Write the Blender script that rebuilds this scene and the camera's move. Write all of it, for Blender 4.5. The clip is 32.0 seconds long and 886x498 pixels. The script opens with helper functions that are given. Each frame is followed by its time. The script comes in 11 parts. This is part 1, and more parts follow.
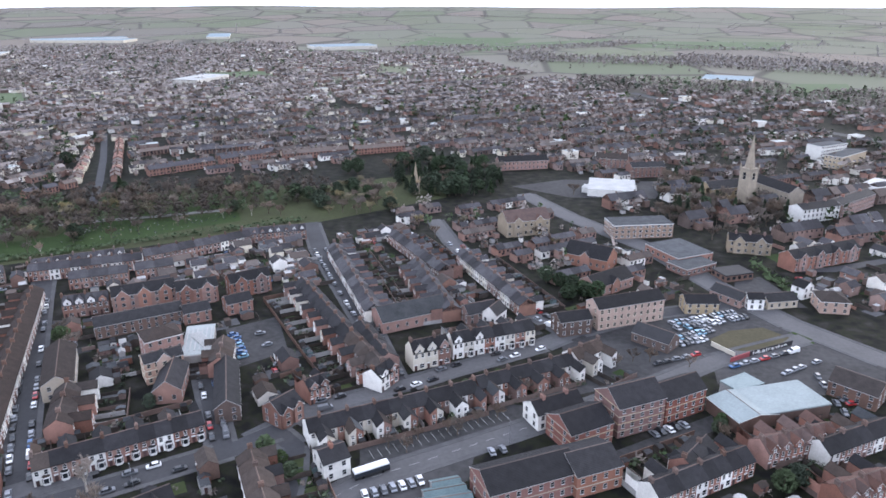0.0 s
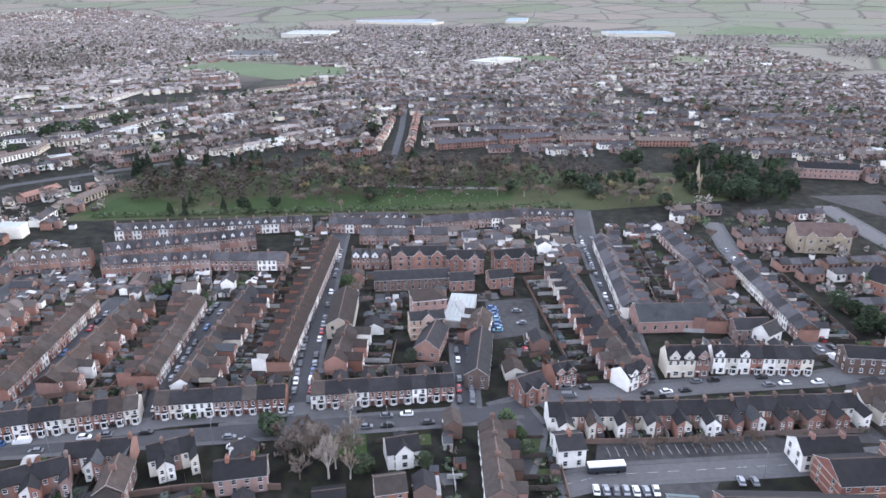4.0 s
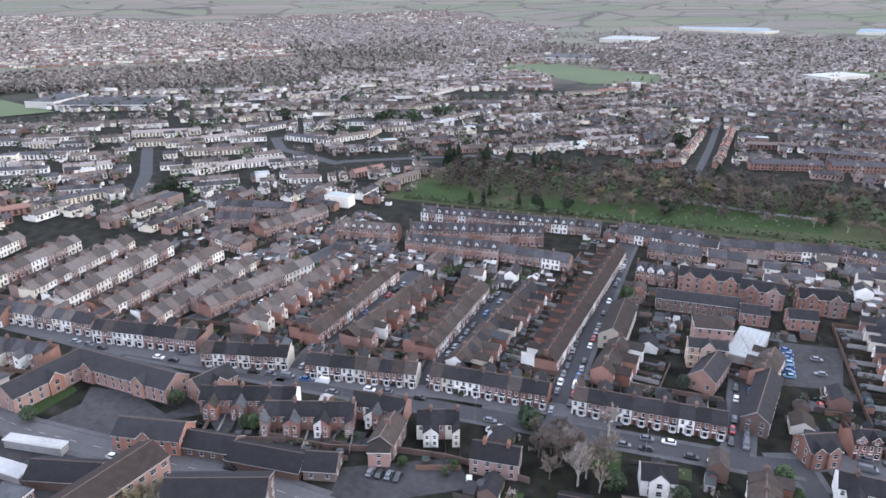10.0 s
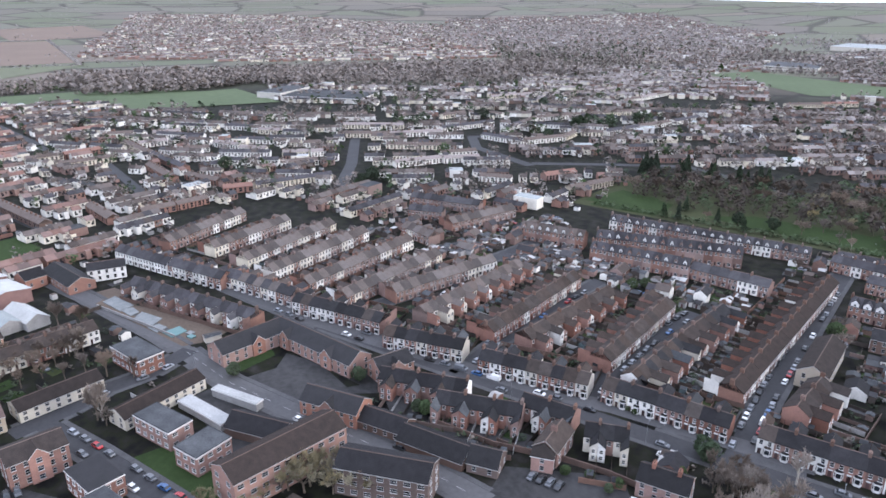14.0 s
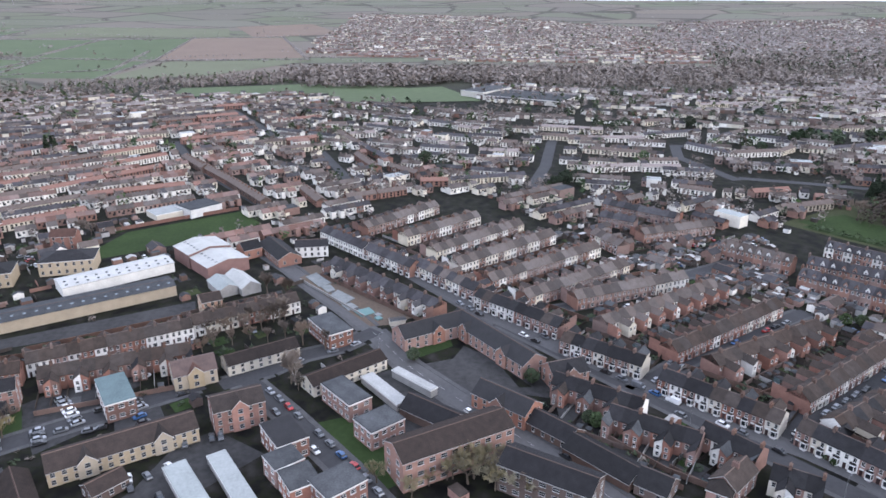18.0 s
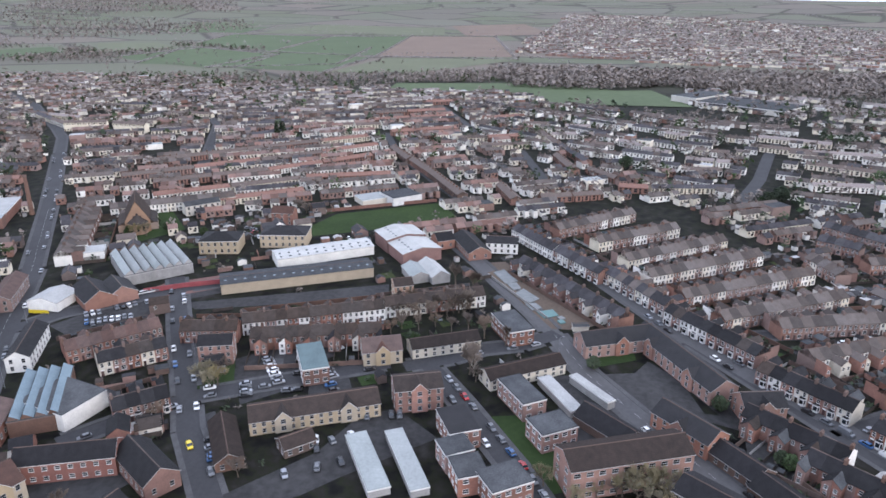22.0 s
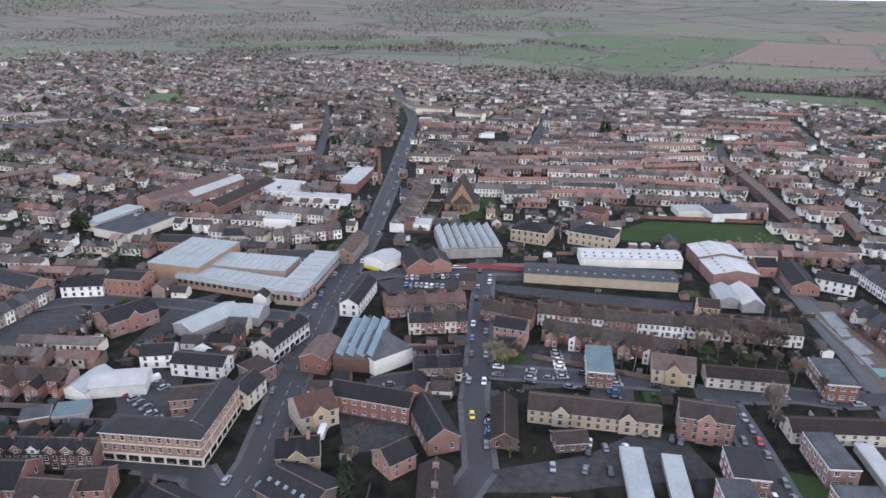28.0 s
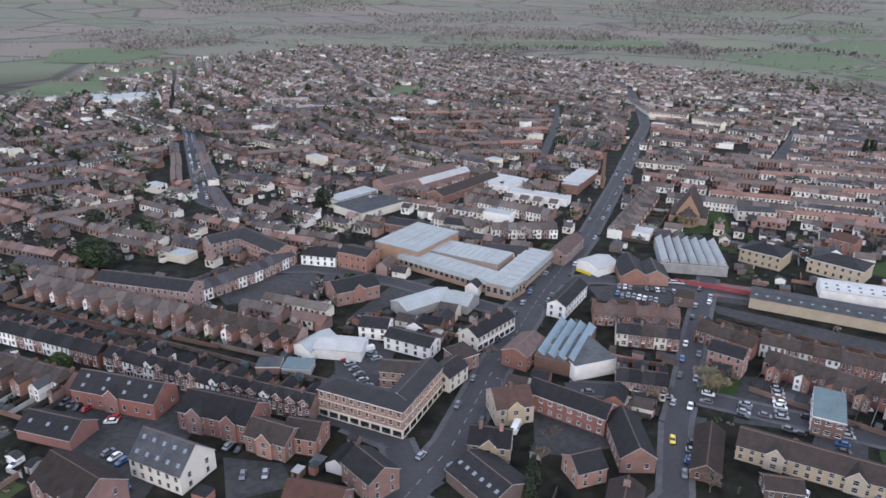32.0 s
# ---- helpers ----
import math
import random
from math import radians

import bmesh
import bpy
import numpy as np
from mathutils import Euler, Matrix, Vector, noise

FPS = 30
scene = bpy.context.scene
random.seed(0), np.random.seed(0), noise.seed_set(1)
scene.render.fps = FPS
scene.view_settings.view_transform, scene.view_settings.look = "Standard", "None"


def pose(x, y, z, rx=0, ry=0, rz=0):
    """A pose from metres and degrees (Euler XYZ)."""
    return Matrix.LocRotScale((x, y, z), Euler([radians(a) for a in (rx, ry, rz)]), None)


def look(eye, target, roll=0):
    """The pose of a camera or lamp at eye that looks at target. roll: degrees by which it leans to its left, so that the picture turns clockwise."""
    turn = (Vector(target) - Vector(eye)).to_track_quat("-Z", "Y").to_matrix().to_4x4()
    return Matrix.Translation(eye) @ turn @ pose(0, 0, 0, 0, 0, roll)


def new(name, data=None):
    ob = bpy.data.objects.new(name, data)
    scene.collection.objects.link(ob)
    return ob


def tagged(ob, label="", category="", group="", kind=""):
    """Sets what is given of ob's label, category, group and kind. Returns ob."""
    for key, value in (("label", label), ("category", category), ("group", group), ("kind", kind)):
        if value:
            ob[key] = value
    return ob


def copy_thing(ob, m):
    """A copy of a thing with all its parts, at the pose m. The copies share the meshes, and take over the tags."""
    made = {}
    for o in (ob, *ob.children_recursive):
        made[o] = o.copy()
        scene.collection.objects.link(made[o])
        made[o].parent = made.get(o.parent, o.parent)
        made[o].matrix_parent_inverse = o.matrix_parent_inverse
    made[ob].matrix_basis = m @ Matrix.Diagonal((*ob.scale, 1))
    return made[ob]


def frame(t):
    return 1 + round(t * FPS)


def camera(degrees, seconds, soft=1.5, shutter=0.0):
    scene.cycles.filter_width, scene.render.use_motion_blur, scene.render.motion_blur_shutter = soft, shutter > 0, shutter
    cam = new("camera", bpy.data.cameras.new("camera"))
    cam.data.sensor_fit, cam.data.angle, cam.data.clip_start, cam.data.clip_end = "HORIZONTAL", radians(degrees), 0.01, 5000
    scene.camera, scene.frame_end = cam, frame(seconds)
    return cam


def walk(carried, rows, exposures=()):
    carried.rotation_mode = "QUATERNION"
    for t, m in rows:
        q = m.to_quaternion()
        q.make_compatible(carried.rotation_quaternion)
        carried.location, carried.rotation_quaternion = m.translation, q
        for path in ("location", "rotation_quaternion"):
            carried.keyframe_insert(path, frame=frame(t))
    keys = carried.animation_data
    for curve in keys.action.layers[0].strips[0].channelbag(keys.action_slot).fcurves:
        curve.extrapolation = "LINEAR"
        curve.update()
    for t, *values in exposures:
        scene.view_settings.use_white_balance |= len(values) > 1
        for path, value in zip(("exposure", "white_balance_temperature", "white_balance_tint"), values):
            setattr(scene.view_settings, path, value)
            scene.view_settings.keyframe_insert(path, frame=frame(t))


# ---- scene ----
cam = camera(64.7, 32.0, soft=1.6)
EYE = (0.0, 0.0, 128.0)


def aim(t, yaw, pitch, roll):
    """A row of the walk: the drone hangs in one place and turns."""
    return (t, pose(*EYE, 0, 0, yaw) @ pose(0, 0, 0, 90 + pitch) @ pose(0, 0, 0, 0, 0, -roll))


walk(cam, [
    aim(0.0, -0.15, -19.68, 0.01),
    aim(0.5, 2.67, -20.03, 0.04),
    aim(1.0, 5.52, -20.28, 0.01),
    aim(1.5, 8.45, -20.70, -0.03),
    aim(2.0, 11.34, -20.83, -0.06),
    aim(2.5, 14.26, -20.81, -0.04),
    aim(3.0, 17.17, -20.79, -0.03),
    aim(3.5, 20.05, -20.76, -0.01),
    aim(5.5, 29.27, -20.64, -0.06),
    aim(6.0, 31.32, -20.61, -0.10),
    aim(6.5, 33.25, -20.59, -0.13),
    aim(7.0, 35.17, -20.56, -0.15),
    aim(7.5, 37.19, -20.53, -0.16),
    aim(8.0, 39.21, -20.51, -0.17),
    aim(8.5, 41.23, -20.49, -0.20),
    aim(9.0, 43.25, -20.46, -0.22),
    aim(9.5, 45.22, -20.44, -0.23),
    aim(10.0, 47.22, -20.42, -0.23),
    aim(10.5, 49.20, -20.41, -0.22),
    aim(11.0, 51.21, -20.40, -0.22),
    aim(11.5, 53.23, -20.39, -0.20),
    aim(12.0, 55.22, -20.38, -0.22),
    aim(12.5, 57.13, -20.36, -0.25),
    aim(13.0, 59.14, -20.35, -0.26),
    aim(13.5, 61.16, -20.33, -0.26),
    aim(14.0, 63.17, -20.31, -0.26),
    aim(14.5, 65.18, -20.29, -0.26),
    aim(16.5, 73.19, -20.26, -0.25),
    aim(17.0, 75.20, -20.24, -0.25),
    aim(17.5, 77.24, -20.25, -0.27),
    aim(18.0, 79.28, -20.25, -0.31),
    aim(18.5, 81.32, -20.27, -0.34),
    aim(19.0, 83.35, -20.27, -0.31),
    aim(19.5, 85.39, -20.28, -0.24),
    aim(20.0, 87.44, -20.30, -0.20),
    aim(20.5, 89.49, -20.30, -0.19),
    aim(21.0, 91.56, -20.30, -0.17),
    aim(21.5, 93.66, -20.31, -0.19),
    aim(22.0, 95.72, -20.31, -0.24),
    aim(22.5, 97.82, -20.30, -0.32),
    aim(23.0, 99.91, -20.30, -0.39),
    aim(23.5, 102.03, -20.29, -0.42),
    aim(24.0, 104.13, -20.29, -0.43),
    aim(24.5, 106.25, -20.30, -0.43),
    aim(25.0, 108.35, -20.32, -0.45),
    aim(25.5, 110.51, -20.33, -0.47),
    aim(27.5, 119.63, -20.44, -0.58),
    aim(28.0, 121.95, -20.46, -0.59),
    aim(28.5, 124.29, -20.49, -0.59),
    aim(29.0, 126.56, -20.51, -0.60),
    aim(29.5, 128.87, -20.54, -0.60),
    aim(30.0, 131.20, -20.57, -0.60),
    aim(30.5, 133.52, -20.60, -0.62),
    aim(31.0, 135.85, -20.63, -0.64),
    aim(31.5, 138.19, -20.66, -0.65),
    aim(32.0, 140.51, -20.68, -0.66),
], exposures=[(0.0, 0.68), (1.0, 0.86), (3.0, 0.96), (6.0, 0.90), (10.0, 0.80), (17.0, 0.55), (25.0, 0.33), (32.0, 0.21)])

# ---- world and light ----
world = bpy.data.worlds.new("sky")
scene.world = world
world.use_nodes = True
wn = world.node_tree
sky = wn.nodes.new("ShaderNodeTexSky")
sky.sky_type = "NISHITA"
sky.sun_disc = False
SUN_EL, SUN_AZ = radians(20), radians(42)
sky.sun_elevation, sky.sun_rotation = SUN_EL, SUN_AZ
sky.altitude, sky.air_density, sky.dust_density, sky.ozone_density = 100, 1.0, 4.0, 1.0
veil = wn.nodes.new("ShaderNodeMixRGB")
veil.inputs["Fac"].default_value = 0.9
veil.inputs["Color2"].default_value = (9.35, 10.35, 13.3, 1)
wn.links.new(sky.outputs["Color"], veil.inputs["Color1"])
wn.links.new(veil.outputs["Color"], wn.nodes["Background"].inputs["Color"])
wn.nodes["Background"].inputs["Strength"].default_value = 0.165
sun = new("sun", bpy.data.lights.new("sun", "SUN"))
sun.data.energy, sun.data.angle, sun.data.color = 0.95, radians(25), (1.0, 0.93, 0.88)
sun.matrix_world = look((math.sin(SUN_AZ) * math.cos(SUN_EL) * 300, math.cos(SUN_AZ) * math.cos(SUN_EL) * 300, math.sin(SUN_EL) * 300), (0, 0, 0))

# ---- materials ----
def material(name, colour, rough=0.85, second=None, scale=0.6, spread=0.35, detail=8.0, bump=0.0, bump_scale=8.0,
             metal=0.0, random_value=0.0, courses=0.0, island=0.0, spec=0.05):
    """Two scales of stain and grain over a base colour; random_value varies it from thing to thing, courses lays tile or brick courses."""
    m = bpy.data.materials.new(name)
    m.use_nodes = True
    nt = m.node_tree
    n, link = nt.nodes, nt.links
    b = n["Principled BSDF"]
    b.inputs["Roughness"].default_value, b.inputs["Metallic"].default_value = rough, metal
    b.inputs["Specular IOR Level"].default_value = spec
    tc = n.new("ShaderNodeNewGeometry")
    second = second or tuple(c * 0.62 for c in colour)
    n1, n2 = n.new("ShaderNodeTexNoise"), n.new("ShaderNodeTexNoise")
    n1.inputs["Scale"].default_value, n2.inputs["Scale"].default_value = scale, scale * 9
    n1.inputs["Detail"].default_value = n2.inputs["Detail"].default_value = detail
    for k in (n1, n2):
        link.new(tc.outputs["Position"], k.inputs["Vector"])
    add = n.new("ShaderNodeMath")
    add.operation = "ADD"
    link.new(n1.outputs["Fac"], add.inputs[0])
    link.new(n2.outputs["Fac"], add.inputs[1])
    mr = n.new("ShaderNodeMapRange")
    mr.inputs["From Min"].default_value, mr.inputs["From Max"].default_value = 1 - spread, 1 + spread
    link.new(add.outputs[0], mr.inputs["Value"])
    mix = n.new("ShaderNodeMixRGB")
    mix.inputs["Color1"].default_value, mix.inputs["Color2"].default_value = (*colour, 1), (*second, 1)
    link.new(mr.outputs["Result"], mix.inputs["Fac"])
    out = mix.outputs["Color"]
    if random_value or island:
        hsv = n.new("ShaderNodeHueSaturation")
        src = n.new("ShaderNodeObjectInfo").outputs["Random"] if random_value else tc.outputs["Random Per Island"]
        span = random_value or island
        vr = n.new("ShaderNodeMapRange")
        vr.inputs["To Min"].default_value, vr.inputs["To Max"].default_value = 1 - span, 1 + span
        link.new(src, vr.inputs["Value"])
        link.new(vr.outputs["Result"], hsv.inputs["Value"])
        hu = n.new("ShaderNodeMath")
        hu.operation = "MULTIPLY"
        hu.inputs[1].default_value = 37.7
        link.new(src, hu.inputs[0])
        fr = n.new("ShaderNodeMath")
        fr.operation = "FRACT"
        link.new(hu.outputs[0], fr.inputs[0])
        sr = n.new("ShaderNodeMapRange")
        sr.inputs["To Min"].default_value, sr.inputs["To Max"].default_value = 0.65, 1.1
        link.new(fr.outputs[0], sr.inputs["Value"])
        link.new(sr.outputs["Result"], hsv.inputs["Saturation"])
        link.new(out, hsv.inputs["Color"])
        out = hsv.outputs["Color"]
    link.new(out, b.inputs["Base Color"])
    height = None
    if courses:
        w = n.new("ShaderNodeTexWave")
        w.bands_direction = "Z"
        w.inputs["Scale"].default_value = courses
        w.inputs["Distortion"].default_value = 0.6
        link.new(tc.outputs["Position"], w.inputs["Vector"])
        height = w.outputs["Fac"]
    elif bump:
        nb = n.new("ShaderNodeTexNoise")
        nb.inputs["Scale"].default_value = bump_scale
        nb.inputs["Detail"].default_value = 6
        link.new(tc.outputs["Position"], nb.inputs["Vector"])
        height = nb.outputs["Fac"]
    if height:
        bp = n.new("ShaderNodeBump")
        bp.inputs["Strength"].default_value = bump or 0.4
        bp.inputs["Distance"].default_value = 0.1
        link.new(height, bp.inputs["Height"])
        link.new(bp.outputs["Normal"], b.inputs["Normal"])
    return m


MAT = {}
def mat(key, *a, **k):
    MAT[key] = material(key, *a, **k)


mat("brick", (0.258, 0.132, 0.101), 0.9, (0.150, 0.084, 0.068), 0.35, random_value=0.34)
mat("red_brick", (0.225, 0.094, 0.072), 0.9, (0.15, 0.068, 0.056), 0.3, random_value=0.15)
mat("orange_brick", (0.285, 0.150, 0.112), 0.9, (0.195, 0.108, 0.085), 0.3, random_value=0.14)
mat("pale_orange_brick", (0.40, 0.25, 0.18), 0.9, (0.29, 0.185, 0.135), 0.3, random_value=0.1)
mat("tan_brick", (0.31, 0.205, 0.145), 0.9, (0.22, 0.15, 0.11), 0.3, random_value=0.08)
mat("earth_red", (0.15, 0.085, 0.075), 0.95, (0.11, 0.066, 0.06), 0.1)
mat("buff_brick", (0.37, 0.295, 0.20), 0.9, (0.28, 0.225, 0.155), 0.3, random_value=0.1)
mat("brown_brick", (0.145, 0.09, 0.07), 0.9, (0.09, 0.06, 0.05), 0.3, random_value=0.2)
mat("white_render", (0.72, 0.70, 0.655), 0.8, (0.50, 0.485, 0.455), 0.25, random_value=0.16)
mat("cream_render", (0.53, 0.485, 0.405), 0.8, (0.41, 0.375, 0.31), 0.25, random_value=0.1)
mat("grey_render", (0.32, 0.31, 0.30), 0.85, None, 0.3, random_value=0.15)
mat("stone", (0.31, 0.245, 0.165), 0.9, (0.20, 0.16, 0.115), 0.4, random_value=0.1)
mat("slate", (0.024, 0.023, 0.025), 0.72, (0.012, 0.0115, 0.0125), 0.5, random_value=0.34, courses=1.6, bump=0.35, spec=0.1)
mat("brown_tile", (0.062, 0.047, 0.040), 0.85, (0.029, 0.024, 0.0215), 0.5, random_value=0.2, courses=1.4, bump=0.4)
mat("red_tile", (0.105, 0.058, 0.046), 0.85, (0.06, 0.038, 0.033), 0.5, random_value=0.2, courses=1.4, bump=0.4)
mat("ridge_tile", (0.120, 0.084, 0.070), 0.9, (0.07, 0.052, 0.045), 0.8, random_value=0.3)
mat("dark_tile", (0.044, 0.034, 0.030), 0.85, (0.024, 0.020, 0.0185), 0.5, random_value=0.25, courses=1.4, bump=0.4)
mat("dark_roof", (0.030, 0.029, 0.031), 0.75, (0.019, 0.0185, 0.02), 0.3, random_value=0.25, courses=1.4, bump=0.3, spec=0.15)
# brown tile of far roofs, with distance haze put into its colour
mat("pale_tile", (0.15, 0.13, 0.12), 0.85, (0.105, 0.09, 0.084), 0.4, random_value=0.25)
mat("white_sheet", (0.37, 0.37, 0.355), 0.6, (0.26, 0.26, 0.25), 0.2, random_value=0.06)
mat("metal_roof", (0.265, 0.285, 0.28), 0.6, (0.185, 0.20, 0.198), 0.12, random_value=0.06)
mat("white_roof", (0.33, 0.33, 0.32), 0.6, (0.22, 0.22, 0.215), 0.15, random_value=0.05)
mat("teal_roof", (0.11, 0.15, 0.155), 0.7, (0.075, 0.10, 0.105), 0.2)
mat("felt_roof", (0.066, 0.069, 0.073), 0.85, (0.030, 0.032, 0.035), 0.25, random_value=0.3)
mat("glass", (0.022, 0.027, 0.033), 0.12, (0.012, 0.015, 0.02), 0.3, random_value=0.3, spec=0.6)
mat("white_trim", (0.66, 0.65, 0.63), 0.6, (0.5, 0.49, 0.47), 0.6)
mat("grey_trim", (0.42, 0.41, 0.40), 0.7, (0.32, 0.31, 0.30), 0.6)
mat("cream_trim", (0.58, 0.52, 0.42), 0.7, (0.48, 0.43, 0.35), 0.6)
mat("skylight", (0.16, 0.185, 0.21), 0.15, None, 0.5, spec=0.5)
mat("hoarding_red", (0.26, 0.07, 0.075), 0.6, (0.19, 0.055, 0.06), 0.3)
mat("hoarding_dark", (0.045, 0.043, 0.045), 0.7, (0.025, 0.024, 0.026), 0.4)
mat("concrete", (0.20, 0.21, 0.21), 0.85, (0.12, 0.128, 0.13), 0.4, bump=0.1)
mat("teal_sheet", (0.085, 0.165, 0.16), 0.6, (0.13, 0.19, 0.19), 0.5)
mat("terracotta", (0.17, 0.112, 0.09), 0.85, None, 1.0, random_value=0.25)
mat("door_paint", (0.07, 0.04, 0.038), 0.5, (0.05, 0.03, 0.03), 1.0, random_value=0.5)
mat("asphalt", (0.046, 0.046, 0.049), 0.85, (0.031, 0.031, 0.033), 0.08, bump=0.1, spec=0.15)
mat("asphalt_pale", (0.080, 0.078, 0.080), 0.85, (0.055, 0.054, 0.056), 0.08, bump=0.1, spec=0.2)
mat("tarmac_yard", (0.046, 0.045, 0.046), 0.88, (0.024, 0.0235, 0.024), 0.05, spread=0.25, bump=0.1, spec=0.12)
mat("aqua_roof", (0.20, 0.24, 0.24), 0.6, (0.14, 0.172, 0.175), 0.15, random_value=0.05)
mat("blue_roof", (0.165, 0.215, 0.24), 0.6, (0.115, 0.15, 0.172), 0.2)
mat("earth_brown", (0.11, 0.086, 0.069), 0.95, (0.075, 0.058, 0.047), 0.1)
mat("pavement", (0.085, 0.084, 0.086), 0.9, (0.052, 0.051, 0.053), 0.3)
mat("paint_line", (0.36, 0.36, 0.35), 0.7, (0.16, 0.16, 0.16), 1.2)
mat("grass", (0.032, 0.050, 0.019), 0.95, (0.020, 0.031, 0.013), 0.06, bump=0.2, bump_scale=3)
mat("rough_grass", (0.045, 0.056, 0.023), 0.95, (0.028, 0.034, 0.018), 0.05, bump=0.3, bump_scale=2)
mat("bark", (0.13, 0.105, 0.085), 0.95)
mat("twigs", (0.160, 0.122, 0.096), 0.95, (0.105, 0.082, 0.066), 0.1, random_value=0.3)
mat("evergreen", (0.044, 0.06, 0.034), 0.9, (0.024, 0.037, 0.022), 0.4, random_value=0.25)
mat("hedge", (0.055, 0.078, 0.034), 0.95, (0.035, 0.052, 0.024), 0.5, random_value=0.2)
mat("fence_wood", (0.066, 0.053, 0.045), 0.9, (0.034, 0.028, 0.025), 0.5, random_value=0.3)
mat("tyre", (0.02, 0.02, 0.02), 0.8)
mat("birch", (0.38, 0.35, 0.31), 0.9)
# the near surfaces for joined rows and estates, varied house by house; roofs paler, brick greyer: haze put into the
# colour
mat("brick_row", (0.250, 0.148, 0.118), 0.9, (0.160, 0.100, 0.083), 0.3, island=0.3)
mat("white_render_row", (0.74, 0.71, 0.65), 0.8, (0.54, 0.52, 0.475), 0.25, island=0.2)
mat("cream_render_row", (0.68, 0.62, 0.51), 0.8, (0.48, 0.43, 0.34), 0.25, island=0.15)
mat("brown_brick_row", (0.155, 0.107, 0.088), 0.9, (0.10, 0.072, 0.062), 0.3, island=0.3)
mat("slate_row", (0.060, 0.057, 0.061), 0.75, (0.032, 0.030, 0.033), 0.4, island=0.4)
mat("brown_tile_row", (0.104, 0.085, 0.076), 0.85, (0.064, 0.052, 0.047), 0.4, island=0.35)
# the far roofs' tile again, haze put into the colour
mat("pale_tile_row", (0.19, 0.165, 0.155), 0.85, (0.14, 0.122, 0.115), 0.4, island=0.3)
mat("red_tile_row", (0.17, 0.10, 0.082), 0.85, (0.11, 0.072, 0.062), 0.4, island=0.35)


def rowed(key):
    return key + "_row" if key + "_row" in MAT else key


# ---- mesh helpers ----
class Shape:
    """A mesh in the making: vertices, faces, and a material slot for each face."""
    def __init__(self):
        self.v, self.f, self.s, self.mats = [], [], [], []
        self.m = None

    def slot(self, key):
        if key not in self.mats:
            self.mats.append(key)
        return self.mats.index(key)

    def face(self, pts, key):
        i = len(self.v)
        self.v += [tuple(self.m @ Vector(p)) for p in pts] if self.m else [tuple(p) for p in pts]
        self.f.append(tuple(range(i, i + len(pts))))
        self.s.append(self.slot(key))

    def box(self, x0, y0, z0, x1, y1, z1, key, top=None, floor=False):
        i = len(self.v)
        v = [(x0, y0, z0), (x1, y0, z0), (x1, y1, z0), (x0, y1, z0), (x0, y0, z1), (x1, y0, z1), (x1, y1, z1), (x0, y1, z1)]
        self.v += [tuple(self.m @ Vector(p)) for p in v] if self.m else v
        k = self.slot(key)
        for a in ((0, 1, 5, 4), (1, 2, 6, 5), (2, 3, 7, 6), (3, 0, 4, 7)):
            self.f.append(tuple(i + j for j in a))
            self.s.append(k)
        self.f.append((i + 4, i + 5, i + 6, i + 7))
        self.s.append(self.slot(top or key))
        if floor:
            self.f.append((i + 3, i + 2, i + 1, i))
            self.s.append(k)

    def poly(self, pts, faces, key):
        """One connected shell."""
        i = len(self.v)
        self.v += [tuple(self.m @ Vector(p)) for p in pts] if self.m else [tuple(p) for p in pts]
        k = self.slot(key)
        for f in faces:
            self.f.append(tuple(i + j for j in f))
            self.s.append(k)

    def plain_house(self, x0, x1, d0, d1, eave, ridge, wall, roof, over=0.3, thick=0.14, hip=0.0):
        """Walls as one shell and a roof of real thickness as another; hip draws the ridge in from both ends."""
        c = (d0 + d1) / 2
        if hip:
            self.poly([(x0, d0, 0), (x1, d0, 0), (x1, d1, 0), (x0, d1, 0), (x0, d0, eave), (x1, d0, eave), (x1, d1, eave), (x0, d1, eave)],
                      [(0, 1, 5, 4), (1, 2, 6, 5), (2, 3, 7, 6), (3, 0, 4, 7)], wall)
        else:
            self.poly([(x0, d0, 0), (x1, d0, 0), (x1, d1, 0), (x0, d1, 0), (x0, d0, eave), (x1, d0, eave), (x1, d1, eave), (x0, d1, eave), (x0, c, ridge), (x1, c, ridge)],
                      [(0, 1, 5, 4), (2, 3, 7, 6), (1, 2, 6, 9, 5), (3, 0, 4, 8, 7)], wall)
        lo = eave - over * (ridge - eave) / (c - d0)
        e = over if hip else 0.0
        a, b = d0 - over, d1 + over
        rim = [(x0 - e, a), (x1 + e, a), (x1 + e, b), (x0 - e, b)]
        p = [(x, y, lo) for x, y in rim] + [(x, y, lo + thick) for x, y in rim] + [(x0 + hip, c, ridge + thick), (x1 - hip, c, ridge + thick)]
        self.poly(p, [(0, 1, 5, 4), (2, 3, 7, 6), (4, 5, 9, 8), (6, 7, 8, 9), (1, 2, 6, 9, 5) if not hip else (1, 2, 6, 5), (3, 0, 4, 8, 7) if not hip else (3, 0, 4, 7)] + ([(5, 6, 9), (7, 4, 8)] if hip else []), roof)

    def split(self, keys):
        """Two shapes: the faces in those materials, and the rest."""
        a, b = Shape(), Shape()
        seen = ({}, {})
        for f, k in zip(self.f, self.s):
            key = self.mats[k]
            t, had = (a, seen[0]) if key in keys else (b, seen[1])
            for j in f:
                if j not in had:
                    had[j] = len(t.v)
                    t.v.append(self.v[j])
            t.f.append(tuple(had[j] for j in f))
            t.s.append(t.slot(key))
        return a, b

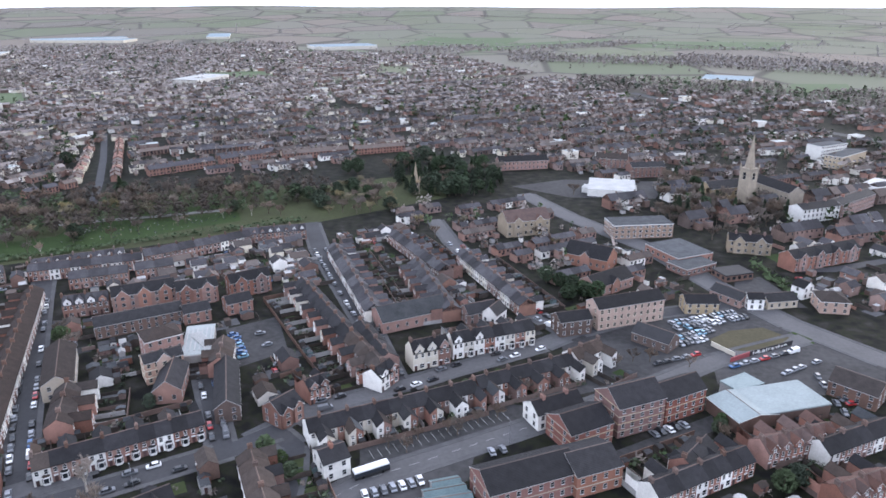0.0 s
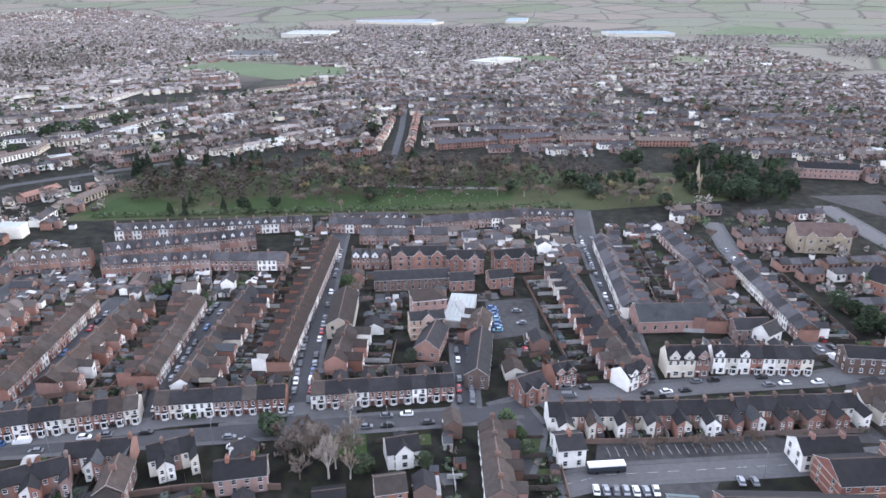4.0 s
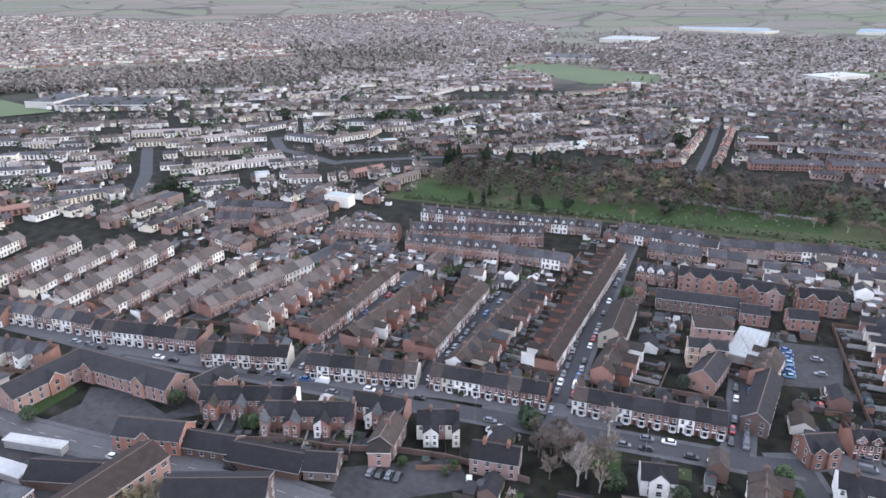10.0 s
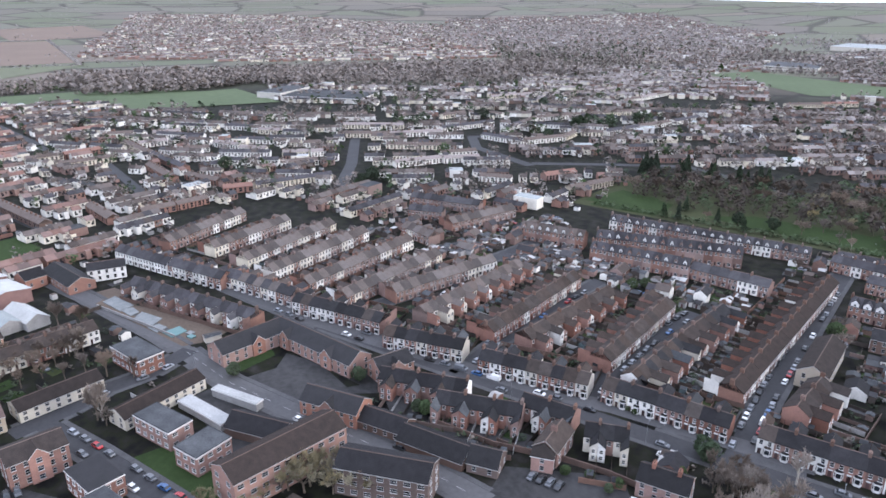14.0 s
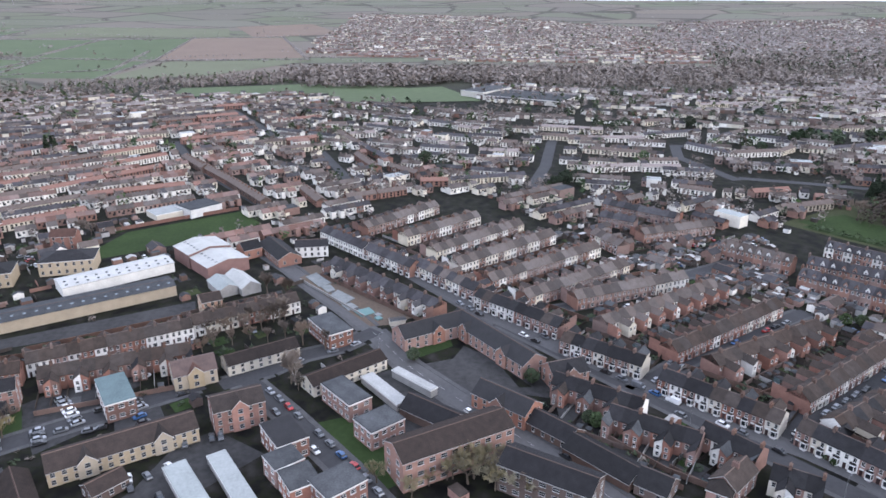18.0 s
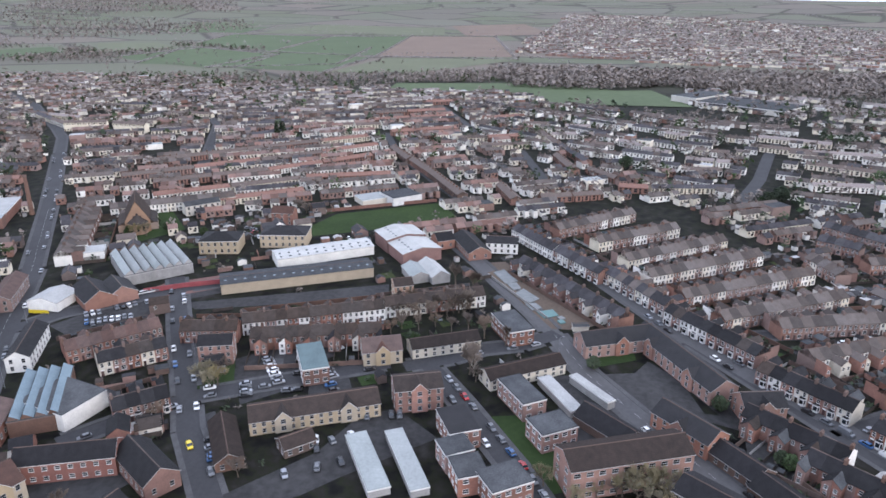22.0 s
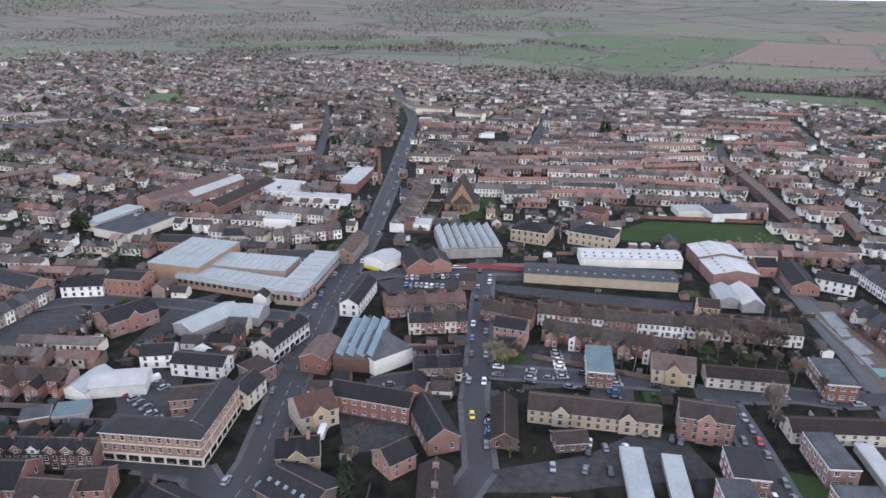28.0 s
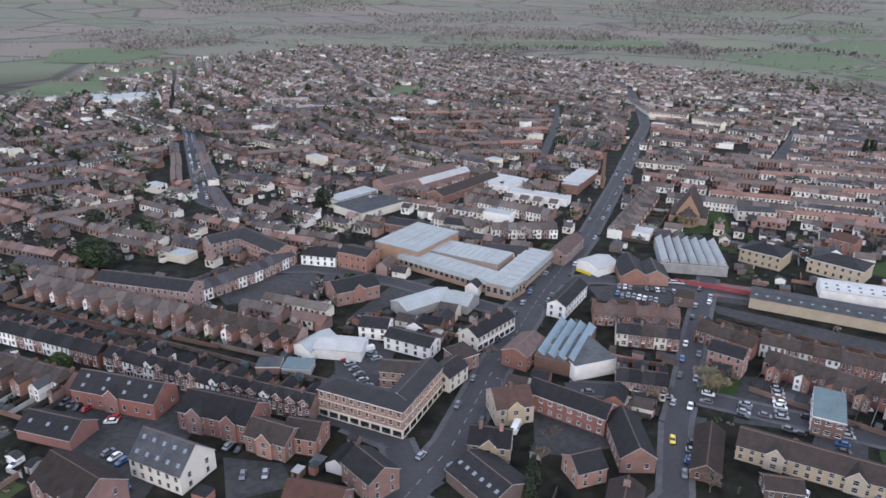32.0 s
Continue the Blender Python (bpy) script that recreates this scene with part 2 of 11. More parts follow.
    def gable_walls(self, x0, x1, d0, d1, eave, ridge, key):
        """Walls of a house whose ridge runs along x."""
        c = (d0 + d1) / 2
        self.face([(x0, d0, 0), (x1, d0, 0), (x1, d0, eave), (x0, d0, eave)], key)
        self.face([(x1, d1, 0), (x0, d1, 0), (x0, d1, eave), (x1, d1, eave)], key)
        self.face([(x1, d0, 0), (x1, d1, 0), (x1, d1, eave), (x1, c, ridge), (x1, d0, eave)], key)
        self.face([(x0, d1, 0), (x0, d0, 0), (x0, d0, eave), (x0, c, ridge), (x0, d1, eave)], key)

    def gable_roof(self, x0, x1, d0, d1, eave, ridge, key, over=0.3, thick=0.16, verge=0.0, edge=None):
        """Two slabs of roof with real thickness and eaves."""
        c = (d0 + d1) / 2
        slope = (ridge - eave) / (c - d0)
        x0, x1 = x0 - verge, x1 + verge
        a0, a1, lo = d0 - over, d1 + over, eave - over * slope
        for s, d in ((1, a0), (-1, a1)):
            p = [(x0, d, lo), (x1, d, lo), (x1, c, ridge), (x0, c, ridge)]
            q = [(x, y, z + thick) for x, y, z in p]
            if s < 0:
                p, q = p[::-1], q[::-1]
            self.face(q, key)
            self.face(p[::-1], edge or key)
            for i in range(4):
                j = (i + 1) % 4
                self.face([p[i], p[j], q[j], q[i]], edge or key)
        if thick >= 0.15 and key not in ("white_sheet", "white_roof", "metal_roof"):
            # the ridge tiles
            t = ridge + thick
            for e in (-1, 1):
                self.face([(x0, c + e * 0.2, t - 0.2 * slope + 0.03), (x1, c + e * 0.2, t - 0.2 * slope + 0.03), (x1, c, t + 0.09), (x0, c, t + 0.09)][::-e], "ridge_tile")

    def hip_roof(self, x0, x1, d0, d1, eave, ridge, key, over=0.35):
        x0, x1, d0, d1 = x0 - over, x1 + over, d0 - over, d1 + over
        c, h = (d0 + d1) / 2, min((d1 - d0) / 2, (x1 - x0) / 2 - 0.2)
        a, b = (x0 + h, c, ridge), (x1 - h, c, ridge)
        self.face([(x0, d0, eave), (x1, d0, eave), b, a], key)
        self.face([(x1, d1, eave), (x0, d1, eave), a, b], key)
        self.face([(x1, d0, eave), (x1, d1, eave), b], key)
        self.face([(x0, d1, eave), (x0, d0, eave), a], key)
        self.box(x0, d0, eave - 0.25, x1, d1, eave - 0.01, "white_trim")

    def window(self, x, y, z, w, h, face=-1, trim="white_trim", sill=True):
        """A window in a wall whose outside looks along face * y: one frame with a crossbar, two panes set back in it, and a sill."""
        t, o, g = 0.055, y + face * 0.10, y + face * 0.03
        xs = (x - w / 2 - t, x - w / 2, x + w / 2, x + w / 2 + t)
        zs = (z - 2 * t, z, z + h * 0.5 - 0.04, z + h * 0.5 + 0.04, z + h, z + h + t)
        i = len(self.v)
        pts = [(a, o, c) for c in zs for a in xs] + [(a, g, c) for c in zs[1:5] for a in xs[1:3]]
        lo = y + face * (0.2 if sill else 0.1)
        for a in range(4):
            pts[a] = (pts[a][0] + (0.08 if a > 1 else -0.08), lo, pts[a][2])
        pts += [(xs[0], y, zs[0]), (xs[3], y, zs[0]), (xs[3], y, zs[5]), (xs[0], y, zs[5])]
        self.v += [tuple(self.m @ Vector(p)) for p in pts] if self.m else pts
        def add(f, key):
            self.f.append(tuple(i + k for k in (f if face < 0 else f[::-1])))
            self.s.append(self.slot(key))
        for r in range(5):
            for c in range(3):
                if c == 1 and r in (1, 3):
                    continue
                k = r * 4 + c
                add((k, k + 1, k + 5, k + 4), trim)
        for r, b in ((1, 24), (3, 28)):
            k = r * 4 + 1
            q, p = (k, k + 1, k + 5, k + 4), (b, b + 1, b + 3, b + 2)
            add(p, "glass")
            for e in range(4):
                d = (e + 1) % 4
                add((q[e], q[d], p[d], p[e]), trim)
        add((32, 33, 3, 2, 1, 0), trim)
        add((33, 34, 23, 19, 15, 11, 7, 3), trim)
        add((34, 35, 20, 21, 22, 23), trim)
        add((35, 32, 0, 4, 8, 12, 16, 20), trim)

    def mesh(self, name):
        me = bpy.data.meshes.new(name)
        me.from_pydata(self.v, [], self.f)
        for k in self.mats:
            me.materials.append(MAT[k])
        me.polygons.foreach_set("material_index", self.s)
        me.update()
        return me


STORE = {}
def stored(key, build):
    """The mesh under that key, built once."""
    if key not in STORE:
        s = Shape()
        build(s)
        STORE[key] = s.mesh(key[0])
    return STORE[key]


def part(name, me, parent, label="", at=None):
    ob = new(name, me)
    ob.parent = parent
    if at:
        ob.matrix_basis = at
    if label:
        tagged(ob, label)
    return ob


def ground_rect(name, pts, key, z, label, category):
    s = Shape()
    s.face([(x, y, z) for x, y in pts], key)
    n = len(pts)
    for i in range(n):
        a, b = pts[i], pts[(i + 1) % n]
        s.face([(*a, -0.05), (*b, -0.05), (*b, z), (*a, z)], key)
    ob = new(name, s.mesh(name))
    return tagged(ob, label, category, kind="structure")


BUSY = set()
def claim(x, y, r=4.0):
    for i in range(int((x - r) // 4), int((x + r) // 4) + 1):
        for j in range(int((y - r) // 4), int((y + r) // 4) + 1):
            BUSY.add((i, j))


def busy(x, y):
    return (int(x // 4), int(y // 4)) in BUSY


def frame_of(x1, y1, x2, y2, side):
    """A pose whose x runs along the line and whose -y (the front) looks to the side: +1 left, -1 right of the line."""
    if side > 0:
        x1, y1, x2, y2 = x2, y2, x1, y1
    a = math.atan2(y2 - y1, x2 - x1)
    return Matrix.Translation((x1, y1, 0)) @ Matrix.Rotation(a, 4, "Z"), math.hypot(x2 - x1, y2 - y1)


# ---- terraced houses ----
WALLS = {"b": "brick", "w": "white_render", "c": "cream_render", "n": "brown_brick", "g": "grey_render", "o": "orange_brick", "u": "buff_brick"}
ROOFS = {"d": "dark_tile", "s": "slate", "t": "brown_tile", "r": "red_tile", "p": "pale_tile"}
WORDS = {"brick": "red brick", "white_render": "white rendered", "cream_render": "cream rendered", "brown_brick": "brown brick", "grey_render": "grey rendered",
         "orange_brick": "orange brick", "red_brick": "deep red brick", "pale_orange_brick": "pale orange brick", "buff_brick": "buff brick", "stone": "honey stone", "slate": "grey slate", "brown_tile": "brown tile", "dark_tile": "dark brown tile", "red_tile": "red tile", "pale_tile": "pale brown tile"}
UNIT = 4.5


def house(m, width, depth, eave, ridge, wall, roof, style, front_seen, near, wing, end, flip, rng):
    """One house of a terrace: walls, roof slabs, chimney, windows, door, and a rear wing on its party wall."""
    W, h = UNIT, depth / 2
    sx = width / W
    wk, rk = WALLS[wall], ROOFS[roof]
    key = (depth, eave, ridge)
    walls = stored(("wall", *key, wk), lambda s: s.gable_walls(0, W, -h, h, eave, ridge, wk))
    ob = new("terraced_house", walls)
    ob.matrix_basis = m @ Matrix.Diagonal((sx, 1, 1, 1))
    tagged(ob, "%s terraced house with a %s roof%s" % (WORDS[wk], WORDS[rk], " and bay window" if style == "bay" else ""), "house", "terraced houses")
    part("roof", stored(("roof", *key, rk), lambda s: s.gable_roof(0, W, -h, h, eave, ridge, rk)), ob)

    def stack(s):
        s.box(-0.42, -0.7, ridge - 1.0, 0.42, 0.7, ridge + 1.0, "brown_brick")
        s.box(-0.5, -0.78, ridge + 1.0, 0.5, 0.78, ridge + 1.2, "brown_brick")
        for y in (-0.5, -0.17, 0.17, 0.5):
            s.box(-0.12, y - 0.11, ridge + 1.2, 0.12, y + 0.11, ridge + 1.6, "terracotta")
    if flip or end:
        part("chimney", stored(("chimney", ridge), stack), ob, at=Matrix.Translation((0.5 if end else 0.0, 0, 0)))
    if front_seen:
        def windows(s, which):
            up = eave - 2.0
            if which == 0:
                s.window(1.1, -h, up, 0.9, 1.45)
            elif which == 1:
                s.window(3.35, -h, up, 0.9, 1.45)
            else:
                s.window(3.1, -h, 0.8, 1.5, 1.6)
        def door(s):
            s.box(0.5, -h - 0.06, 0, 1.4, -h, 2.05, "door_paint")
            s.box(0.35, -h - 0.12, 2.05, 1.55, -h, 2.5, "white_trim", floor=True)
        def bay(s):
            p = [(1.95, -h), (2.35, -h - 0.8), (3.75, -h - 0.8), (4.15, -h)]
            for (ax, ay), (bx, by) in zip(p, p[1:]):
                s.face([(ax, ay, 0), (bx, by, 0), (bx, by, 0.8), (ax, ay, 0.8)], "white_trim")
                s.face([(ax, ay, 0.8), (bx, by, 0.8), (bx, by, 2.3), (ax, ay, 2.3)], "glass")
                s.face([(ax, ay, 2.3), (bx, by, 2.3), (bx, by, 2.75), (ax, ay, 2.75)], "white_trim")
            for ax, ay in p:
                s.box(ax - 0.09, ay - 0.09, 0.8, ax + 0.09, ay + 0.09, 2.3, "white_trim")
            s.face([(*p[0], 2.75), (*p[1], 2.75), (2.5, -h, 3.3)], rk)
            s.face([(*p[1], 2.75), (*p[2], 2.75), (3.6, -h, 3.3), (2.5, -h, 3.3)], rk)
            s.face([(*p[2], 2.75), (*p[3], 2.75), (3.6, -h, 3.3)], rk)
        if near:
            for i in (0, 1):
                part("window", stored(("window", *key, i), lambda s, i=i: windows(s, i)), ob)
            if style == "bay":
                part("bay_window", stored(("bay_window", *key, rk), bay), ob, "white-framed bay window")
            else:
                part("window", stored(("window", *key, 2), lambda s: windows(s, 2)), ob)
            part("door", stored(("door", *key), door), ob)
        else:
            def all_front(s):
                for i in range(2):
                    windows(s, i)
                bay(s) if style == "bay" else windows(s, 2)
                door(s)
            part("front_windows", stored(("front_windows", *key, style, rk), all_front), ob)
        if style in ("dormer", "gable"):
            def dormer(s):
                z, c = eave + 0.2, W / 2
                w2 = 0.85 if style == "dormer" else 1.5
                top = ridge - 0.2 if style == "dormer" else ridge + 0.1
                y = -h + 0.5 if style == "dormer" else -h - 0.05
                z0 = z if style == "dormer" else eave - 0.3
                s.face([(c - w2, y, z0), (c + w2, y, z0), (c + w2, y, z + 1.2), (c, y, top), (c - w2, y, z + 1.2)], "white_trim" if style == "dormer" else wk)
                for e in (-1, 1):
                    s.face([(c + e * w2, y, z0), (c + e * w2, -0.2, z0), (c + e * w2, -0.2, z + 1.2), (c + e * w2, y, z + 1.2)], wk)
                    s.face([(c + e * (w2 + 0.25), y - 0.3, z + 1.0), (c, y - 0.3, top + 0.12), (c, 0, top + 0.12), (c + e * (w2 + 0.25), 0, z + 1.0)], rk)
                    s.face([(c + e * (w2 + 0.25), y - 0.31, z + 0.85), (c, y - 0.31, top - 0.05), (c, y - 0.31, top + 0.14), (c + e * (w2 + 0.25), y - 0.31, z + 1.02)], "white_trim")
                s.window(c, y, z + 0.05, 0.9, 1.0)
            part("dormer", stored(("dormer", *key, style, wk, rk), dormer), ob, "gabled dormer with white bargeboards")
    if wing:
        # the rear wing hugs one party wall, so that neighbours' wings pair up
        a, b = (0.05, 2.3) if flip else (W - 2.3, W - 0.05)
        out, we = h + wing, eave - 0.6
        mid = (a + b) / 2
        rkk = rk if rng.random() < 0.5 else rng.choice(["slate", "brown_tile", "felt_roof", rk])
        wkk = wk if rng.random() < 0.45 else rng.choice(["brick", "brick", wk, "white_render", "brick", "cream_render"])
        def rear(s):
            s.face([(b, h, 0), (b, out, 0), (b, out, we), (b, h, we)], wkk)
            s.face([(a, out, 0), (a, h, 0), (a, h, we), (a, out, we)], wkk)
            hi = we + 1.9
            tall, low = (a, b) if flip else (b, a)
            s.face([(b, out, 0), (a, out, 0), (a, out, hi if flip else we), (b, out, we if flip else hi)], wkk)
            if not near:
                s.window(mid, out, we - 1.9, 0.9, 1.2, 1)
                s.window(mid, out, 0.9, 1.1, 1.2, 1)
        def rear_roof(s):
            hi = we + 1.9
            za, zb = (hi, we) if flip else (we, hi)
            lo_over = 0.2
            ax, bx = (a, b + lo_over) if flip else (a - lo_over, b)
            p = [(ax, h - 1.6, za), (bx, h - 1.6, zb), (bx, out + 0.15, zb), (ax, out + 0.15, za)]
            q = [(x, y, z + 0.15) for x, y, z in p]
            s.face(q, rkk)
            for i in range(4):
                j = (i + 1) % 4
                s.face([p[i], p[j], q[j], q[i]], rkk)
        w = part("rear_wing", stored(("rear_wing", *key, wing, flip, wkk, near), rear), ob)
        part("wing_roof", stored(("wing_roof", *key, wing, flip, rkk), rear_roof), w)
        if near and not front_seen:
            def wing_window(s, z):
                s.window(mid, out, z, 0.9, 1.2, 1)
            for z in (0.9, eave - 2.4):
                part("window", stored(("rear_window", *key, wing, flip, z), lambda s, z=z: wing_window(s, z)), w)
            xx = W - 1.3 if flip else 1.3
            part("window", stored(("back_window", *key, flip), lambda s: s.window(xx, h, eave - 2.0, 0.95, 1.3, 1)), ob)
    elif not front_seen:
        def back(s):
            s.window(1.3, h, eave - 2.0, 1.0, 1.3, 1)
            s.window(3.3, h, eave - 2.0, 1.0, 1.3, 1)
            s.window(2.3, h, 0.9, 1.8, 1.3, 1)
        part("rear_windows", stored(("rear_windows", *key), back), ob)
    return ob


NEAR, APART = 252, 275
ROOF_KEYS = ("slate", "dark_tile", "brown_tile", "red_tile", "pale_tile", "ridge_tile")
HOUSE_WORDS = {"bay": " and bay window", "dormer": " and white dormer", "gable": " and street gable"}


def far_house(s, m, width, depth, eave, ridge, wk, rk, style, seen, wing, flip, rng):
    """The same house for a far terrace, drawn into the mesh of the whole row."""
    s.m = m
    h = depth / 2
    s.plain_house(0, width, -h, h, eave, ridge, wk, rk, thick=0.16)
    for e in (-1, 1):
        s.face([(0, e * 0.2, ridge + 0.12), (width, e * 0.2, ridge + 0.12), (width, 0, ridge + 0.26), (0, 0, ridge + 0.26)][::-e], "ridge_tile")
    if flip:
        s.box(-0.42, -0.7, ridge - 1.0, 0.42, 0.7, ridge + 1.2, "brown_brick")
        s.box(-0.15, -0.6, ridge + 1.2, 0.15, 0.6, ridge + 1.55, "terracotta")
    if seen:
        s.window(width * 0.27, -h, eave - 2.0, 0.95, 1.4)
        s.window(width * 0.75, -h, eave - 2.0, 0.95, 1.4)
        if style == "bay":
            s.box(width * 0.5, -h - 0.75, 0, width * 0.92, -h, 2.7, "white_trim", rk)
            s.box(width * 0.54, -h - 0.8, 0.8, width * 0.88, -h - 0.7, 2.2, "glass")
        else:
            s.window(width * 0.68, -h, 0.9, 1.5, 1.4)
        s.box(width * 0.15, -h - 0.06, 0, width * 0.33, -h, 2.1, "door_paint")
        if style in ("dormer", "gable"):
            c, y, w2 = width / 2, -h + (0.4 if style == "dormer" else -0.1), 0.85 if style == "dormer" else 1.5
            top = ridge - 0.2
            s.face([(c - w2, y, eave - 0.2), (c + w2, y, eave - 0.2), (c + w2, y, eave + 1.3), (c, y, top), (c - w2, y, eave + 1.3)], "white_trim" if rng.random() < 0.6 else wk)
            for e in (-1, 1):
                s.face([(c + e * w2, y, eave - 0.2), (c + e * w2, -0.2, eave - 0.2), (c + e * w2, -0.2, eave + 1.3), (c + e * w2, y, eave + 1.3)], wk)
                s.face([(c + e * (w2 + 0.2), y - 0.2, eave + 1.2), (c, y - 0.2, top + 0.15), (c, 0, top + 0.15), (c + e * (w2 + 0.2), 0, eave + 1.2)], rk)
            s.window(c, y, eave + 0.1, 0.8, 1.0)
    if wing:
        a, b = (0.05, width * 0.5) if flip else (width * 0.5, width - 0.05)
        out, we, hi = h + wing, eave - 0.6, eave + 1.2
        wkk = "brick" if rng.random() < 0.65 else rng.choice(["brick", "white_render", "brick", "cream_render"])
        za, zb = (hi, we) if flip else (we, hi)
        s.face([(b, h, 0), (b, out, 0), (b, out, zb), (b, h, zb)], wkk)
        s.face([(a, out, 0), (a, h, 0), (a, h, za), (a, out, za)], wkk)
        s.face([(b, out, 0), (a, out, 0), (a, out, za), (b, out, zb)], wkk)
        s.face([(a - 0.1, h - 1.5, za + 0.05), (b + 0.1, h - 1.5, zb + 0.05), (b + 0.1, out + 0.15, zb + 0.05), (a - 0.1, out + 0.15, za + 0.05)], rk)
        if not seen:
            s.window((a + b) / 2, out, we - 1.8, 0.9, 1.2, 1)
            s.window(width * (0.75 if flip else 0.25), h, eave - 1.9, 0.9, 1.2, 1)
    elif not seen:
        s.window(width * 0.27, h, eave - 2.0, 0.95, 1.4, 1)
        s.window(width * 0.75, h, eave - 2.0, 0.95, 1.4, 1)
    s.m = None


SHRUBS = Shape()
def shrub(s, x, y, r, h, key, rng, n=14):
    """A loose bush of leaf clumps."""
    for i in range(n):
        a, u = rng.uniform(0, 6.283), rng.random()
        q = r * math.sqrt(rng.random())
        c = Vector((x + q * math.cos(a), y + q * math.sin(a), h * (0.15 + 0.85 * u) * (1 - 0.4 * (q / r) ** 2)))
        d1 = Vector((rng.uniform(-1, 1), rng.uniform(-1, 1), rng.uniform(-0.6, 0.6))) * r * 0.55
        d2 = Vector((rng.uniform(-1, 1), rng.uniform(-1, 1), rng.uniform(-0.2, 1))) * r * 0.55
        s.face([c - d1, c + d2 * 0.6, c + d1, c - d2 * 0.8], key)


def yards(m, length, n, w, depth, garden, near, rng):
    """Fences, back walls, sheds and bushes behind a terrace."""
    y0 = depth / 2 + 0.4
    ff = Shape()
    for i in range(n + 1):
        if rng.random() < 0.85:
            L = garden * rng.uniform(0.75, 1.0)
            ff.box(i * w - 0.05, y0, 0, i * w + 0.05, y0 + L, rng.choice([1.2, 1.7, 1.7, 1.9]), rng.choice(["fence_wood", "fence_wood", "brown_brick", "grey_render", "fence_wood"]))
    ff.box(0, y0 + garden, 0, length, y0 + garden + 0.2, 1.8, "brown_brick")
    fence = tagged(new("garden_fence", ff.mesh("boards")), "weathered boarded fences between terraced back yards", "fence", kind="stuff")
    fence.matrix_basis = m
    sheds = Shape()
    for i in range(n):
        if rng.random() < 0.5:
            x, y = i * w + rng.uniform(1.3, w - 1.3), y0 + garden - rng.uniform(1.3, 2.5)
            a, b, z = rng.uniform(0.9, 1.2), rng.uniform(0.9, 1.4), rng.uniform(1.8, 2.3)
            key = rng.choice(["fence_wood", "fence_wood", "fence_wood", "brick", "teal_roof", "brown_brick"])
            def shed(s, key=key, a=a, b=b, z=z):
                s.box(-a, -b, 0, a, b, z, key)
                s.gable_roof(-a, a, -b, b, z, z + 0.45, rng.choice(["felt_roof", "dark_roof", "felt_roof", "slate"]), 0.12, 0.06)
            if near:
                ss = Shape()
                shed(ss)
                ob = tagged(new("garden_shed", ss.mesh("shed")), "small garden shed with a felt roof in a back yard", "shed", "garden sheds")
                ob.matrix_basis = m @ Matrix.Translation((x, y, 0))
            else:
                sheds.m = m @ Matrix.Translation((x, y, 0))
                shed(sheds)
        for q in range(rng.choice([0, 1, 1, 2, 3])):
            p = m @ Vector((i * w + rng.uniform(0.8, w - 0.8), y0 + garden * rng.uniform(0.45, 0.95), 0))
            shrub(SHRUBS, p.x, p.y, rng.uniform(0.6, 1.7), rng.uniform(0.8, 3.4), rng.choice(["hedge", "hedge", "twigs", "evergreen"]), rng)
        if rng.random() < 0.45:
            # a patch of lawn or paving
            p = Shape()
            key = rng.choice(["grass", "rough_grass", "pavement", "pavement", "tarmac_yard"])
            a, b = i * w + 0.3, i * w + w - 0.3
            c, d = y0 + garden * rng.uniform(0.35, 0.5), y0 + garden * rng.uniform(0.7, 0.95)
            LAWNS.m = m
            z = 0.04 + 0.0017 * (len(LAWNS.f) % 41)
            LAWNS.face([(a, c, z), (b, c, z), (b, d, z), (a, d, z)], key)
    if sheds.f:
        tagged(new("garden_sheds", sheds.mesh("sheds")), "small garden sheds in terraced back yards", "shed", kind="stuff")


LAWNS = Shape()


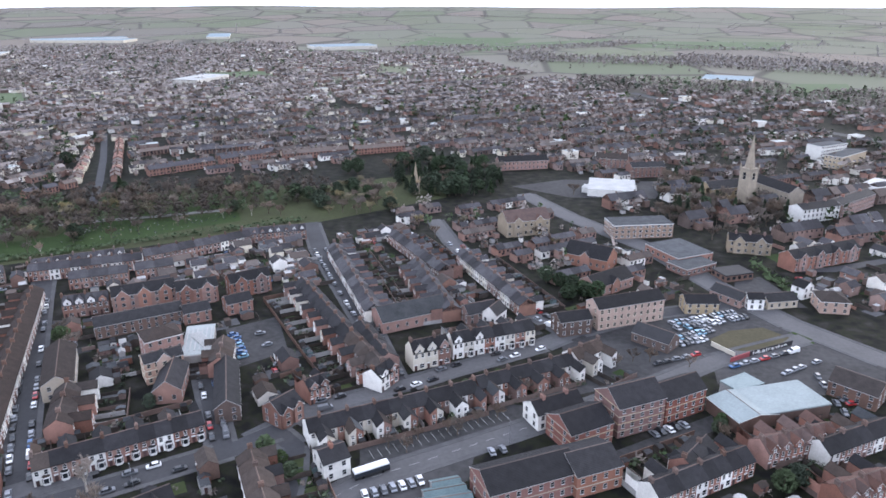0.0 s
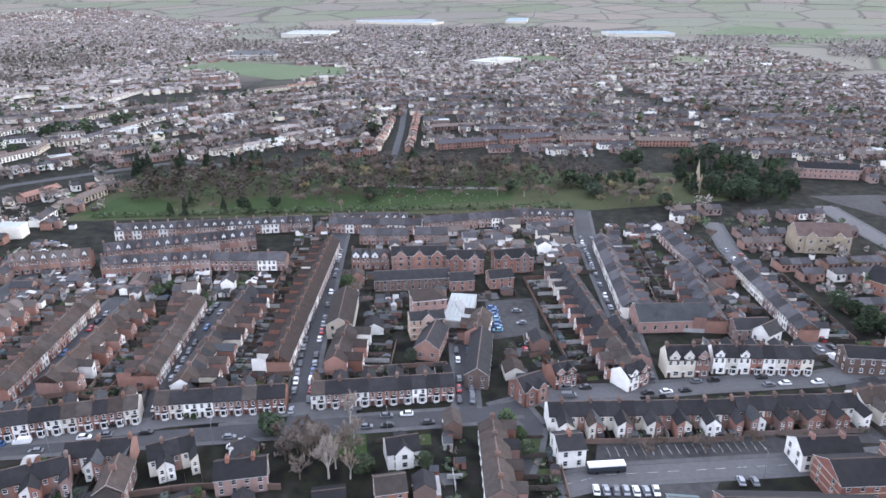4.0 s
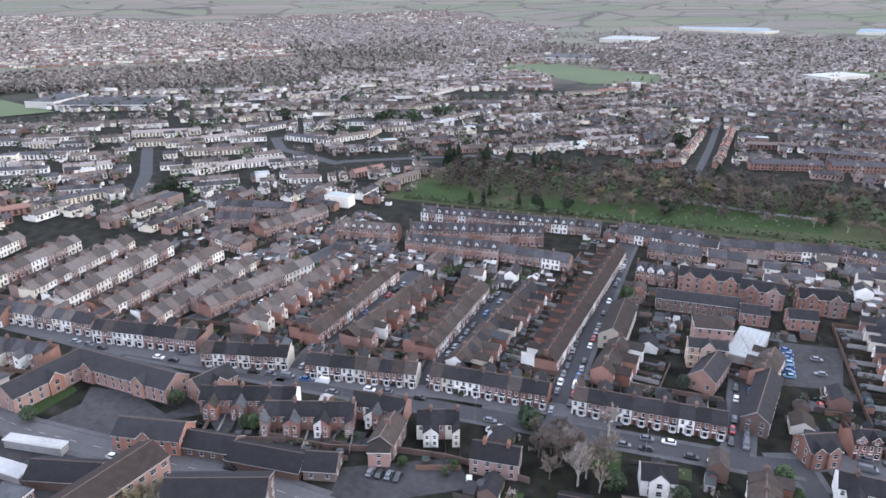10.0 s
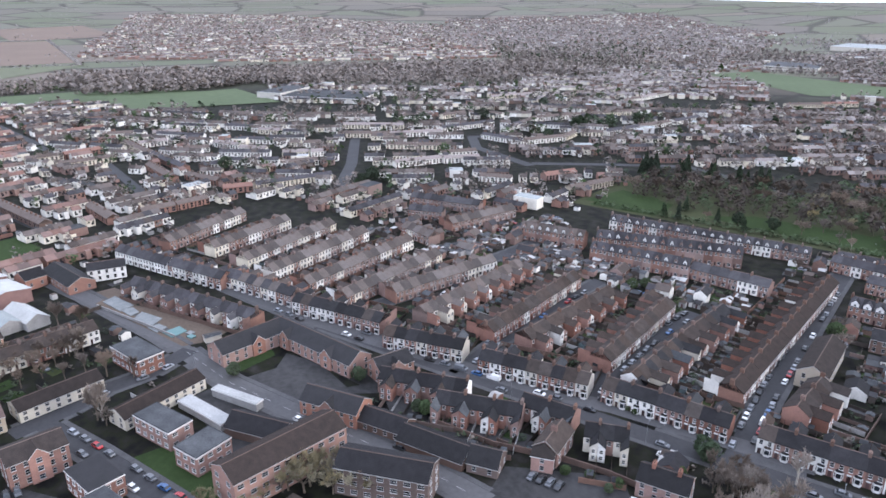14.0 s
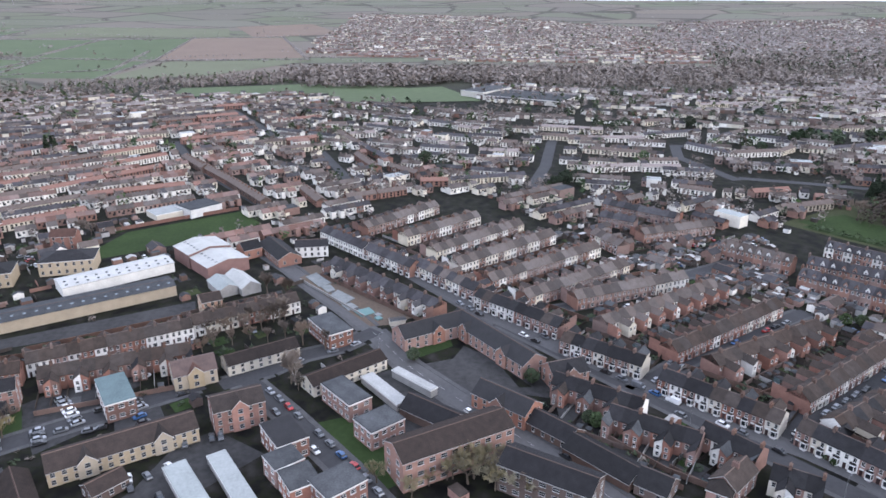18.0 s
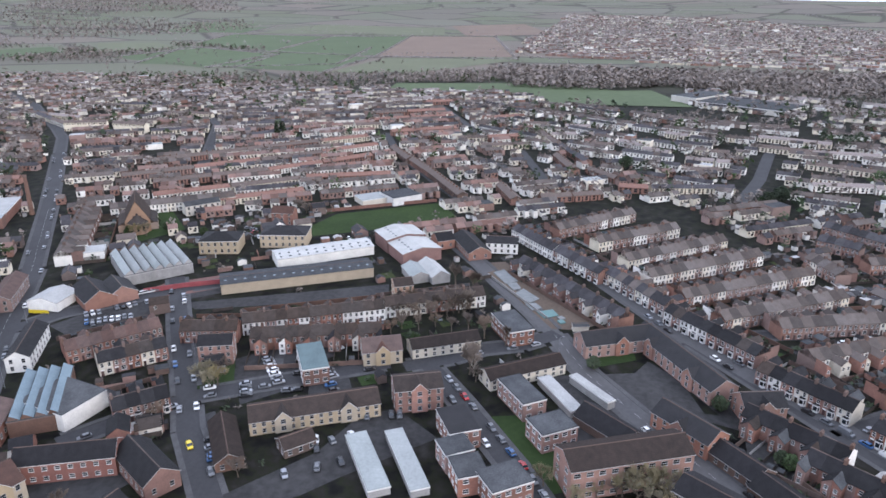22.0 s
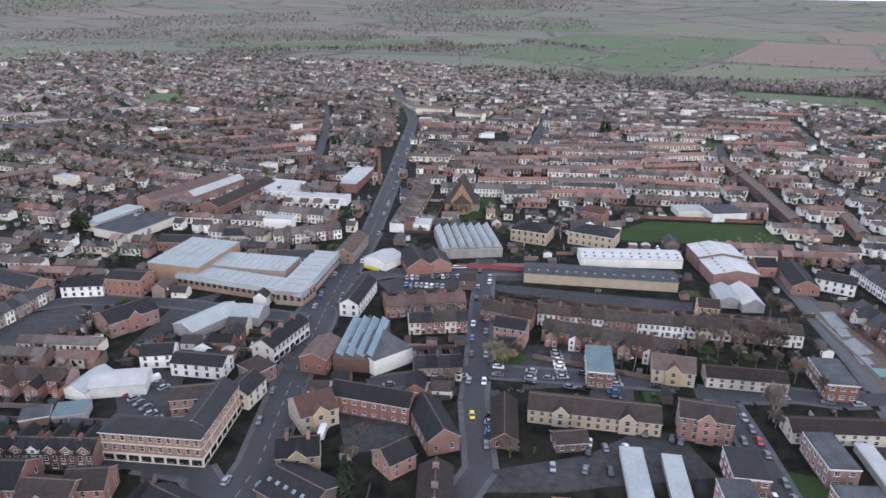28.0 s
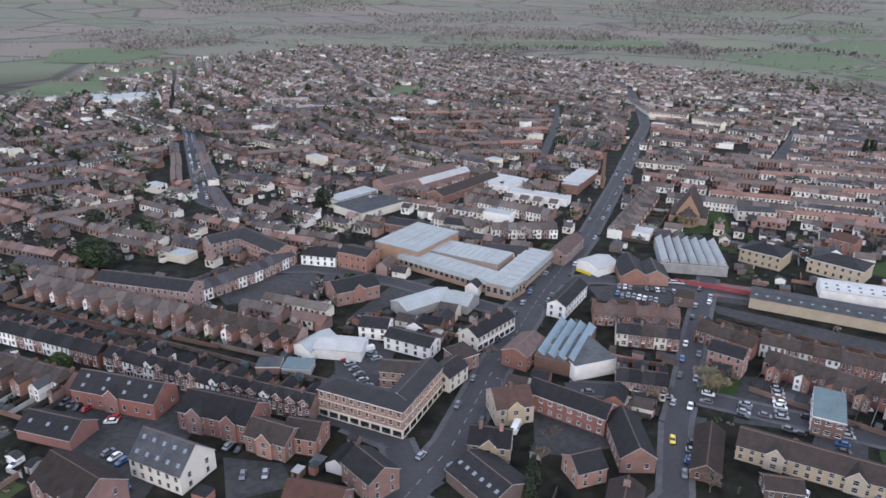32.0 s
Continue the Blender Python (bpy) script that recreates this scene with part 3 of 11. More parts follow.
def row(x1, y1, x2, y2, side, paint="b", roof="s", style="flat", depth=8.0, eave=5.4, ridge=8.0, wing=5.0, unit=4.5, garden=14.0):
    """A terrace along its ridge from 1 to 2, front to the side. paint: the wall letters to draw from."""
    m, length = frame_of(x1, y1, x2, y2, side)
    n = max(1, round(length / unit))
    w = length / n
    rng = random.Random(round(x1 * 7 + y1 * 13))
    mid = m @ Vector((length / 2, 0, 0))
    seen = (m.to_3x3() @ Vector((0, -1, 0))).dot(-mid) > 0
    near = mid.length < NEAR
    far = Shape()
    for i in range(n):
        rf = roof if len(roof) == 1 else rng.choice(roof)
        jig = Matrix.Translation((i * w, rng.uniform(-0.05, 0.05), rng.uniform(-0.08, 0.02)))
        st = style if style != "mixed" else rng.choice(["flat", "bay", "bay", "gable"])
        wl = rng.choice(paint)
        if near:
            house(m @ jig, w, depth, eave, ridge, wl, rf, st, seen, True, wing, i == 0, i % 2 == 0, rng)
        else:
            if mid.length > APART:
                far_house(far, m @ jig, w, depth, eave, ridge, rowed(WALLS[wl]), rowed(ROOFS[rf]), st, seen, wing, i % 2 == 0, rng)
                continue
            one = Shape()
            far_house(one, Matrix.Identity(4), w, depth, eave, ridge, WALLS[wl], ROOFS[rf], st, seen, wing, i % 2 == 0, rng)
            top, body = one.split(ROOF_KEYS)
            ob = tagged(new("terraced_house", body.mesh("wall")), "%s terraced house with a %s roof%s" % (WORDS[WALLS[wl]], WORDS[ROOFS[rf]], HOUSE_WORDS.get(st, "")), "house", "terraced houses")
            ob.matrix_basis = m @ jig
            part("roof", top.mesh("roof"), ob)
    if far.f:
        tagged(new("terrace", far.mesh("terrace")), "terrace of brick and rendered houses with chimneys and rear wings", "houses", kind="stuff")
    steps = int(length / 3) + 1
    for i in range(steps + 1):
        for d in (-3, 3, 3 + wing, 8 + garden * 0.6):
            p = m @ Vector((length * i / steps, d, 0))
            claim(p.x, p.y, 3)
    if garden and wing:
        yards(m, length, n, w, depth, garden, near, rng)


# ---- larger buildings ----
def hall(x1, y1, x2, y2, side, width, eave, ridge, wall, roof, storeys=2, bay=3.2, name="building", label="", category="building",
         hip=False, win=(1.1, 1.5), trim="grey_trim", chimneys=0, gables=0, verge=0.25, skylights=0, both=False, base="", bands="", edge="grey_trim", rooflights=(0, 0)):
    """A long block under one ridge from 1 to 2, with windows storey by storey on the sides that face the open."""
    m, length = frame_of(x1, y1, x2, y2, side)
    h = width / 2
    wk = wall
    s = Shape()
    if hip:
        s.box(0, -h, 0, length, h, eave, wk)
    else:
        s.gable_walls(0, length, -h, h, eave, ridge, wk)
    ob = tagged(new(name, s.mesh("wall")), label or "%s block with a %s roof" % (WORDS.get(wk, "brick"), WORDS.get(roof, "dark")), category)
    ob.matrix_basis = m
    s = Shape()
    if hip:
        s.hip_roof(0, length, -h, h, eave, ridge, roof)
    else:
        s.gable_roof(0, length, -h, h, eave, ridge, roof, 0.35, 0.2, verge, edge)
    part("roof", s.mesh("roof"), ob)
    n = max(1, int(length / bay))
    step = length / n
    inv = m.inverted() @ Vector(EYE)
    if storeys:
        fh = eave / storeys
        faces = [(-1, -h), (1, h)] if both else ([(-1, -h)] if inv.y < 0 else [(1, h)])
        dist = (m @ Vector((length / 2, 0, 0))).length
        for f, y in faces:
            for k in range(storeys):
                z = k * fh + fh * 0.32
                hh = min(win[1], fh * 0.58)
                def one(s):
                    s.window(0, 0, 0, win[0], hh, f, trim)
                me = stored(("window", win[0], round(hh, 2), f, trim), one)
                if dist < 330:
                    for i in range(n):
                        part("window", me, ob, at=Matrix.Translation((step * (i + 0.5), y, z)))
                else:
                    s = Shape()
                    for i in range(n):
                        s.window(step * (i + 0.5), y, z, win[0], hh, f, trim)
                    tagged(part("glazing", s.mesh("glazing"), ob), kind="stuff")
        # the gable end towards the open
        e, x = (0, 0.0) if inv.x < length / 2 else (1, length)
        hh = min(win[1], fh * 0.58)
        turn = Matrix.Translation((x, 0, 0)) @ Matrix.Rotation(-math.pi / 2 if e == 0 else math.pi / 2, 4, "Z")
        me = stored(("window", win[0], round(hh, 2), -1, trim), lambda s: s.window(0, 0, 0, win[0], hh, -1, trim))
        if dist < 360:
            for k in range(storeys):
                for y in (-h * 0.5, h * 0.5):
                    part("window", me, ob, at=turn @ Matrix.Translation((y, 0, k * fh + fh * 0.32)))
    if base:
        # pale ground floor with shop windows, on the two seen sides
        for k, (a, c, L, turn) in enumerate(((0, 0, length, Matrix.Translation((0, -h, 0))), (0, 0, width, Matrix.Translation((length, -h, 0)) @ Matrix.Rotation(math.pi / 2, 4, "Z")))):
            s = Shape()
            s.box(-0.05, -0.12, 0, L + 0.05, 0, 3.1, base)
            q = max(1, int(L / 3.4))
            for i in range(q):
                s.box(L / q * i + 0.4, -0.16, 0.5, L / q * (i + 1) - 0.4, -0.1, 2.4, "glass")
            part("shopfront", s.mesh("shopfront"), ob, "cream shopfront band with large windows", at=turn)
    for i in range(storeys if bands else 0):
        s = Shape()
        z = (i + 1) * eave / storeys
        s.box(-0.08, -h - 0.08, z - 0.35, length + 0.08, h + 0.08, z - 0.05, bands)
        part("string_course", s.mesh("string_course"), ob)
    for i in range(chimneys):
        s = Shape()
        s.box(-0.5, -0.9, ridge - 1.2, 0.5, 0.9, ridge + 1.3, "brick")
        for y in (-0.6, 0, 0.6):
            s.box(-0.13, y - 0.13, ridge + 1.3, 0.13, y + 0.13, ridge + 1.8, "terracotta")
        part("chimney", s.mesh("chimney"), ob, at=Matrix.Translation((length * (i + 0.5) / chimneys, 0, 0)))
    f = -1 if inv.y < 0 else 1
    for i in range(gables):
        # a cross gable on the seen side
        c, gw, y = length * (i + 0.5) / gables, min(2.6, length / gables * 0.38), f * (h + 0.6)
        top = eave + gw * 1.0
        s = Shape()
        pts = [(c - gw, y, 0), (c + gw, y, 0), (c + gw, y, eave), (c, y, top), (c - gw, y, eave)]
        s.face(pts if f < 0 else pts[::-1], wk)
        for e in (-1, 1):
            s.face([(c + e * gw, y, 0), (c + e * gw, 0, 0), (c + e * gw, 0, eave), (c + e * gw, y, eave)], wk)
            a = [(c + e * (gw + 0.3), y + f * 0.3, eave - 0.3), (c, y + f * 0.3, top), (c, 0, top), (c + e * (gw + 0.3), 0, eave - 0.3)]
            s.face([(x, yy, z + 0.15) for x, yy, z in a], roof)
            s.face([(a[0][0], a[0][1], a[0][2] - 0.05), a[1], (a[1][0], a[1][1], a[1][2] + 0.17), (a[0][0], a[0][1], a[0][2] + 0.17)], "white_trim")
        for k in range(max(1, storeys)):
            s.window(c, y, k * eave / max(1, storeys) + 0.9, 1.4, 1.4, f, trim)
        part("cross_gable", s.mesh("cross_gable"), ob)
    nx, ny = rooflights if not skylights else (skylights, 1)
    for i in range(nx):
        for q in range(ny):
            # a rooflight lying on the slope that is seen
            t = (ridge - eave) / h
            x, y = length * (i + 0.5) / nx, f * h * (q + 0.6) / (ny + 0.2)
            def pane(s, t=t, f=f):
                a = Vector((0, -f, t)).normalized()
                u = Vector((0.55, 0, 0))
                n = Vector((0, f * t, 1)).normalized() * 0.26
                p = [-u - a * 0.6 + n, u - a * 0.6 + n, u + a * 0.6 + n, -u + a * 0.6 + n]
                s.face(p if f < 0 else p[::-1], "glass" if roof in ("white_roof", "metal_roof", "white_sheet") else "skylight")
            part("rooflight", stored(("rooflight", round(t, 3), f, roof), pane), ob, at=Matrix.Translation((x, y, eave + (h - abs(y)) * t)))
    k = int(length / 3) + 1
    for i in range(k + 1):
        d = -h
        while d <= h:
            p = m @ Vector((length * i / k, d, 0))
            claim(p.x, p.y, 3)
            d += 3
    return ob


def flat_block(x1, y1, x2, y2, side, width, height, wall, roof="felt_roof", storeys=3, bay=3.0, label="", name="apartment_block", trim="white_trim", parapet=0.35, category="building", win=(1.6, 1.3), ribs=0, skirt=0.0):
    """A flat-roofed block: one long edge of its roof runs from 1 to 2, and it lies to the side away from it."""
    m, length = frame_of(x1, y1, x2, y2, side)
    s = Shape()
    s.box(0, 0, 0, length, width, height, wall)
    ob = tagged(new(name, s.mesh("wall")), label or "flat-roofed %s block with white roof edge" % WORDS.get(wall, "brick"), category)
    ob.matrix_basis = m
    s = Shape()
    o = 0.15
    s.box(-o, -o, height - parapet, length + o, width + o, height + 0.12, trim, roof)
    part("fascia", s.mesh("fascia"), ob, "white roof edge")
    s = Shape()
    s.box(0.25, 0.25, height + 0.05, length - 0.25, width - 0.25, height + 0.17, roof)
    part("roof", s.mesh("roof"), ob)
    if skirt:
        s = Shape()
        s.face([(-0.5, -0.9, skirt), (length + 0.5, -0.9, skirt), (length + 0.3, -0.2, height + 0.2), (-0.3, -0.2, height + 0.2)], roof)
        s.face([(-0.3, -0.2, height + 0.2), (length + 0.3, -0.2, height + 0.2), (length + 0.3, 0.3, height + 0.2), (-0.3, 0.3, height + 0.2)], roof)
        s.face([(-0.5, 0, skirt), (length + 0.5, 0, skirt), (length + 0.5, -0.9, skirt), (-0.5, -0.9, skirt)], trim)
        part("roof_skirt", s.mesh("roof_skirt"), ob, "sloping pale metal roof edge")
    for i in range(ribs):
        r = Shape()
        x = length * (i + 0.5) / ribs
        r.box(x - 0.25, width * 0.12, height + 0.17, x + 0.25, width * 0.88, height + 0.4, "white_roof")
        part("roof_rib", r.mesh("roof_rib"), ob)
    if storeys and math.hypot(x1, y1) > 500:
        n, fh = max(1, int(length / bay)), height / storeys
        s = Shape()
        for k in range(storeys):
            for i in range(n):
                s.window(length / n * (i + 0.5), 0, k * fh + fh * 0.35, win[0], win[1], -1, trim)
        tagged(part("glazing", s.mesh("glazing"), ob), kind="stuff")
    elif storeys:
        n, fh = max(1, int(length / bay)), height / storeys
        for k in range(storeys):
            for i in range(n):
                def one(s):
                    s.window(0, 0, 0, win[0], win[1], -1, trim)
                part("window", stored(("window", win[0], win[1], -1, trim), one), ob, at=Matrix.Translation((length / n * (i + 0.5), 0, k * fh + fh * 0.35)))
        inv = m.inverted() @ Vector(EYE)
        q = max(1, int(width / bay))
        turn = Matrix.Translation((0, width, 0)) @ Matrix.Rotation(-math.pi / 2, 4, "Z") if inv.x < length / 2 else Matrix.Translation((length, 0, 0)) @ Matrix.Rotation(math.pi / 2, 4, "Z")
        for k in range(storeys):
            for i in range(q):
                part("window", stored(("window", win[0], win[1], -1, trim), None), ob, at=turn @ Matrix.Translation((width / q * (i + 0.5), 0, k * fh + fh * 0.35)))
    d = 1.0
    while d < width:
        for i in range(int(length / 3) + 1):
            p = m @ Vector((min(length, i * 3.0), d, 0))
            claim(p.x, p.y, 3)
        d += 3
    return ob


# ---- ground and roads ----
def heights(x, y):
    """The country lies flat under the town and swells up to low hills far away."""
    r = math.hypot(x, y)
    k = min(1.0, max(0.0, (r - 2600) / 2300))
    return (k * k * (3 - 2 * k)) * 80 + 16 * k * (noise.noise(Vector((x / 900, y / 900, 3.1))))


def ground():
    rings = [0, 20, 60, 100, 140, 180, 230, 290, 360, 450, 560, 700, 880, 1100, 1350, 1700, 2100, 2500, 2900, 3300, 3700, 4100, 4500, 4800, 4960]
    seg = 144
    v, f = [], []
    for r in rings:
        for i in range(seg):
            a = 2 * math.pi * i / seg
            x, y = r * math.cos(a), r * math.sin(a)
            v.append((x, y, heights(x, y)))
    for k in range(len(rings) - 1):
        for i in range(seg):
            j = (i + 1) % seg
            f.append((k * seg + i, (k + 1) * seg + i, (k + 1) * seg + j, k * seg + j))
    me = bpy.data.meshes.new("ground")
    me.from_pydata(v, [], f)
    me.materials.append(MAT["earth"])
    for p in me.polygons:
        p.use_smooth = True
    tagged(new("ground", me), "dark yards, gardens and fields running out to low hills", "ground", kind="structure")


def earth():
    """Yards and gardens near the town, a patchwork of fields beyond it."""
    m = bpy.data.materials.new("earth")
    m.use_nodes = True
    n, link = m.node_tree.nodes, m.node_tree.links
    b = n["Principled BSDF"]
    b.inputs["Roughness"].default_value, b.inputs["Specular IOR Level"].default_value = 0.95, 0.1
    geo = n.new("ShaderNodeNewGeometry")
    def noise_at(scale, detail=6):
        k = n.new("ShaderNodeTexNoise")
        k.inputs["Scale"].default_value, k.inputs["Detail"].default_value = scale, detail
        link.new(geo.outputs["Position"], k.inputs["Vector"])
        return k.outputs["Fac"]
    def ramp(src, stops):
        k = n.new("ShaderNodeValToRGB")
        link.new(src, k.inputs["Fac"])
        e = k.color_ramp.elements
        while len(e) < len(stops):
            e.new(0.5)
        for s, (p, c) in zip(e, stops):
            s.position, s.color = p, (*c, 1)
        return k.outputs["Color"]
    # dark yard ground, blackened further: shade of the gaps put into the colour
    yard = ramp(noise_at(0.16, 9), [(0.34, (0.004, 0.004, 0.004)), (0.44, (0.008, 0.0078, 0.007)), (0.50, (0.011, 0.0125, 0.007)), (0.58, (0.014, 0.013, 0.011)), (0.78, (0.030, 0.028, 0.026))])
    vo = n.new("ShaderNodeTexVoronoi")
    vo.inputs["Scale"].default_value = 0.0040
    warp = n.new("ShaderNodeVectorMath")
    warp.operation = "MULTIPLY"
    warp.inputs[1].default_value = (1.0, 0.7, 0.0)
    link.new(geo.outputs["Position"], warp.inputs[0])
    link.new(warp.outputs[0], vo.inputs["Vector"])
    sep = n.new("ShaderNodeSeparateColor")
    link.new(vo.outputs["Color"], sep.inputs[0])
    fields = ramp(sep.outputs[0], [(0.0, (0.110, 0.108, 0.084)), (0.22, (0.088, 0.098, 0.063)), (0.40, (0.118, 0.110, 0.090)), (0.58, (0.098, 0.102, 0.070)), (0.74, (0.108, 0.096, 0.082)), (0.88, (0.128, 0.108, 0.090))])
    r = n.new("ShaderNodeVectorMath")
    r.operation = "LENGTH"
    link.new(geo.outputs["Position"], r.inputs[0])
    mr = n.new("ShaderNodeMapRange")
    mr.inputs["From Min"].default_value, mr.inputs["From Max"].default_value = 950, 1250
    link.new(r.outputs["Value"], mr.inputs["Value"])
    # hedgerows along the field edges
    ve = n.new("ShaderNodeTexVoronoi")
    ve.feature = "DISTANCE_TO_EDGE"
    ve.inputs["Scale"].default_value = 0.0040
    link.new(warp.outputs[0], ve.inputs["Vector"])
    edge = n.new("ShaderNodeMapRange")
    edge.inputs["From Min"].default_value, edge.inputs["From Max"].default_value = 0.012, 0.04
    link.new(ve.outputs["Distance"], edge.inputs["Value"])
    hedged = n.new("ShaderNodeMixRGB")
    hedged.inputs["Color1"].default_value = (0.052, 0.048, 0.040, 1)
    link.new(edge.outputs["Result"], hedged.inputs["Fac"])
    link.new(fields, hedged.inputs["Color2"])
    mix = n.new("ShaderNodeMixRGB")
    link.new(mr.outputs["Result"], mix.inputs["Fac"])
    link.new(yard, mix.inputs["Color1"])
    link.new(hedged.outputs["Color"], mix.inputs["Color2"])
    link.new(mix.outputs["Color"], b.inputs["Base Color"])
    MAT["earth"] = m


earth()
ground()

ROADS = []
def road(width, *pts, name="road", kerb=True, key="asphalt"):
    """A carriageway along the points, with raised pavements beside it where kerb is set."""
    ROADS.append((width, pts, kerb))
    s = Shape()
    for k, (a, b) in enumerate(zip(pts, pts[1:])):
        a, b = Vector((*a, 0)), Vector((*b, 0))
        d = (b - a).normalized()
        q = Vector((-d.y, d.x, 0)) * width / 2
        a, b = a - d * width * 0.25, b + d * width * 0.25
        z = Vector((0, 0, 0.034 + 0.004 * k + 0.0007 * (len(ROADS) % 5)))
        s.face([a + q + z, a - q + z, b - q + z, b + q + z], key)
        L = (b - a).length
        for i in range(int(L / 3)):
            p = a + d * i * 3
            claim(p.x, p.y, width / 2 + 1)
    tagged(new(name, s.mesh(name)), "worn dark asphalt street between the houses", "road", kind="structure")


def pavements():
    """Raised footways with kerbs along the roads, left out where another road crosses."""
    for k, (width, pts, kerb) in enumerate(ROADS):
        if not kerb:
            continue
        s = Shape()
        for g0, (a, b) in enumerate(zip(pts, pts[1:])):
            a, b = Vector((*a, 0)), Vector((*b, 0))
            d = (b - a).normalized()
            q = Vector((-d.y, d.x, 0))
            L = (b - a).length
            n = max(1, int(L / 4))
            for e in (-1, 1):
                run = None
                for i in range(n):
                    c = a + d * (L * (i + 0.5) / n) + q * e * (width / 2 + 0.9)
                    free = True
                    for j, (w2, p2, _) in enumerate(ROADS):
                        if j == k:
                            continue
                        for u, w in zip(p2, p2[1:]):
                            u, w = Vector((*u, 0)), Vector((*w, 0))
                            t = max(0, min(1, (c - u).dot(w - u) / max(1e-6, (w - u).length_squared)))
                            if (c - (u + (w - u) * t)).length < w2 / 2 + 1.2:
                                free = False
                    if not free:
                        continue
                    p0, p1 = a + d * (L * i / n), a + d * (L * (i + 1) / n)
                    i0, o0 = width / 2, width / 2 + 1.8
                    quad = [p0 + q * e * i0, p1 + q * e * i0, p1 + q * e * o0, p0 + q * e * o0]
                    if e < 0:
                        quad.reverse()
                    up = Vector((0, 0, 0.10 + 0.0019 * k + 0.0003 * (g0 % 6)))
                    s.face([p + up for p in quad], "pavement")
                    for g in range(4):
                        s.face([quad[g], quad[(g + 1) % 4], quad[(g + 1) % 4] + up, quad[g] + up], "pavement")
        if s.f:
            tagged(new("pavement", s.mesh("pavement")), "grey footway with a raised kerb beside the street", "pavement", kind="structure")



# ---- trees ----
def limb(s, a, b, r0, r1, key, sides=5):
    d = (b - a).normalized()
    u = d.orthogonal().normalized()
    v = d.cross(u)
    i = len(s.v)
    for c, r in ((a, r0), (b, r1)):
        for k in range(sides):
            t = 6.283 * k / sides
            s.v.append(tuple(c + (u * math.cos(t) + v * math.sin(t)) * r))
    for k in range(sides):
        j = (k + 1) % sides
        s.f.append((i + k, i + j, i + sides + j, i + sides + k))
        s.s.append(s.slot(key))


def bare_tree(seed, h, spread, bark="bark", twigs="twigs", lean=1.0, count=1250):
    """A winter tree: trunk, three orders of limbs, and a crown of many fine twigs."""
    rng = random.Random(seed)
    s, c = Shape(), Shape()
    top = Vector((rng.uniform(-0.3, 0.3), rng.uniform(-0.3, 0.3), h * 0.3))
    limb(s, Vector((0, 0, -0.2)), top, h * 0.028, h * 0.02, bark, 6)
    tips = []
    def grow(p, d, L, r, order):
        q = p + d * L
        limb(s, p, q, r, r * 0.55, bark, 4 if order < 1 else 3)
        tips.append((p, q))
        if order < 3:
            for k in range(3 if order < 2 else 2):
                e = (d + Vector((rng.uniform(-1, 1), rng.uniform(-1, 1), rng.uniform(-0.25, 0.7))) * 0.75 * spread).normalized()
                grow(p + d * L * rng.uniform(0.55, 1.0), e, L * rng.uniform(0.55, 0.8), r * 0.5, order + 1)
    for k in range(5):
        a = 6.283 * k / 5 + rng.uniform(-0.4, 0.4)
        d = Vector((math.cos(a) * 0.75 * spread, math.sin(a) * 0.75 * spread, lean)).normalized()
        grow(top * rng.uniform(0.75, 1.0), d, h * 0.27, h * 0.012, 0)
    for i in range(count):
        p, q = rng.choice(tips[5:])
        a = p.lerp(q, rng.uniform(0.2, 1.1))
        d = ((q - p).normalized() + Vector((rng.uniform(-1, 1), rng.uniform(-1, 1), rng.uniform(-0.5, 1)))).normalized() * rng.uniform(0.6, 1.7) * h / 11
        w = d.orthogonal().normalized() * rng.uniform(0.05, 0.13)
        c.face([a - w, a + w, a + d + w * 0.3], twigs)
    return s, c


def leafy_tree(seed, h, r, key, conical=False, count=950):
    """An evergreen: tapered trunk and a ragged crown of small clumps with gaps."""
    rng = random.Random(seed)
    s, c = Shape(), Shape()
    limb(s, Vector((0, 0, -0.2)), Vector((0, 0, h * 0.8)), h * 0.03, h * 0.008, "bark", 6)
    for i in range(6):
        a = rng.uniform(0, 6.28)
        z = h * rng.uniform(0.25, 0.6)
        limb(s, Vector((0, 0, z)), Vector((math.cos(a) * r * 0.7, math.sin(a) * r * 0.7, z + h * 0.12)), h * 0.012, h * 0.004, "bark", 4)
    lob = [(rng.uniform(0, 6.28), rng.uniform(0.2, 0.95), rng.uniform(0.55, 1.35)) for _ in range(14)]
    for i in range(count):
        u = rng.random() ** 0.8
        a = rng.uniform(0, 6.28)
        prof = (1.02 - u) if conical else math.sqrt(max(0.03, 1 - (2 * u - 1) ** 2))
        bulge = 1.0
        for la, lu, lk in lob:
            if abs((a - la + 3.14) % 6.28 - 3.14) < 0.6 and abs(u - lu) < 0.25:
                bulge = lk
        q = r * prof * bulge * (0.55 + 0.45 * math.sqrt(rng.random()))
        p = Vector((q * math.cos(a), q * math.sin(a), h * (0.12 + 0.88 * u)))
        k = r * (rng.uniform(0.12, 0.27) if conical else rng.uniform(0.08, 0.2))
        d1 = Vector((rng.uniform(-1, 1), rng.uniform(-1, 1), rng.uniform(-0.7, 0.5))) * k
        d2 = Vector((rng.uniform(-1, 1), rng.uniform(-1, 1), rng.uniform(-0.7, 0.7))) * k
        c.face([p - d1, p - d2, p + d1 * 1.1, p + d2], key)
    return s, c


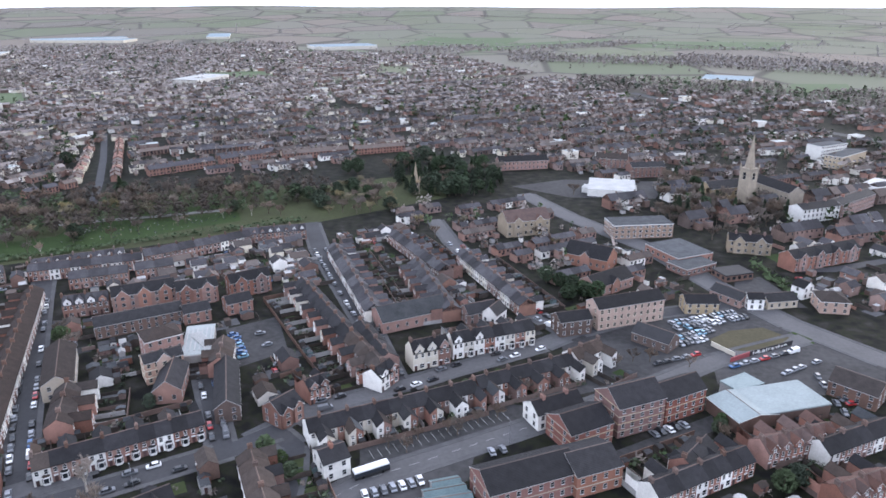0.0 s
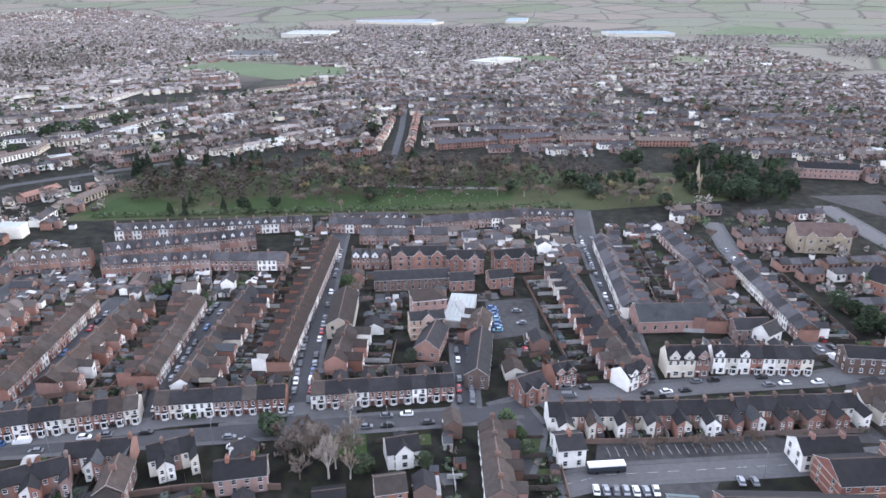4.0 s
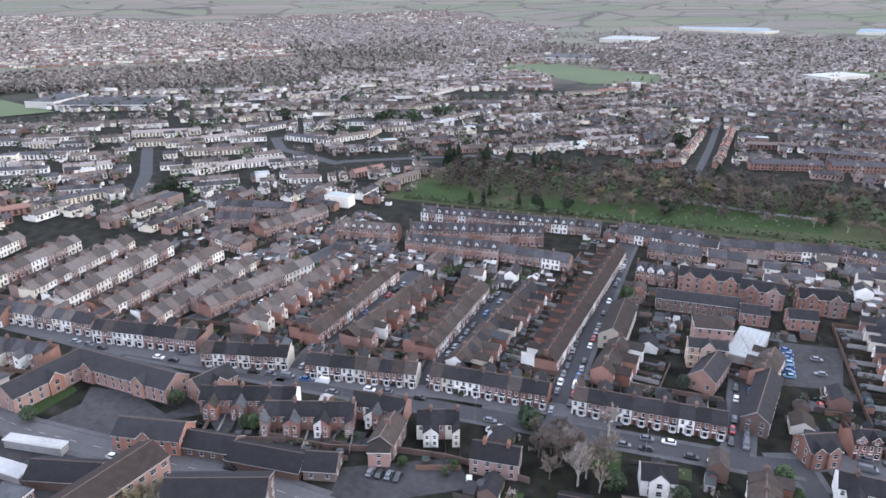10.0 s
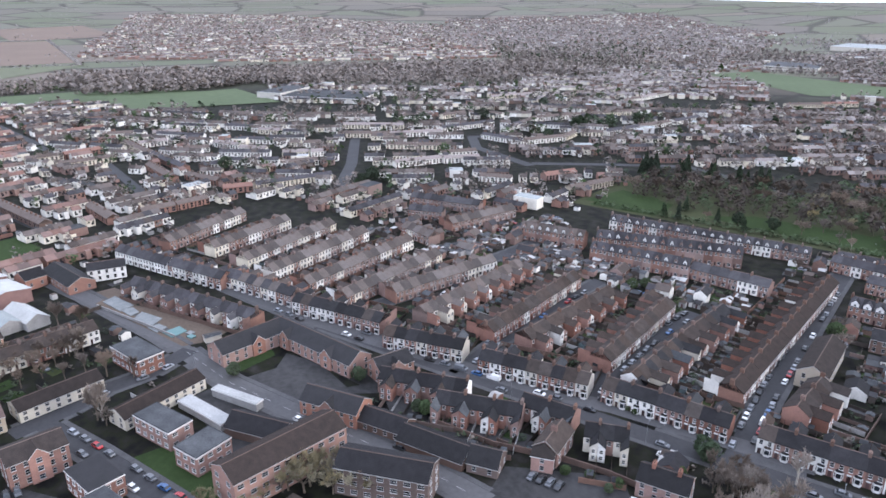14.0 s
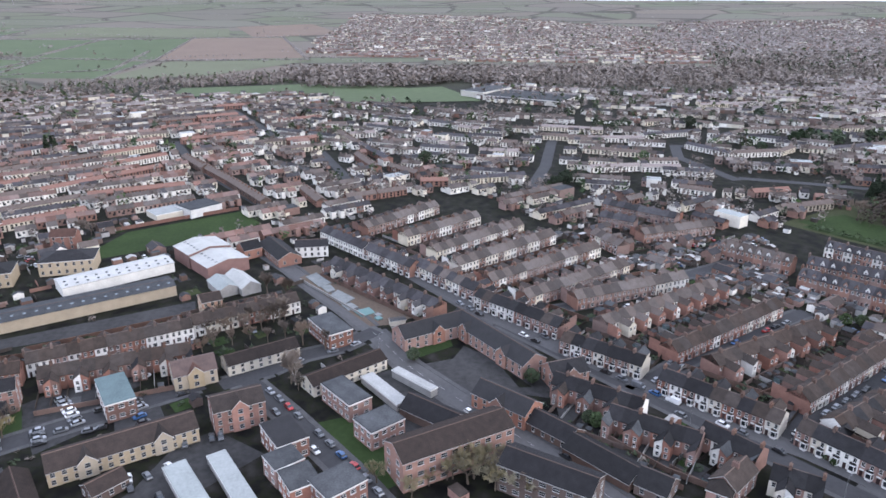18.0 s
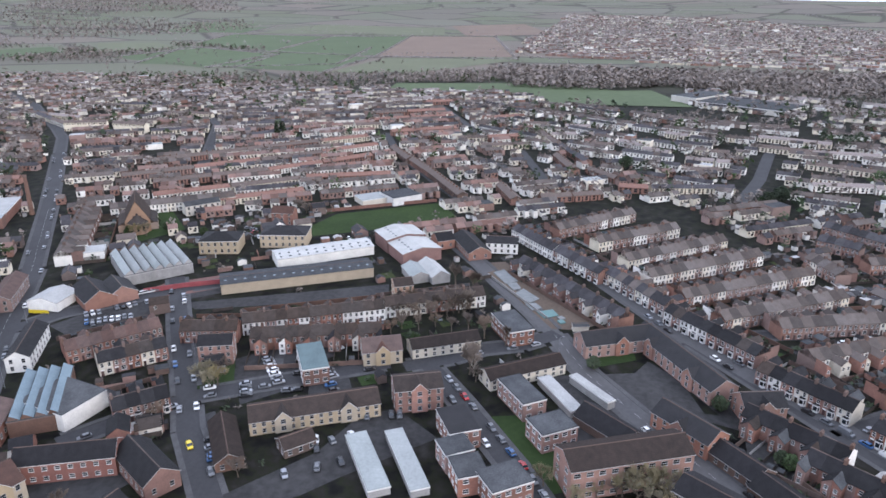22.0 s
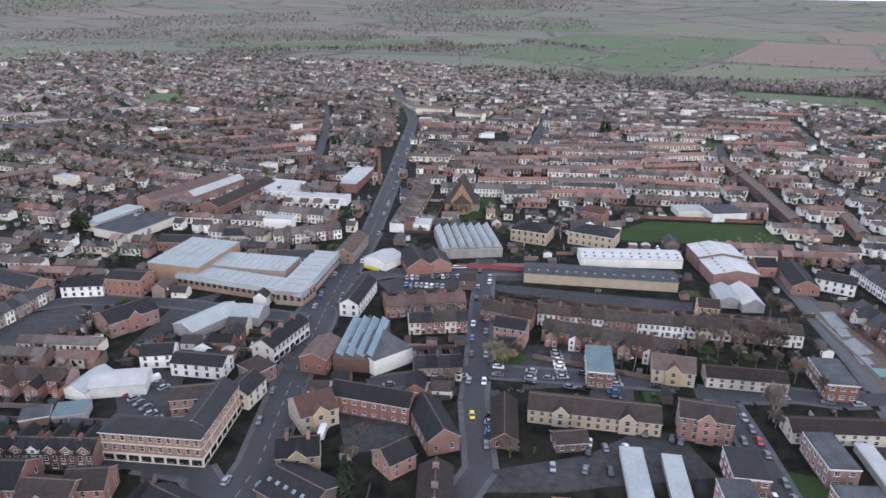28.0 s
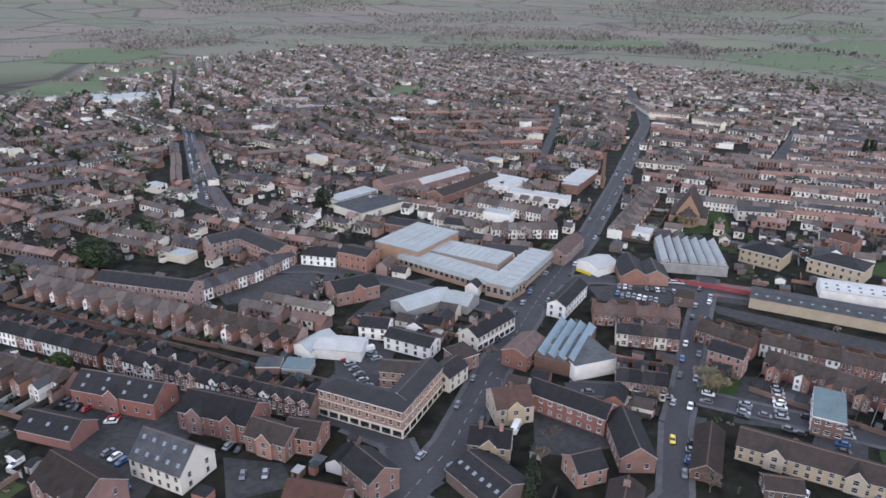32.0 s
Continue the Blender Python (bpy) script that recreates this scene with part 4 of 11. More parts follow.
KINDS = {
    "bare": ("bare_tree", "leafless winter tree with fine brown twigs", [bare_tree(k, 11, 1.0) for k in (1, 2, 3, 4)]),
    "tall": ("bare_tree", "tall upright leafless tree with tawny twigs", [bare_tree(k, 14, 0.55, lean=1.6) for k in (5, 6, 7)]),
    "birch": ("birch_tree", "leafless birch with a pale trunk", [bare_tree(k, 11, 0.7, "birch", "pale_twigs", 1.4, 700) for k in (8, 9)]),
    "willow": ("bare_tree", "leafless tree with olive yellow twigs", [bare_tree(k, 11, 1.1, "bark", "olive_twigs", 0.9, 1100) for k in (21, 22)]),
    "fir": ("conifer_tree", "dark conical conifer among the graves", [leafy_tree(k, 13, 3.2, "evergreen", True) for k in (11, 12, 13)]),
    "yew": ("evergreen_tree", "dark rounded evergreen tree among houses", [leafy_tree(k, 8, 3.6, "evergreen") for k in (14, 15, 16)]),
    "holly": ("evergreen_tree", "mid-green rounded evergreen tree in a garden", [leafy_tree(k, 6, 2.8, "hedge") for k in (17, 18)]),
}
FIRST = {}
TREES = [0]
def tree(kind, x, y, h):
    """Plants one tree of that kind; the first of a shape is built, the rest are copies."""
    name, label, shapes = KINDS[kind]
    TREES[0] += 1
    rng = random.Random(TREES[0] * 31)
    i = rng.randrange(len(shapes))
    base = {"bare": 11, "tall": 14, "birch": 11, "willow": 11, "fir": 13, "yew": 8, "holly": 6}[kind]
    k = h / base
    m = Matrix.Translation((x, y, 0)) @ Matrix.Rotation(rng.uniform(0, 6.28), 4, "Z") 
    if (kind, i) not in FIRST:
        ob = tagged(new(name), label, "tree", "trees")
        part("trunk", shapes[i][0].mesh("trunk"), ob)
        part("crown", shapes[i][1].mesh("crown"), ob)
        FIRST[kind, i] = ob
        ob.matrix_basis = m @ Matrix.Diagonal((k, k, k, 1))
    else:
        ob = copy_thing(FIRST[kind, i], m)
        ob.scale = (k * rng.uniform(0.9, 1.1), k * rng.uniform(0.9, 1.1), k)
    claim(x, y, 1.5)


def trees(kinds, h, *pts):
    rng = random.Random(len(pts) * 7 + TREES[0])
    for x, y in pts:
        tree(rng.choice(kinds.split()), x, y, h * rng.uniform(0.85, 1.15))


def inside(x, y, poly):
    hit = False
    for (ax, ay), (bx, by) in zip(poly, poly[1:] + poly[:1]):
        if (ay > y) != (by > y) and x < (bx - ax) * (y - ay) / (by - ay) + ax:
            hit = not hit
    return hit


def spread_points(poly, gap, rng, jitter=0.4):
    xs, ys = [p[0] for p in poly], [p[1] for p in poly]
    y = min(ys)
    while y < max(ys):
        x = min(xs)
        while x < max(xs):
            px, py = x + rng.uniform(-jitter, jitter) * gap, y + rng.uniform(-jitter, jitter) * gap
            if inside(px, py, poly):
                yield px, py
            x += gap
        y += gap


def grove(kinds, h, gap, *poly):
    """Single trees scattered over a plot."""
    rng = random.Random(round(poly[0][0]))
    for x, y in spread_points(list(poly), gap, rng):
        tree(rng.choice(kinds.split()), x, y, h * rng.uniform(0.7, 1.2))


def wood(gap, h, *poly, keys=("wood_far", "wood_far", "wood_mid", "wood_far", "evergreen"), n=40, fat=1.0, over=False, label="far leafless woodland with some dark evergreens"):
    """A far wood: ragged clumps, one object."""
    rng = random.Random(round(poly[0][0] * 3))
    s = Shape()
    for x, y in spread_points(list(poly), gap, rng):
        if busy(x, y) and not over:
            continue
        far_tree(s, x, y, h * rng.uniform(0.6, 1.2), rng.choice(keys), rng, n, fat)
    if s.f:
        tagged(new("far_wood", s.mesh("far_wood")), label, "trees", kind="stuff")


def far_tree(s, x, y, h, key, rng, n=22, fat=1.0):
    r, z0 = h * rng.uniform(0.28, 0.42), heights(x, y)
    s.face([(x - 0.15, y, z0), (x + 0.15, y, z0), (x, y, z0 + h * 0.6)], "bark")
    for i in range(n):
        u, a = rng.random(), rng.uniform(0, 6.28)
        q = r * math.sqrt(max(0.05, 1 - (2 * u - 1) ** 2)) * math.sqrt(rng.random())
        p = Vector((x + q * math.cos(a), y + q * math.sin(a), z0 + h * (0.18 + 0.8 * u)))
        k = r * rng.uniform(0.18, 0.4) * fat
        d1 = Vector((rng.uniform(-1, 1), rng.uniform(-1, 1), rng.uniform(-0.5, 0.5))) * k
        d2 = Vector((rng.uniform(-1, 1), rng.uniform(-1, 1), rng.uniform(-0.2, 1))) * k
        s.face([p - d1, p - d2 * 0.7, p + d1, p + d2], key)


def hedge_line(width, h, *pts, key="hedge", label="clipped dark hedge along the field edge"):
    """A hedge of ragged clumps along a line."""
    rng = random.Random(round(pts[0][0] * 5))
    s = Shape()
    for (ax, ay), (bx, by) in zip(pts, pts[1:]):
        L = math.hypot(bx - ax, by - ay)
        n = max(2, int(L / max(1.2, width * 0.7)))
        for i in range(n):
            t = (i + rng.random() * 0.6) / n
            if rng.random() < 0.93:
                x, y = ax + (bx - ax) * t, ay + (by - ay) * t
                z = heights(x, y)
                i0 = len(s.v)
                shrub(s, x, y, width * rng.uniform(0.5, 0.9), h * rng.uniform(0.7, 1.2), key, rng, 9)
                if z:
                    s.v[i0:] = [(p, q, r + z) for p, q, r in s.v[i0:]]
    tagged(new("hedge", s.mesh("hedge")), label, "hedge", kind="stuff")


# ---- fields, yards ----
PLOTS = [0]
def plot(key, *pts, name="field", label="field of short grass", category="field", lift=0.0, keep=True):
    """A flat plot of ground: lawn, field or yard."""
    PLOTS[0] += 1
    far = max(math.hypot(*p) for p in pts)
    z = 0.008 + 0.0006 * (PLOTS[0] % 37) + lift + (far > 600) * (0.1 + 0.03 * (PLOTS[0] % 12)) + (far > 1000) * (0.1 + 0.03 * (PLOTS[0] % 12))
    s = Shape()
    s.face([(x, y, z + heights(x, y)) for x, y in pts], key)
    if s.f:
        me = s.mesh(name)
        tagged(new(name, me), label, category, kind="structure")
    if keep:
        rng = random.Random(1)
        for x, y in spread_points(list(pts), 6, rng, 0):
            claim(x, y, 3)


def lawn(*pts):
    plot("grass", *pts, name="lawn", label="short green lawn between the blocks", category="lawn", lift=0.02)


def yard(*pts):
    plot("tarmac_yard", *pts, name="car_park", label="worn tarmac yard and car park", category="car park")


def garden_wall(h, key, *pts):
    s = Shape()
    for (ax, ay), (bx, by) in zip(pts, pts[1:]):
        a = math.atan2(by - ay, bx - ax)
        s.m = Matrix.Translation((ax, ay, 0)) @ Matrix.Rotation(a, 4, "Z")
        s.box(0, -0.12, 0, math.hypot(bx - ax, by - ay), 0.12, h, key)
        s.box(0, -0.16, h, math.hypot(bx - ax, by - ay), 0.16, h + 0.08, key)
    tagged(new("garden_wall", s.mesh("garden_wall")), "%s boundary wall beside a yard" % WORDS.get(key, "painted"), "wall")


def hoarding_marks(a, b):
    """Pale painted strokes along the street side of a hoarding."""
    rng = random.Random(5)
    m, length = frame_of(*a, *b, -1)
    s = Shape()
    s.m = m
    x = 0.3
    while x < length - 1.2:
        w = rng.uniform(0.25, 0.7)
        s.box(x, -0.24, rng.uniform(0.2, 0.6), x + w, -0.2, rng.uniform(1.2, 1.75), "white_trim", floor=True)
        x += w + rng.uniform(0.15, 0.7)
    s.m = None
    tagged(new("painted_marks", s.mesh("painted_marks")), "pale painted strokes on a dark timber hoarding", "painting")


def headstones(n, *poly):
    """Small upright stones in loose rows."""
    rng = random.Random(n)
    s = Shape()
    xs, ys = [p[0] for p in poly], [p[1] for p in poly]
    while n:
        x, y = rng.uniform(min(xs), max(xs)), rng.uniform(min(ys), max(ys))
        if not inside(x, y, list(poly)):
            continue
        n -= 1
        s.m = Matrix.Translation((x, y, 0)) @ Matrix.Rotation(radians(28) + rng.uniform(-0.1, 0.1), 4, "Z")
        h, w = rng.uniform(0.4, 0.85), rng.uniform(0.2, 0.35)
        s.box(-w, -0.1, 0, w, 0.1, h * 0.8, rng.choice(["felt_roof", "grey_render", "stone", "felt_roof"]))
        s.box(-w * 0.6, -0.1, h * 0.8, w * 0.6, 0.1, h, "felt_roof")
    s.m = None
    tagged(new("headstones", s.mesh("headstones")), "weathered grey headstones in mown grass", "headstones", kind="stuff")


def bays(n, length, *pts):
    """White parking-bay lines: n of them along the line, each of that length across it."""
    (ax, ay), (bx, by) = pts
    a = math.atan2(by - ay, bx - ax)
    L = math.hypot(bx - ax, by - ay)
    s = Shape()
    s.m = Matrix.Translation((ax, ay, 0)) @ Matrix.Rotation(a, 4, "Z")
    for i in range(n):
        x = L * i / (n - 1)
        y0, y1 = min(0, length), max(0, length)
        s.face([(x - 0.07, y0, 0.06), (x + 0.07, y0, 0.06), (x + 0.07, y1, 0.06), (x - 0.07, y1, 0.06)], "paint_line")
    tagged(new("bay_marking", s.mesh("bay_marking")), "white painted parking-bay lines on tarmac", "marking", kind="structure")


def dashes(*pts, gap=6.0, long=3.0, wide=0.14):
    """A broken white centre line."""
    s = Shape()
    for (ax, ay), (bx, by) in zip(pts, pts[1:]):
        L, a = math.hypot(bx - ax, by - ay), math.atan2(by - ay, bx - ax)
        s.m = Matrix.Translation((ax, ay, 0)) @ Matrix.Rotation(a, 4, "Z")
        for i in range(int(L / gap)):
            s.face([(i * gap, -wide / 2, 0.075), (i * gap + long, -wide / 2, 0.075), (i * gap + long, wide / 2, 0.075), (i * gap, wide / 2, 0.075)], "paint_line")
    tagged(new("road_marking", s.mesh("road_marking")), "broken white centre line on the street", "marking", kind="structure")


# ---- cars ----
PAINTS = {"white": (0.58, 0.58, 0.58), "silver": (0.21, 0.22, 0.24), "grey": (0.10, 0.105, 0.115), "black": (0.018, 0.018, 0.02), "blue": (0.03, 0.085, 0.20),
          "red": (0.30, 0.02, 0.022), "pale_blue": (0.13, 0.25, 0.33), "yellow": (0.55, 0.42, 0.03)}
for k, c in PAINTS.items():
    mat("paint_" + k, c, 0.28, tuple(v * 0.9 for v in c), 0.5, spec=0.5)


def loft(s, rings, key):
    """A closed skin over rings of equal count, capped at both ends."""
    n = len(rings[0])
    i = len(s.v)
    for r in rings:
        s.v += r
    k = s.slot(key)
    for a in range(len(rings) - 1):
        for b in range(n):
            c = (b + 1) % n
            s.f.append((i + a * n + b, i + a * n + c, i + (a + 1) * n + c, i + (a + 1) * n + b))
            s.s.append(k)
    s.f.append(tuple(i + b for b in range(n))[::-1])
    s.f.append(tuple(i + (len(rings) - 1) * n + b for b in range(n)))
    s.s += [k, k]


def car_meshes(van):
    body, roof, glass, wheel = Shape(), Shape(), Shape(), Shape()
    L, W = (2.6, 0.98) if van else (2.1, 0.88)
    hood, deck = (1.15, 1.15) if van else (0.82, 0.9)
    prof = [(-L, 0.35, 0.62, 0.86), (-L + 0.12, 0.25, deck - 0.1, 0.95), (-L + 0.6, 0.22, deck, 1.0), (0.6, 0.22, hood + 0.04, 1.0), (L - 0.75, 0.22, hood, 0.98), (L - 0.15, 0.25, hood - 0.14, 0.93), (L, 0.35, 0.58, 0.84)]
    loft(body, [[(x, -W * w, lo), (x, W * w, lo), (x, W * w, hi * 0.8), (x, W * w * 0.92, hi), (x, -W * w * 0.92, hi), (x, -W * w, hi * 0.8)] for x, lo, hi, w in prof], "paint_white")
    top = 1.95 if van else 1.45
    a, b = (-L + 0.1, 1.75) if van else (-L + 0.35, 1.2)
    c, d = (-L + 0.2, 0.95) if van else (-L + 0.85, 0.35)
    low, hi = deck - 0.06, top - 0.08
    loft(glass, [[(a, -W * 0.9, low), (b, -W * 0.9, low), (b, W * 0.9, low), (a, W * 0.9, low)], [(c, -W * 0.74, hi), (d, -W * 0.74, hi), (d, W * 0.74, hi), (c, W * 0.74, hi)]], "paint_white" if van else "glass")
    loft(roof, [[(c - 0.05, -W * 0.76, hi), (d + 0.05, -W * 0.76, hi), (d + 0.05, W * 0.76, hi), (c - 0.05, W * 0.76, hi)], [(c + 0.12, -W * 0.66, top), (d - 0.12, -W * 0.66, top), (d - 0.12, W * 0.66, top), (c + 0.12, W * 0.66, top)]], "paint_white")
    ring = [(0.32 * math.cos(6.283 * k / 12), 0.32 * math.sin(6.283 * k / 12)) for k in range(12)]
    loft(wheel, [[(x, -0.1, z) for x, z in ring], [(x, 0.1, z) for x, z in ring]], "tyre")
    out = {"wheel": wheel.mesh("wheel")}
    for colour in PAINTS:
        for nm, sh in (("body", body), ("roof", roof), ("windows", glass)):
            sh.mats = [m if not m.startswith("paint_") else "paint_" + colour for m in sh.mats]
            out[nm, colour] = sh.mesh(nm)
    if van:
        s = Shape()
        loft(s, [[(1.78, -W * 0.86, 1.2), (1.78, W * 0.86, 1.2), (1.0, W * 0.73, 1.8), (1.0, -W * 0.73, 1.8)], [(1.80, -W * 0.86, 1.22), (1.80, W * 0.86, 1.22), (1.02, W * 0.73, 1.82), (1.02, -W * 0.73, 1.82)]], "glass")
        out["screen"] = s.mesh("windscreen")
    return out, L


CARS = {False: car_meshes(False), True: car_meshes(True)}
CAR_WORDS = {"white": "white", "silver": "silver", "grey": "dark grey", "black": "black", "blue": "blue", "red": "red", "pale_blue": "pale blue", "yellow": "yellow"}
COUNT = [0]
FARCARS = Shape()
PARKED = []
def car(x, y, a, colour="silver", van=False):
    me, L = CARS[van]
    if any(abs(x - u) < 2.0 and abs(y - v) < 2.0 and math.hypot(x - u, y - v) < 2.0 for u, v in PARKED):
        return
    PARKED.append((x, y))
    COUNT[0] += 1
    if math.hypot(x, y) > 275:
        FARCARS.m = Matrix.Translation((x, y, 0.3)) @ Matrix.Rotation(a, 4, "Z")
        FARCARS.box(-2.05, -0.85, 0, 2.05, 0.85, 0.6, "paint_" + colour)
        FARCARS.face([(-1.7, -0.8, 0.6), (1.1, -0.8, 0.6), (0.4, -0.66, 1.15), (-1.3, -0.66, 1.15)], "glass")
        FARCARS.face([(1.1, 0.8, 0.6), (-1.7, 0.8, 0.6), (-1.3, 0.66, 1.15), (0.4, 0.66, 1.15)], "glass")
        FARCARS.face([(1.1, -0.8, 0.6), (1.1, 0.8, 0.6), (0.4, 0.66, 1.15), (0.4, -0.66, 1.15)], "glass")
        FARCARS.face([(-1.7, 0.8, 0.6), (-1.7, -0.8, 0.6), (-1.3, -0.66, 1.15), (-1.3, 0.66, 1.15)], "glass")
        FARCARS.face([(-1.3, -0.66, 1.15), (0.4, -0.66, 1.15), (0.4, 0.66, 1.15), (-1.3, 0.66, 1.15)], "paint_" + colour)
        return
    ob = tagged(new("van" if van else "car", me["body", colour]), "%s %s parked on tarmac" % (CAR_WORDS[colour], "panel van" if van else "car"), "van" if van else "car", "parked vehicles")
    ob.matrix_basis = Matrix.Translation((x, y, 0.06)) @ Matrix.Rotation(a, 4, "Z")
    part("roof", me["roof", colour], ob)
    part("glasshouse" if not van else "load_bay", me["windows", colour], ob, "dark car glass" if not van else "")
    if van:
        part("windscreen", me["screen"], ob)
    if math.hypot(x, y) < 172:
        for dx in (-L * 0.62, L * 0.62):
            for dy in (-1, 1):
                part("wheel", me["wheel"], ob, at=Matrix.Translation((dx, dy * (0.88 if van else 0.8), 0.32)))


def cars(n, *pts, across=False, fill=1.0, palette="white silver grey black black grey black white silver silver grey black silver grey red blue grey silver", vans=0.05):
    """n parking places along the line, most of them taken."""
    (ax, ay), (bx, by) = pts
    a = math.atan2(by - ay, bx - ax)
    rng = random.Random(round(ax * 11 + ay * 3))
    for i in range(n):
        colour, gone, van, turn, off = rng.choice(palette.split()), rng.random() > fill, rng.random() < vans, rng.random() < 0.5, rng.uniform(-0.25, 0.25)
        if gone:
            continue
        t = (i + 0.5) / n
        car(ax + (bx - ax) * t + off * math.sin(a), ay + (by - ay) * t - off * math.cos(a),
            a + (math.pi / 2 if across else 0) + (math.pi if turn else 0) + rng.uniform(-0.04, 0.04), rng.choice(["white", "white", "grey"]) if van else colour, van)


def kerb_cars(width, fill, *pts, sides="lr"):
    """Cars parked along the kerbs of a street."""
    for (ax, ay), (bx, by) in zip(pts, pts[1:]):
        L = math.hypot(bx - ax, by - ay)
        nx, ny = -(by - ay) / L, (bx - ax) / L
        for e in (("l" in sides) * 1, ("r" in sides) * -1):
            if e:
                o = e * (width / 2 - 1.1)
                cars(max(1, int(L / 5.8)), (ax + nx * o, ay + ny * o), (bx + nx * o, by + ny * o), fill=fill)


# ---- the wider town ----
def strip(paint, roof, *pts, unit=6.0, depth=7.0, eave=4.2, ridge=5.9, chimney=0.4, block=45.0, gap=0.8):
    """Terraces along the foot of their seen wall, bending from point to point: each block one thing, its windows let into the wall."""
    rng = random.Random(round(pts[0][0] * 11 + pts[0][1] * 5))
    for (ax, ay), (bx, by) in zip(pts, pts[1:]):
        if (bx - ax) * -ay - (by - ay) * -ax > 0:
            ax, ay, bx, by = bx, by, ax, ay
        L, a = math.hypot(bx - ax, by - ay), math.atan2(by - ay, bx - ax)
        count = max(1, round(L / block))
        for q in range(count):
            m = Matrix.Translation((ax, ay, 0)) @ Matrix.Rotation(a, 4, "Z") @ Matrix.Translation((L * q / count + gap / 2, rng.uniform(-0.6, 0.6), rng.uniform(-0.2, 0.2)))
            size = L / count - gap
            n = max(1, round(size / unit))
            w = size / n
            wk, rk = rowed(WALLS[rng.choice(paint)]), rowed(ROOFS[rng.choice(roof)])
            s = Shape()
            # the seen wall: a sheet of cells, some of them panes or doors
            xs = [0.0]
            for i in range(n):
                xs += [i * w + w * k for k in (0.10, 0.30, 0.46, 0.58, 0.90, 1.0)]
            zs = (0, 0.8, 2.0, eave - 1.9, eave - 0.75, eave)
            pts3 = [(x, 0, z) for z in zs for x in xs] + [(0, depth, 0), (size, depth, 0), (0, depth, eave), (size, depth, eave), (0, depth / 2, ridge), (size, depth / 2, ridge)]
            c, e = len(xs), len(xs) * 6
            cells = {"glass": [], "door_paint": [], wk: []}
            for r in range(5):
                for k in range(c - 1):
                    j = k % 6
                    key = "glass" if (r == 3 and j in (1, 4)) or (r == 1 and j == 4) else "door_paint" if r < 2 and j == 1 else wk
                    cells[key].append((r * c + k, r * c + k + 1, (r + 1) * c + k + 1, (r + 1) * c + k))
            cells[wk] += [(e + 1, e, e + 2, e + 3), (c - 1, e + 1, e + 3, e + 5) + tuple(r * c + c - 1 for r in (5, 4, 3, 2, 1)), (e, 0) + tuple(r * c for r in (1, 2, 3, 4, 5)) + (e + 4, e + 2)]
            s.v = pts3
            for key, fs in cells.items():
                s.f += fs
                s.s += [s.slot(key)] * len(fs)
            t, lo, o = Shape(), eave - 0.25, 0.35
            rim = [(0, -o), (size, -o), (size, depth + o), (0, depth + o)]
            t.poly([(x, y, lo) for x, y in rim] + [(x, y, lo + 0.16) for x, y in rim] + [(0, depth / 2, ridge + 0.16), (size, depth / 2, ridge + 0.16)],
                   [(0, 1, 5, 4), (2, 3, 7, 6), (4, 5, 9, 8), (6, 7, 8, 9), (1, 2, 6, 9, 5), (3, 0, 4, 8, 7)], rk)
            near = math.hypot(ax, ay) < 400
            stacks = [(i * w - 0.4, depth / 2 - 0.5, ridge - 0.7, i * w + 0.4, depth / 2 + 0.5, ridge + 1.2, "brown_brick") for i in range(n) if rng.random() < chimney]
            for at in stacks if not near else []:
                s.box(*at)
            ob = tagged(new("terrace", s.mesh("wall")), "%s terrace with a long %s roof" % (WORDS[wk.replace("_row", "")], WORDS[rk.replace("_row", "")]), "terrace", "outer terraces")
            ob.matrix_basis = m
            part("roof", t.mesh("roof"), ob)
            for at in stacks if near else []:
                st = Shape()
                st.box(*at)
                part("chimney", st.mesh("chimney"), ob)
        out = Matrix.Rotation(a, 3, "Z") @ Vector((0, 1, 0))
        for i in range(int(L / 3) + 1):
            f = min(1, i * 3 / L)
            for d in (1, 5, 9):
                claim(ax + (bx - ax) * f + out.x * d, ay + (by - ay) * f + out.y * d, 2.5)


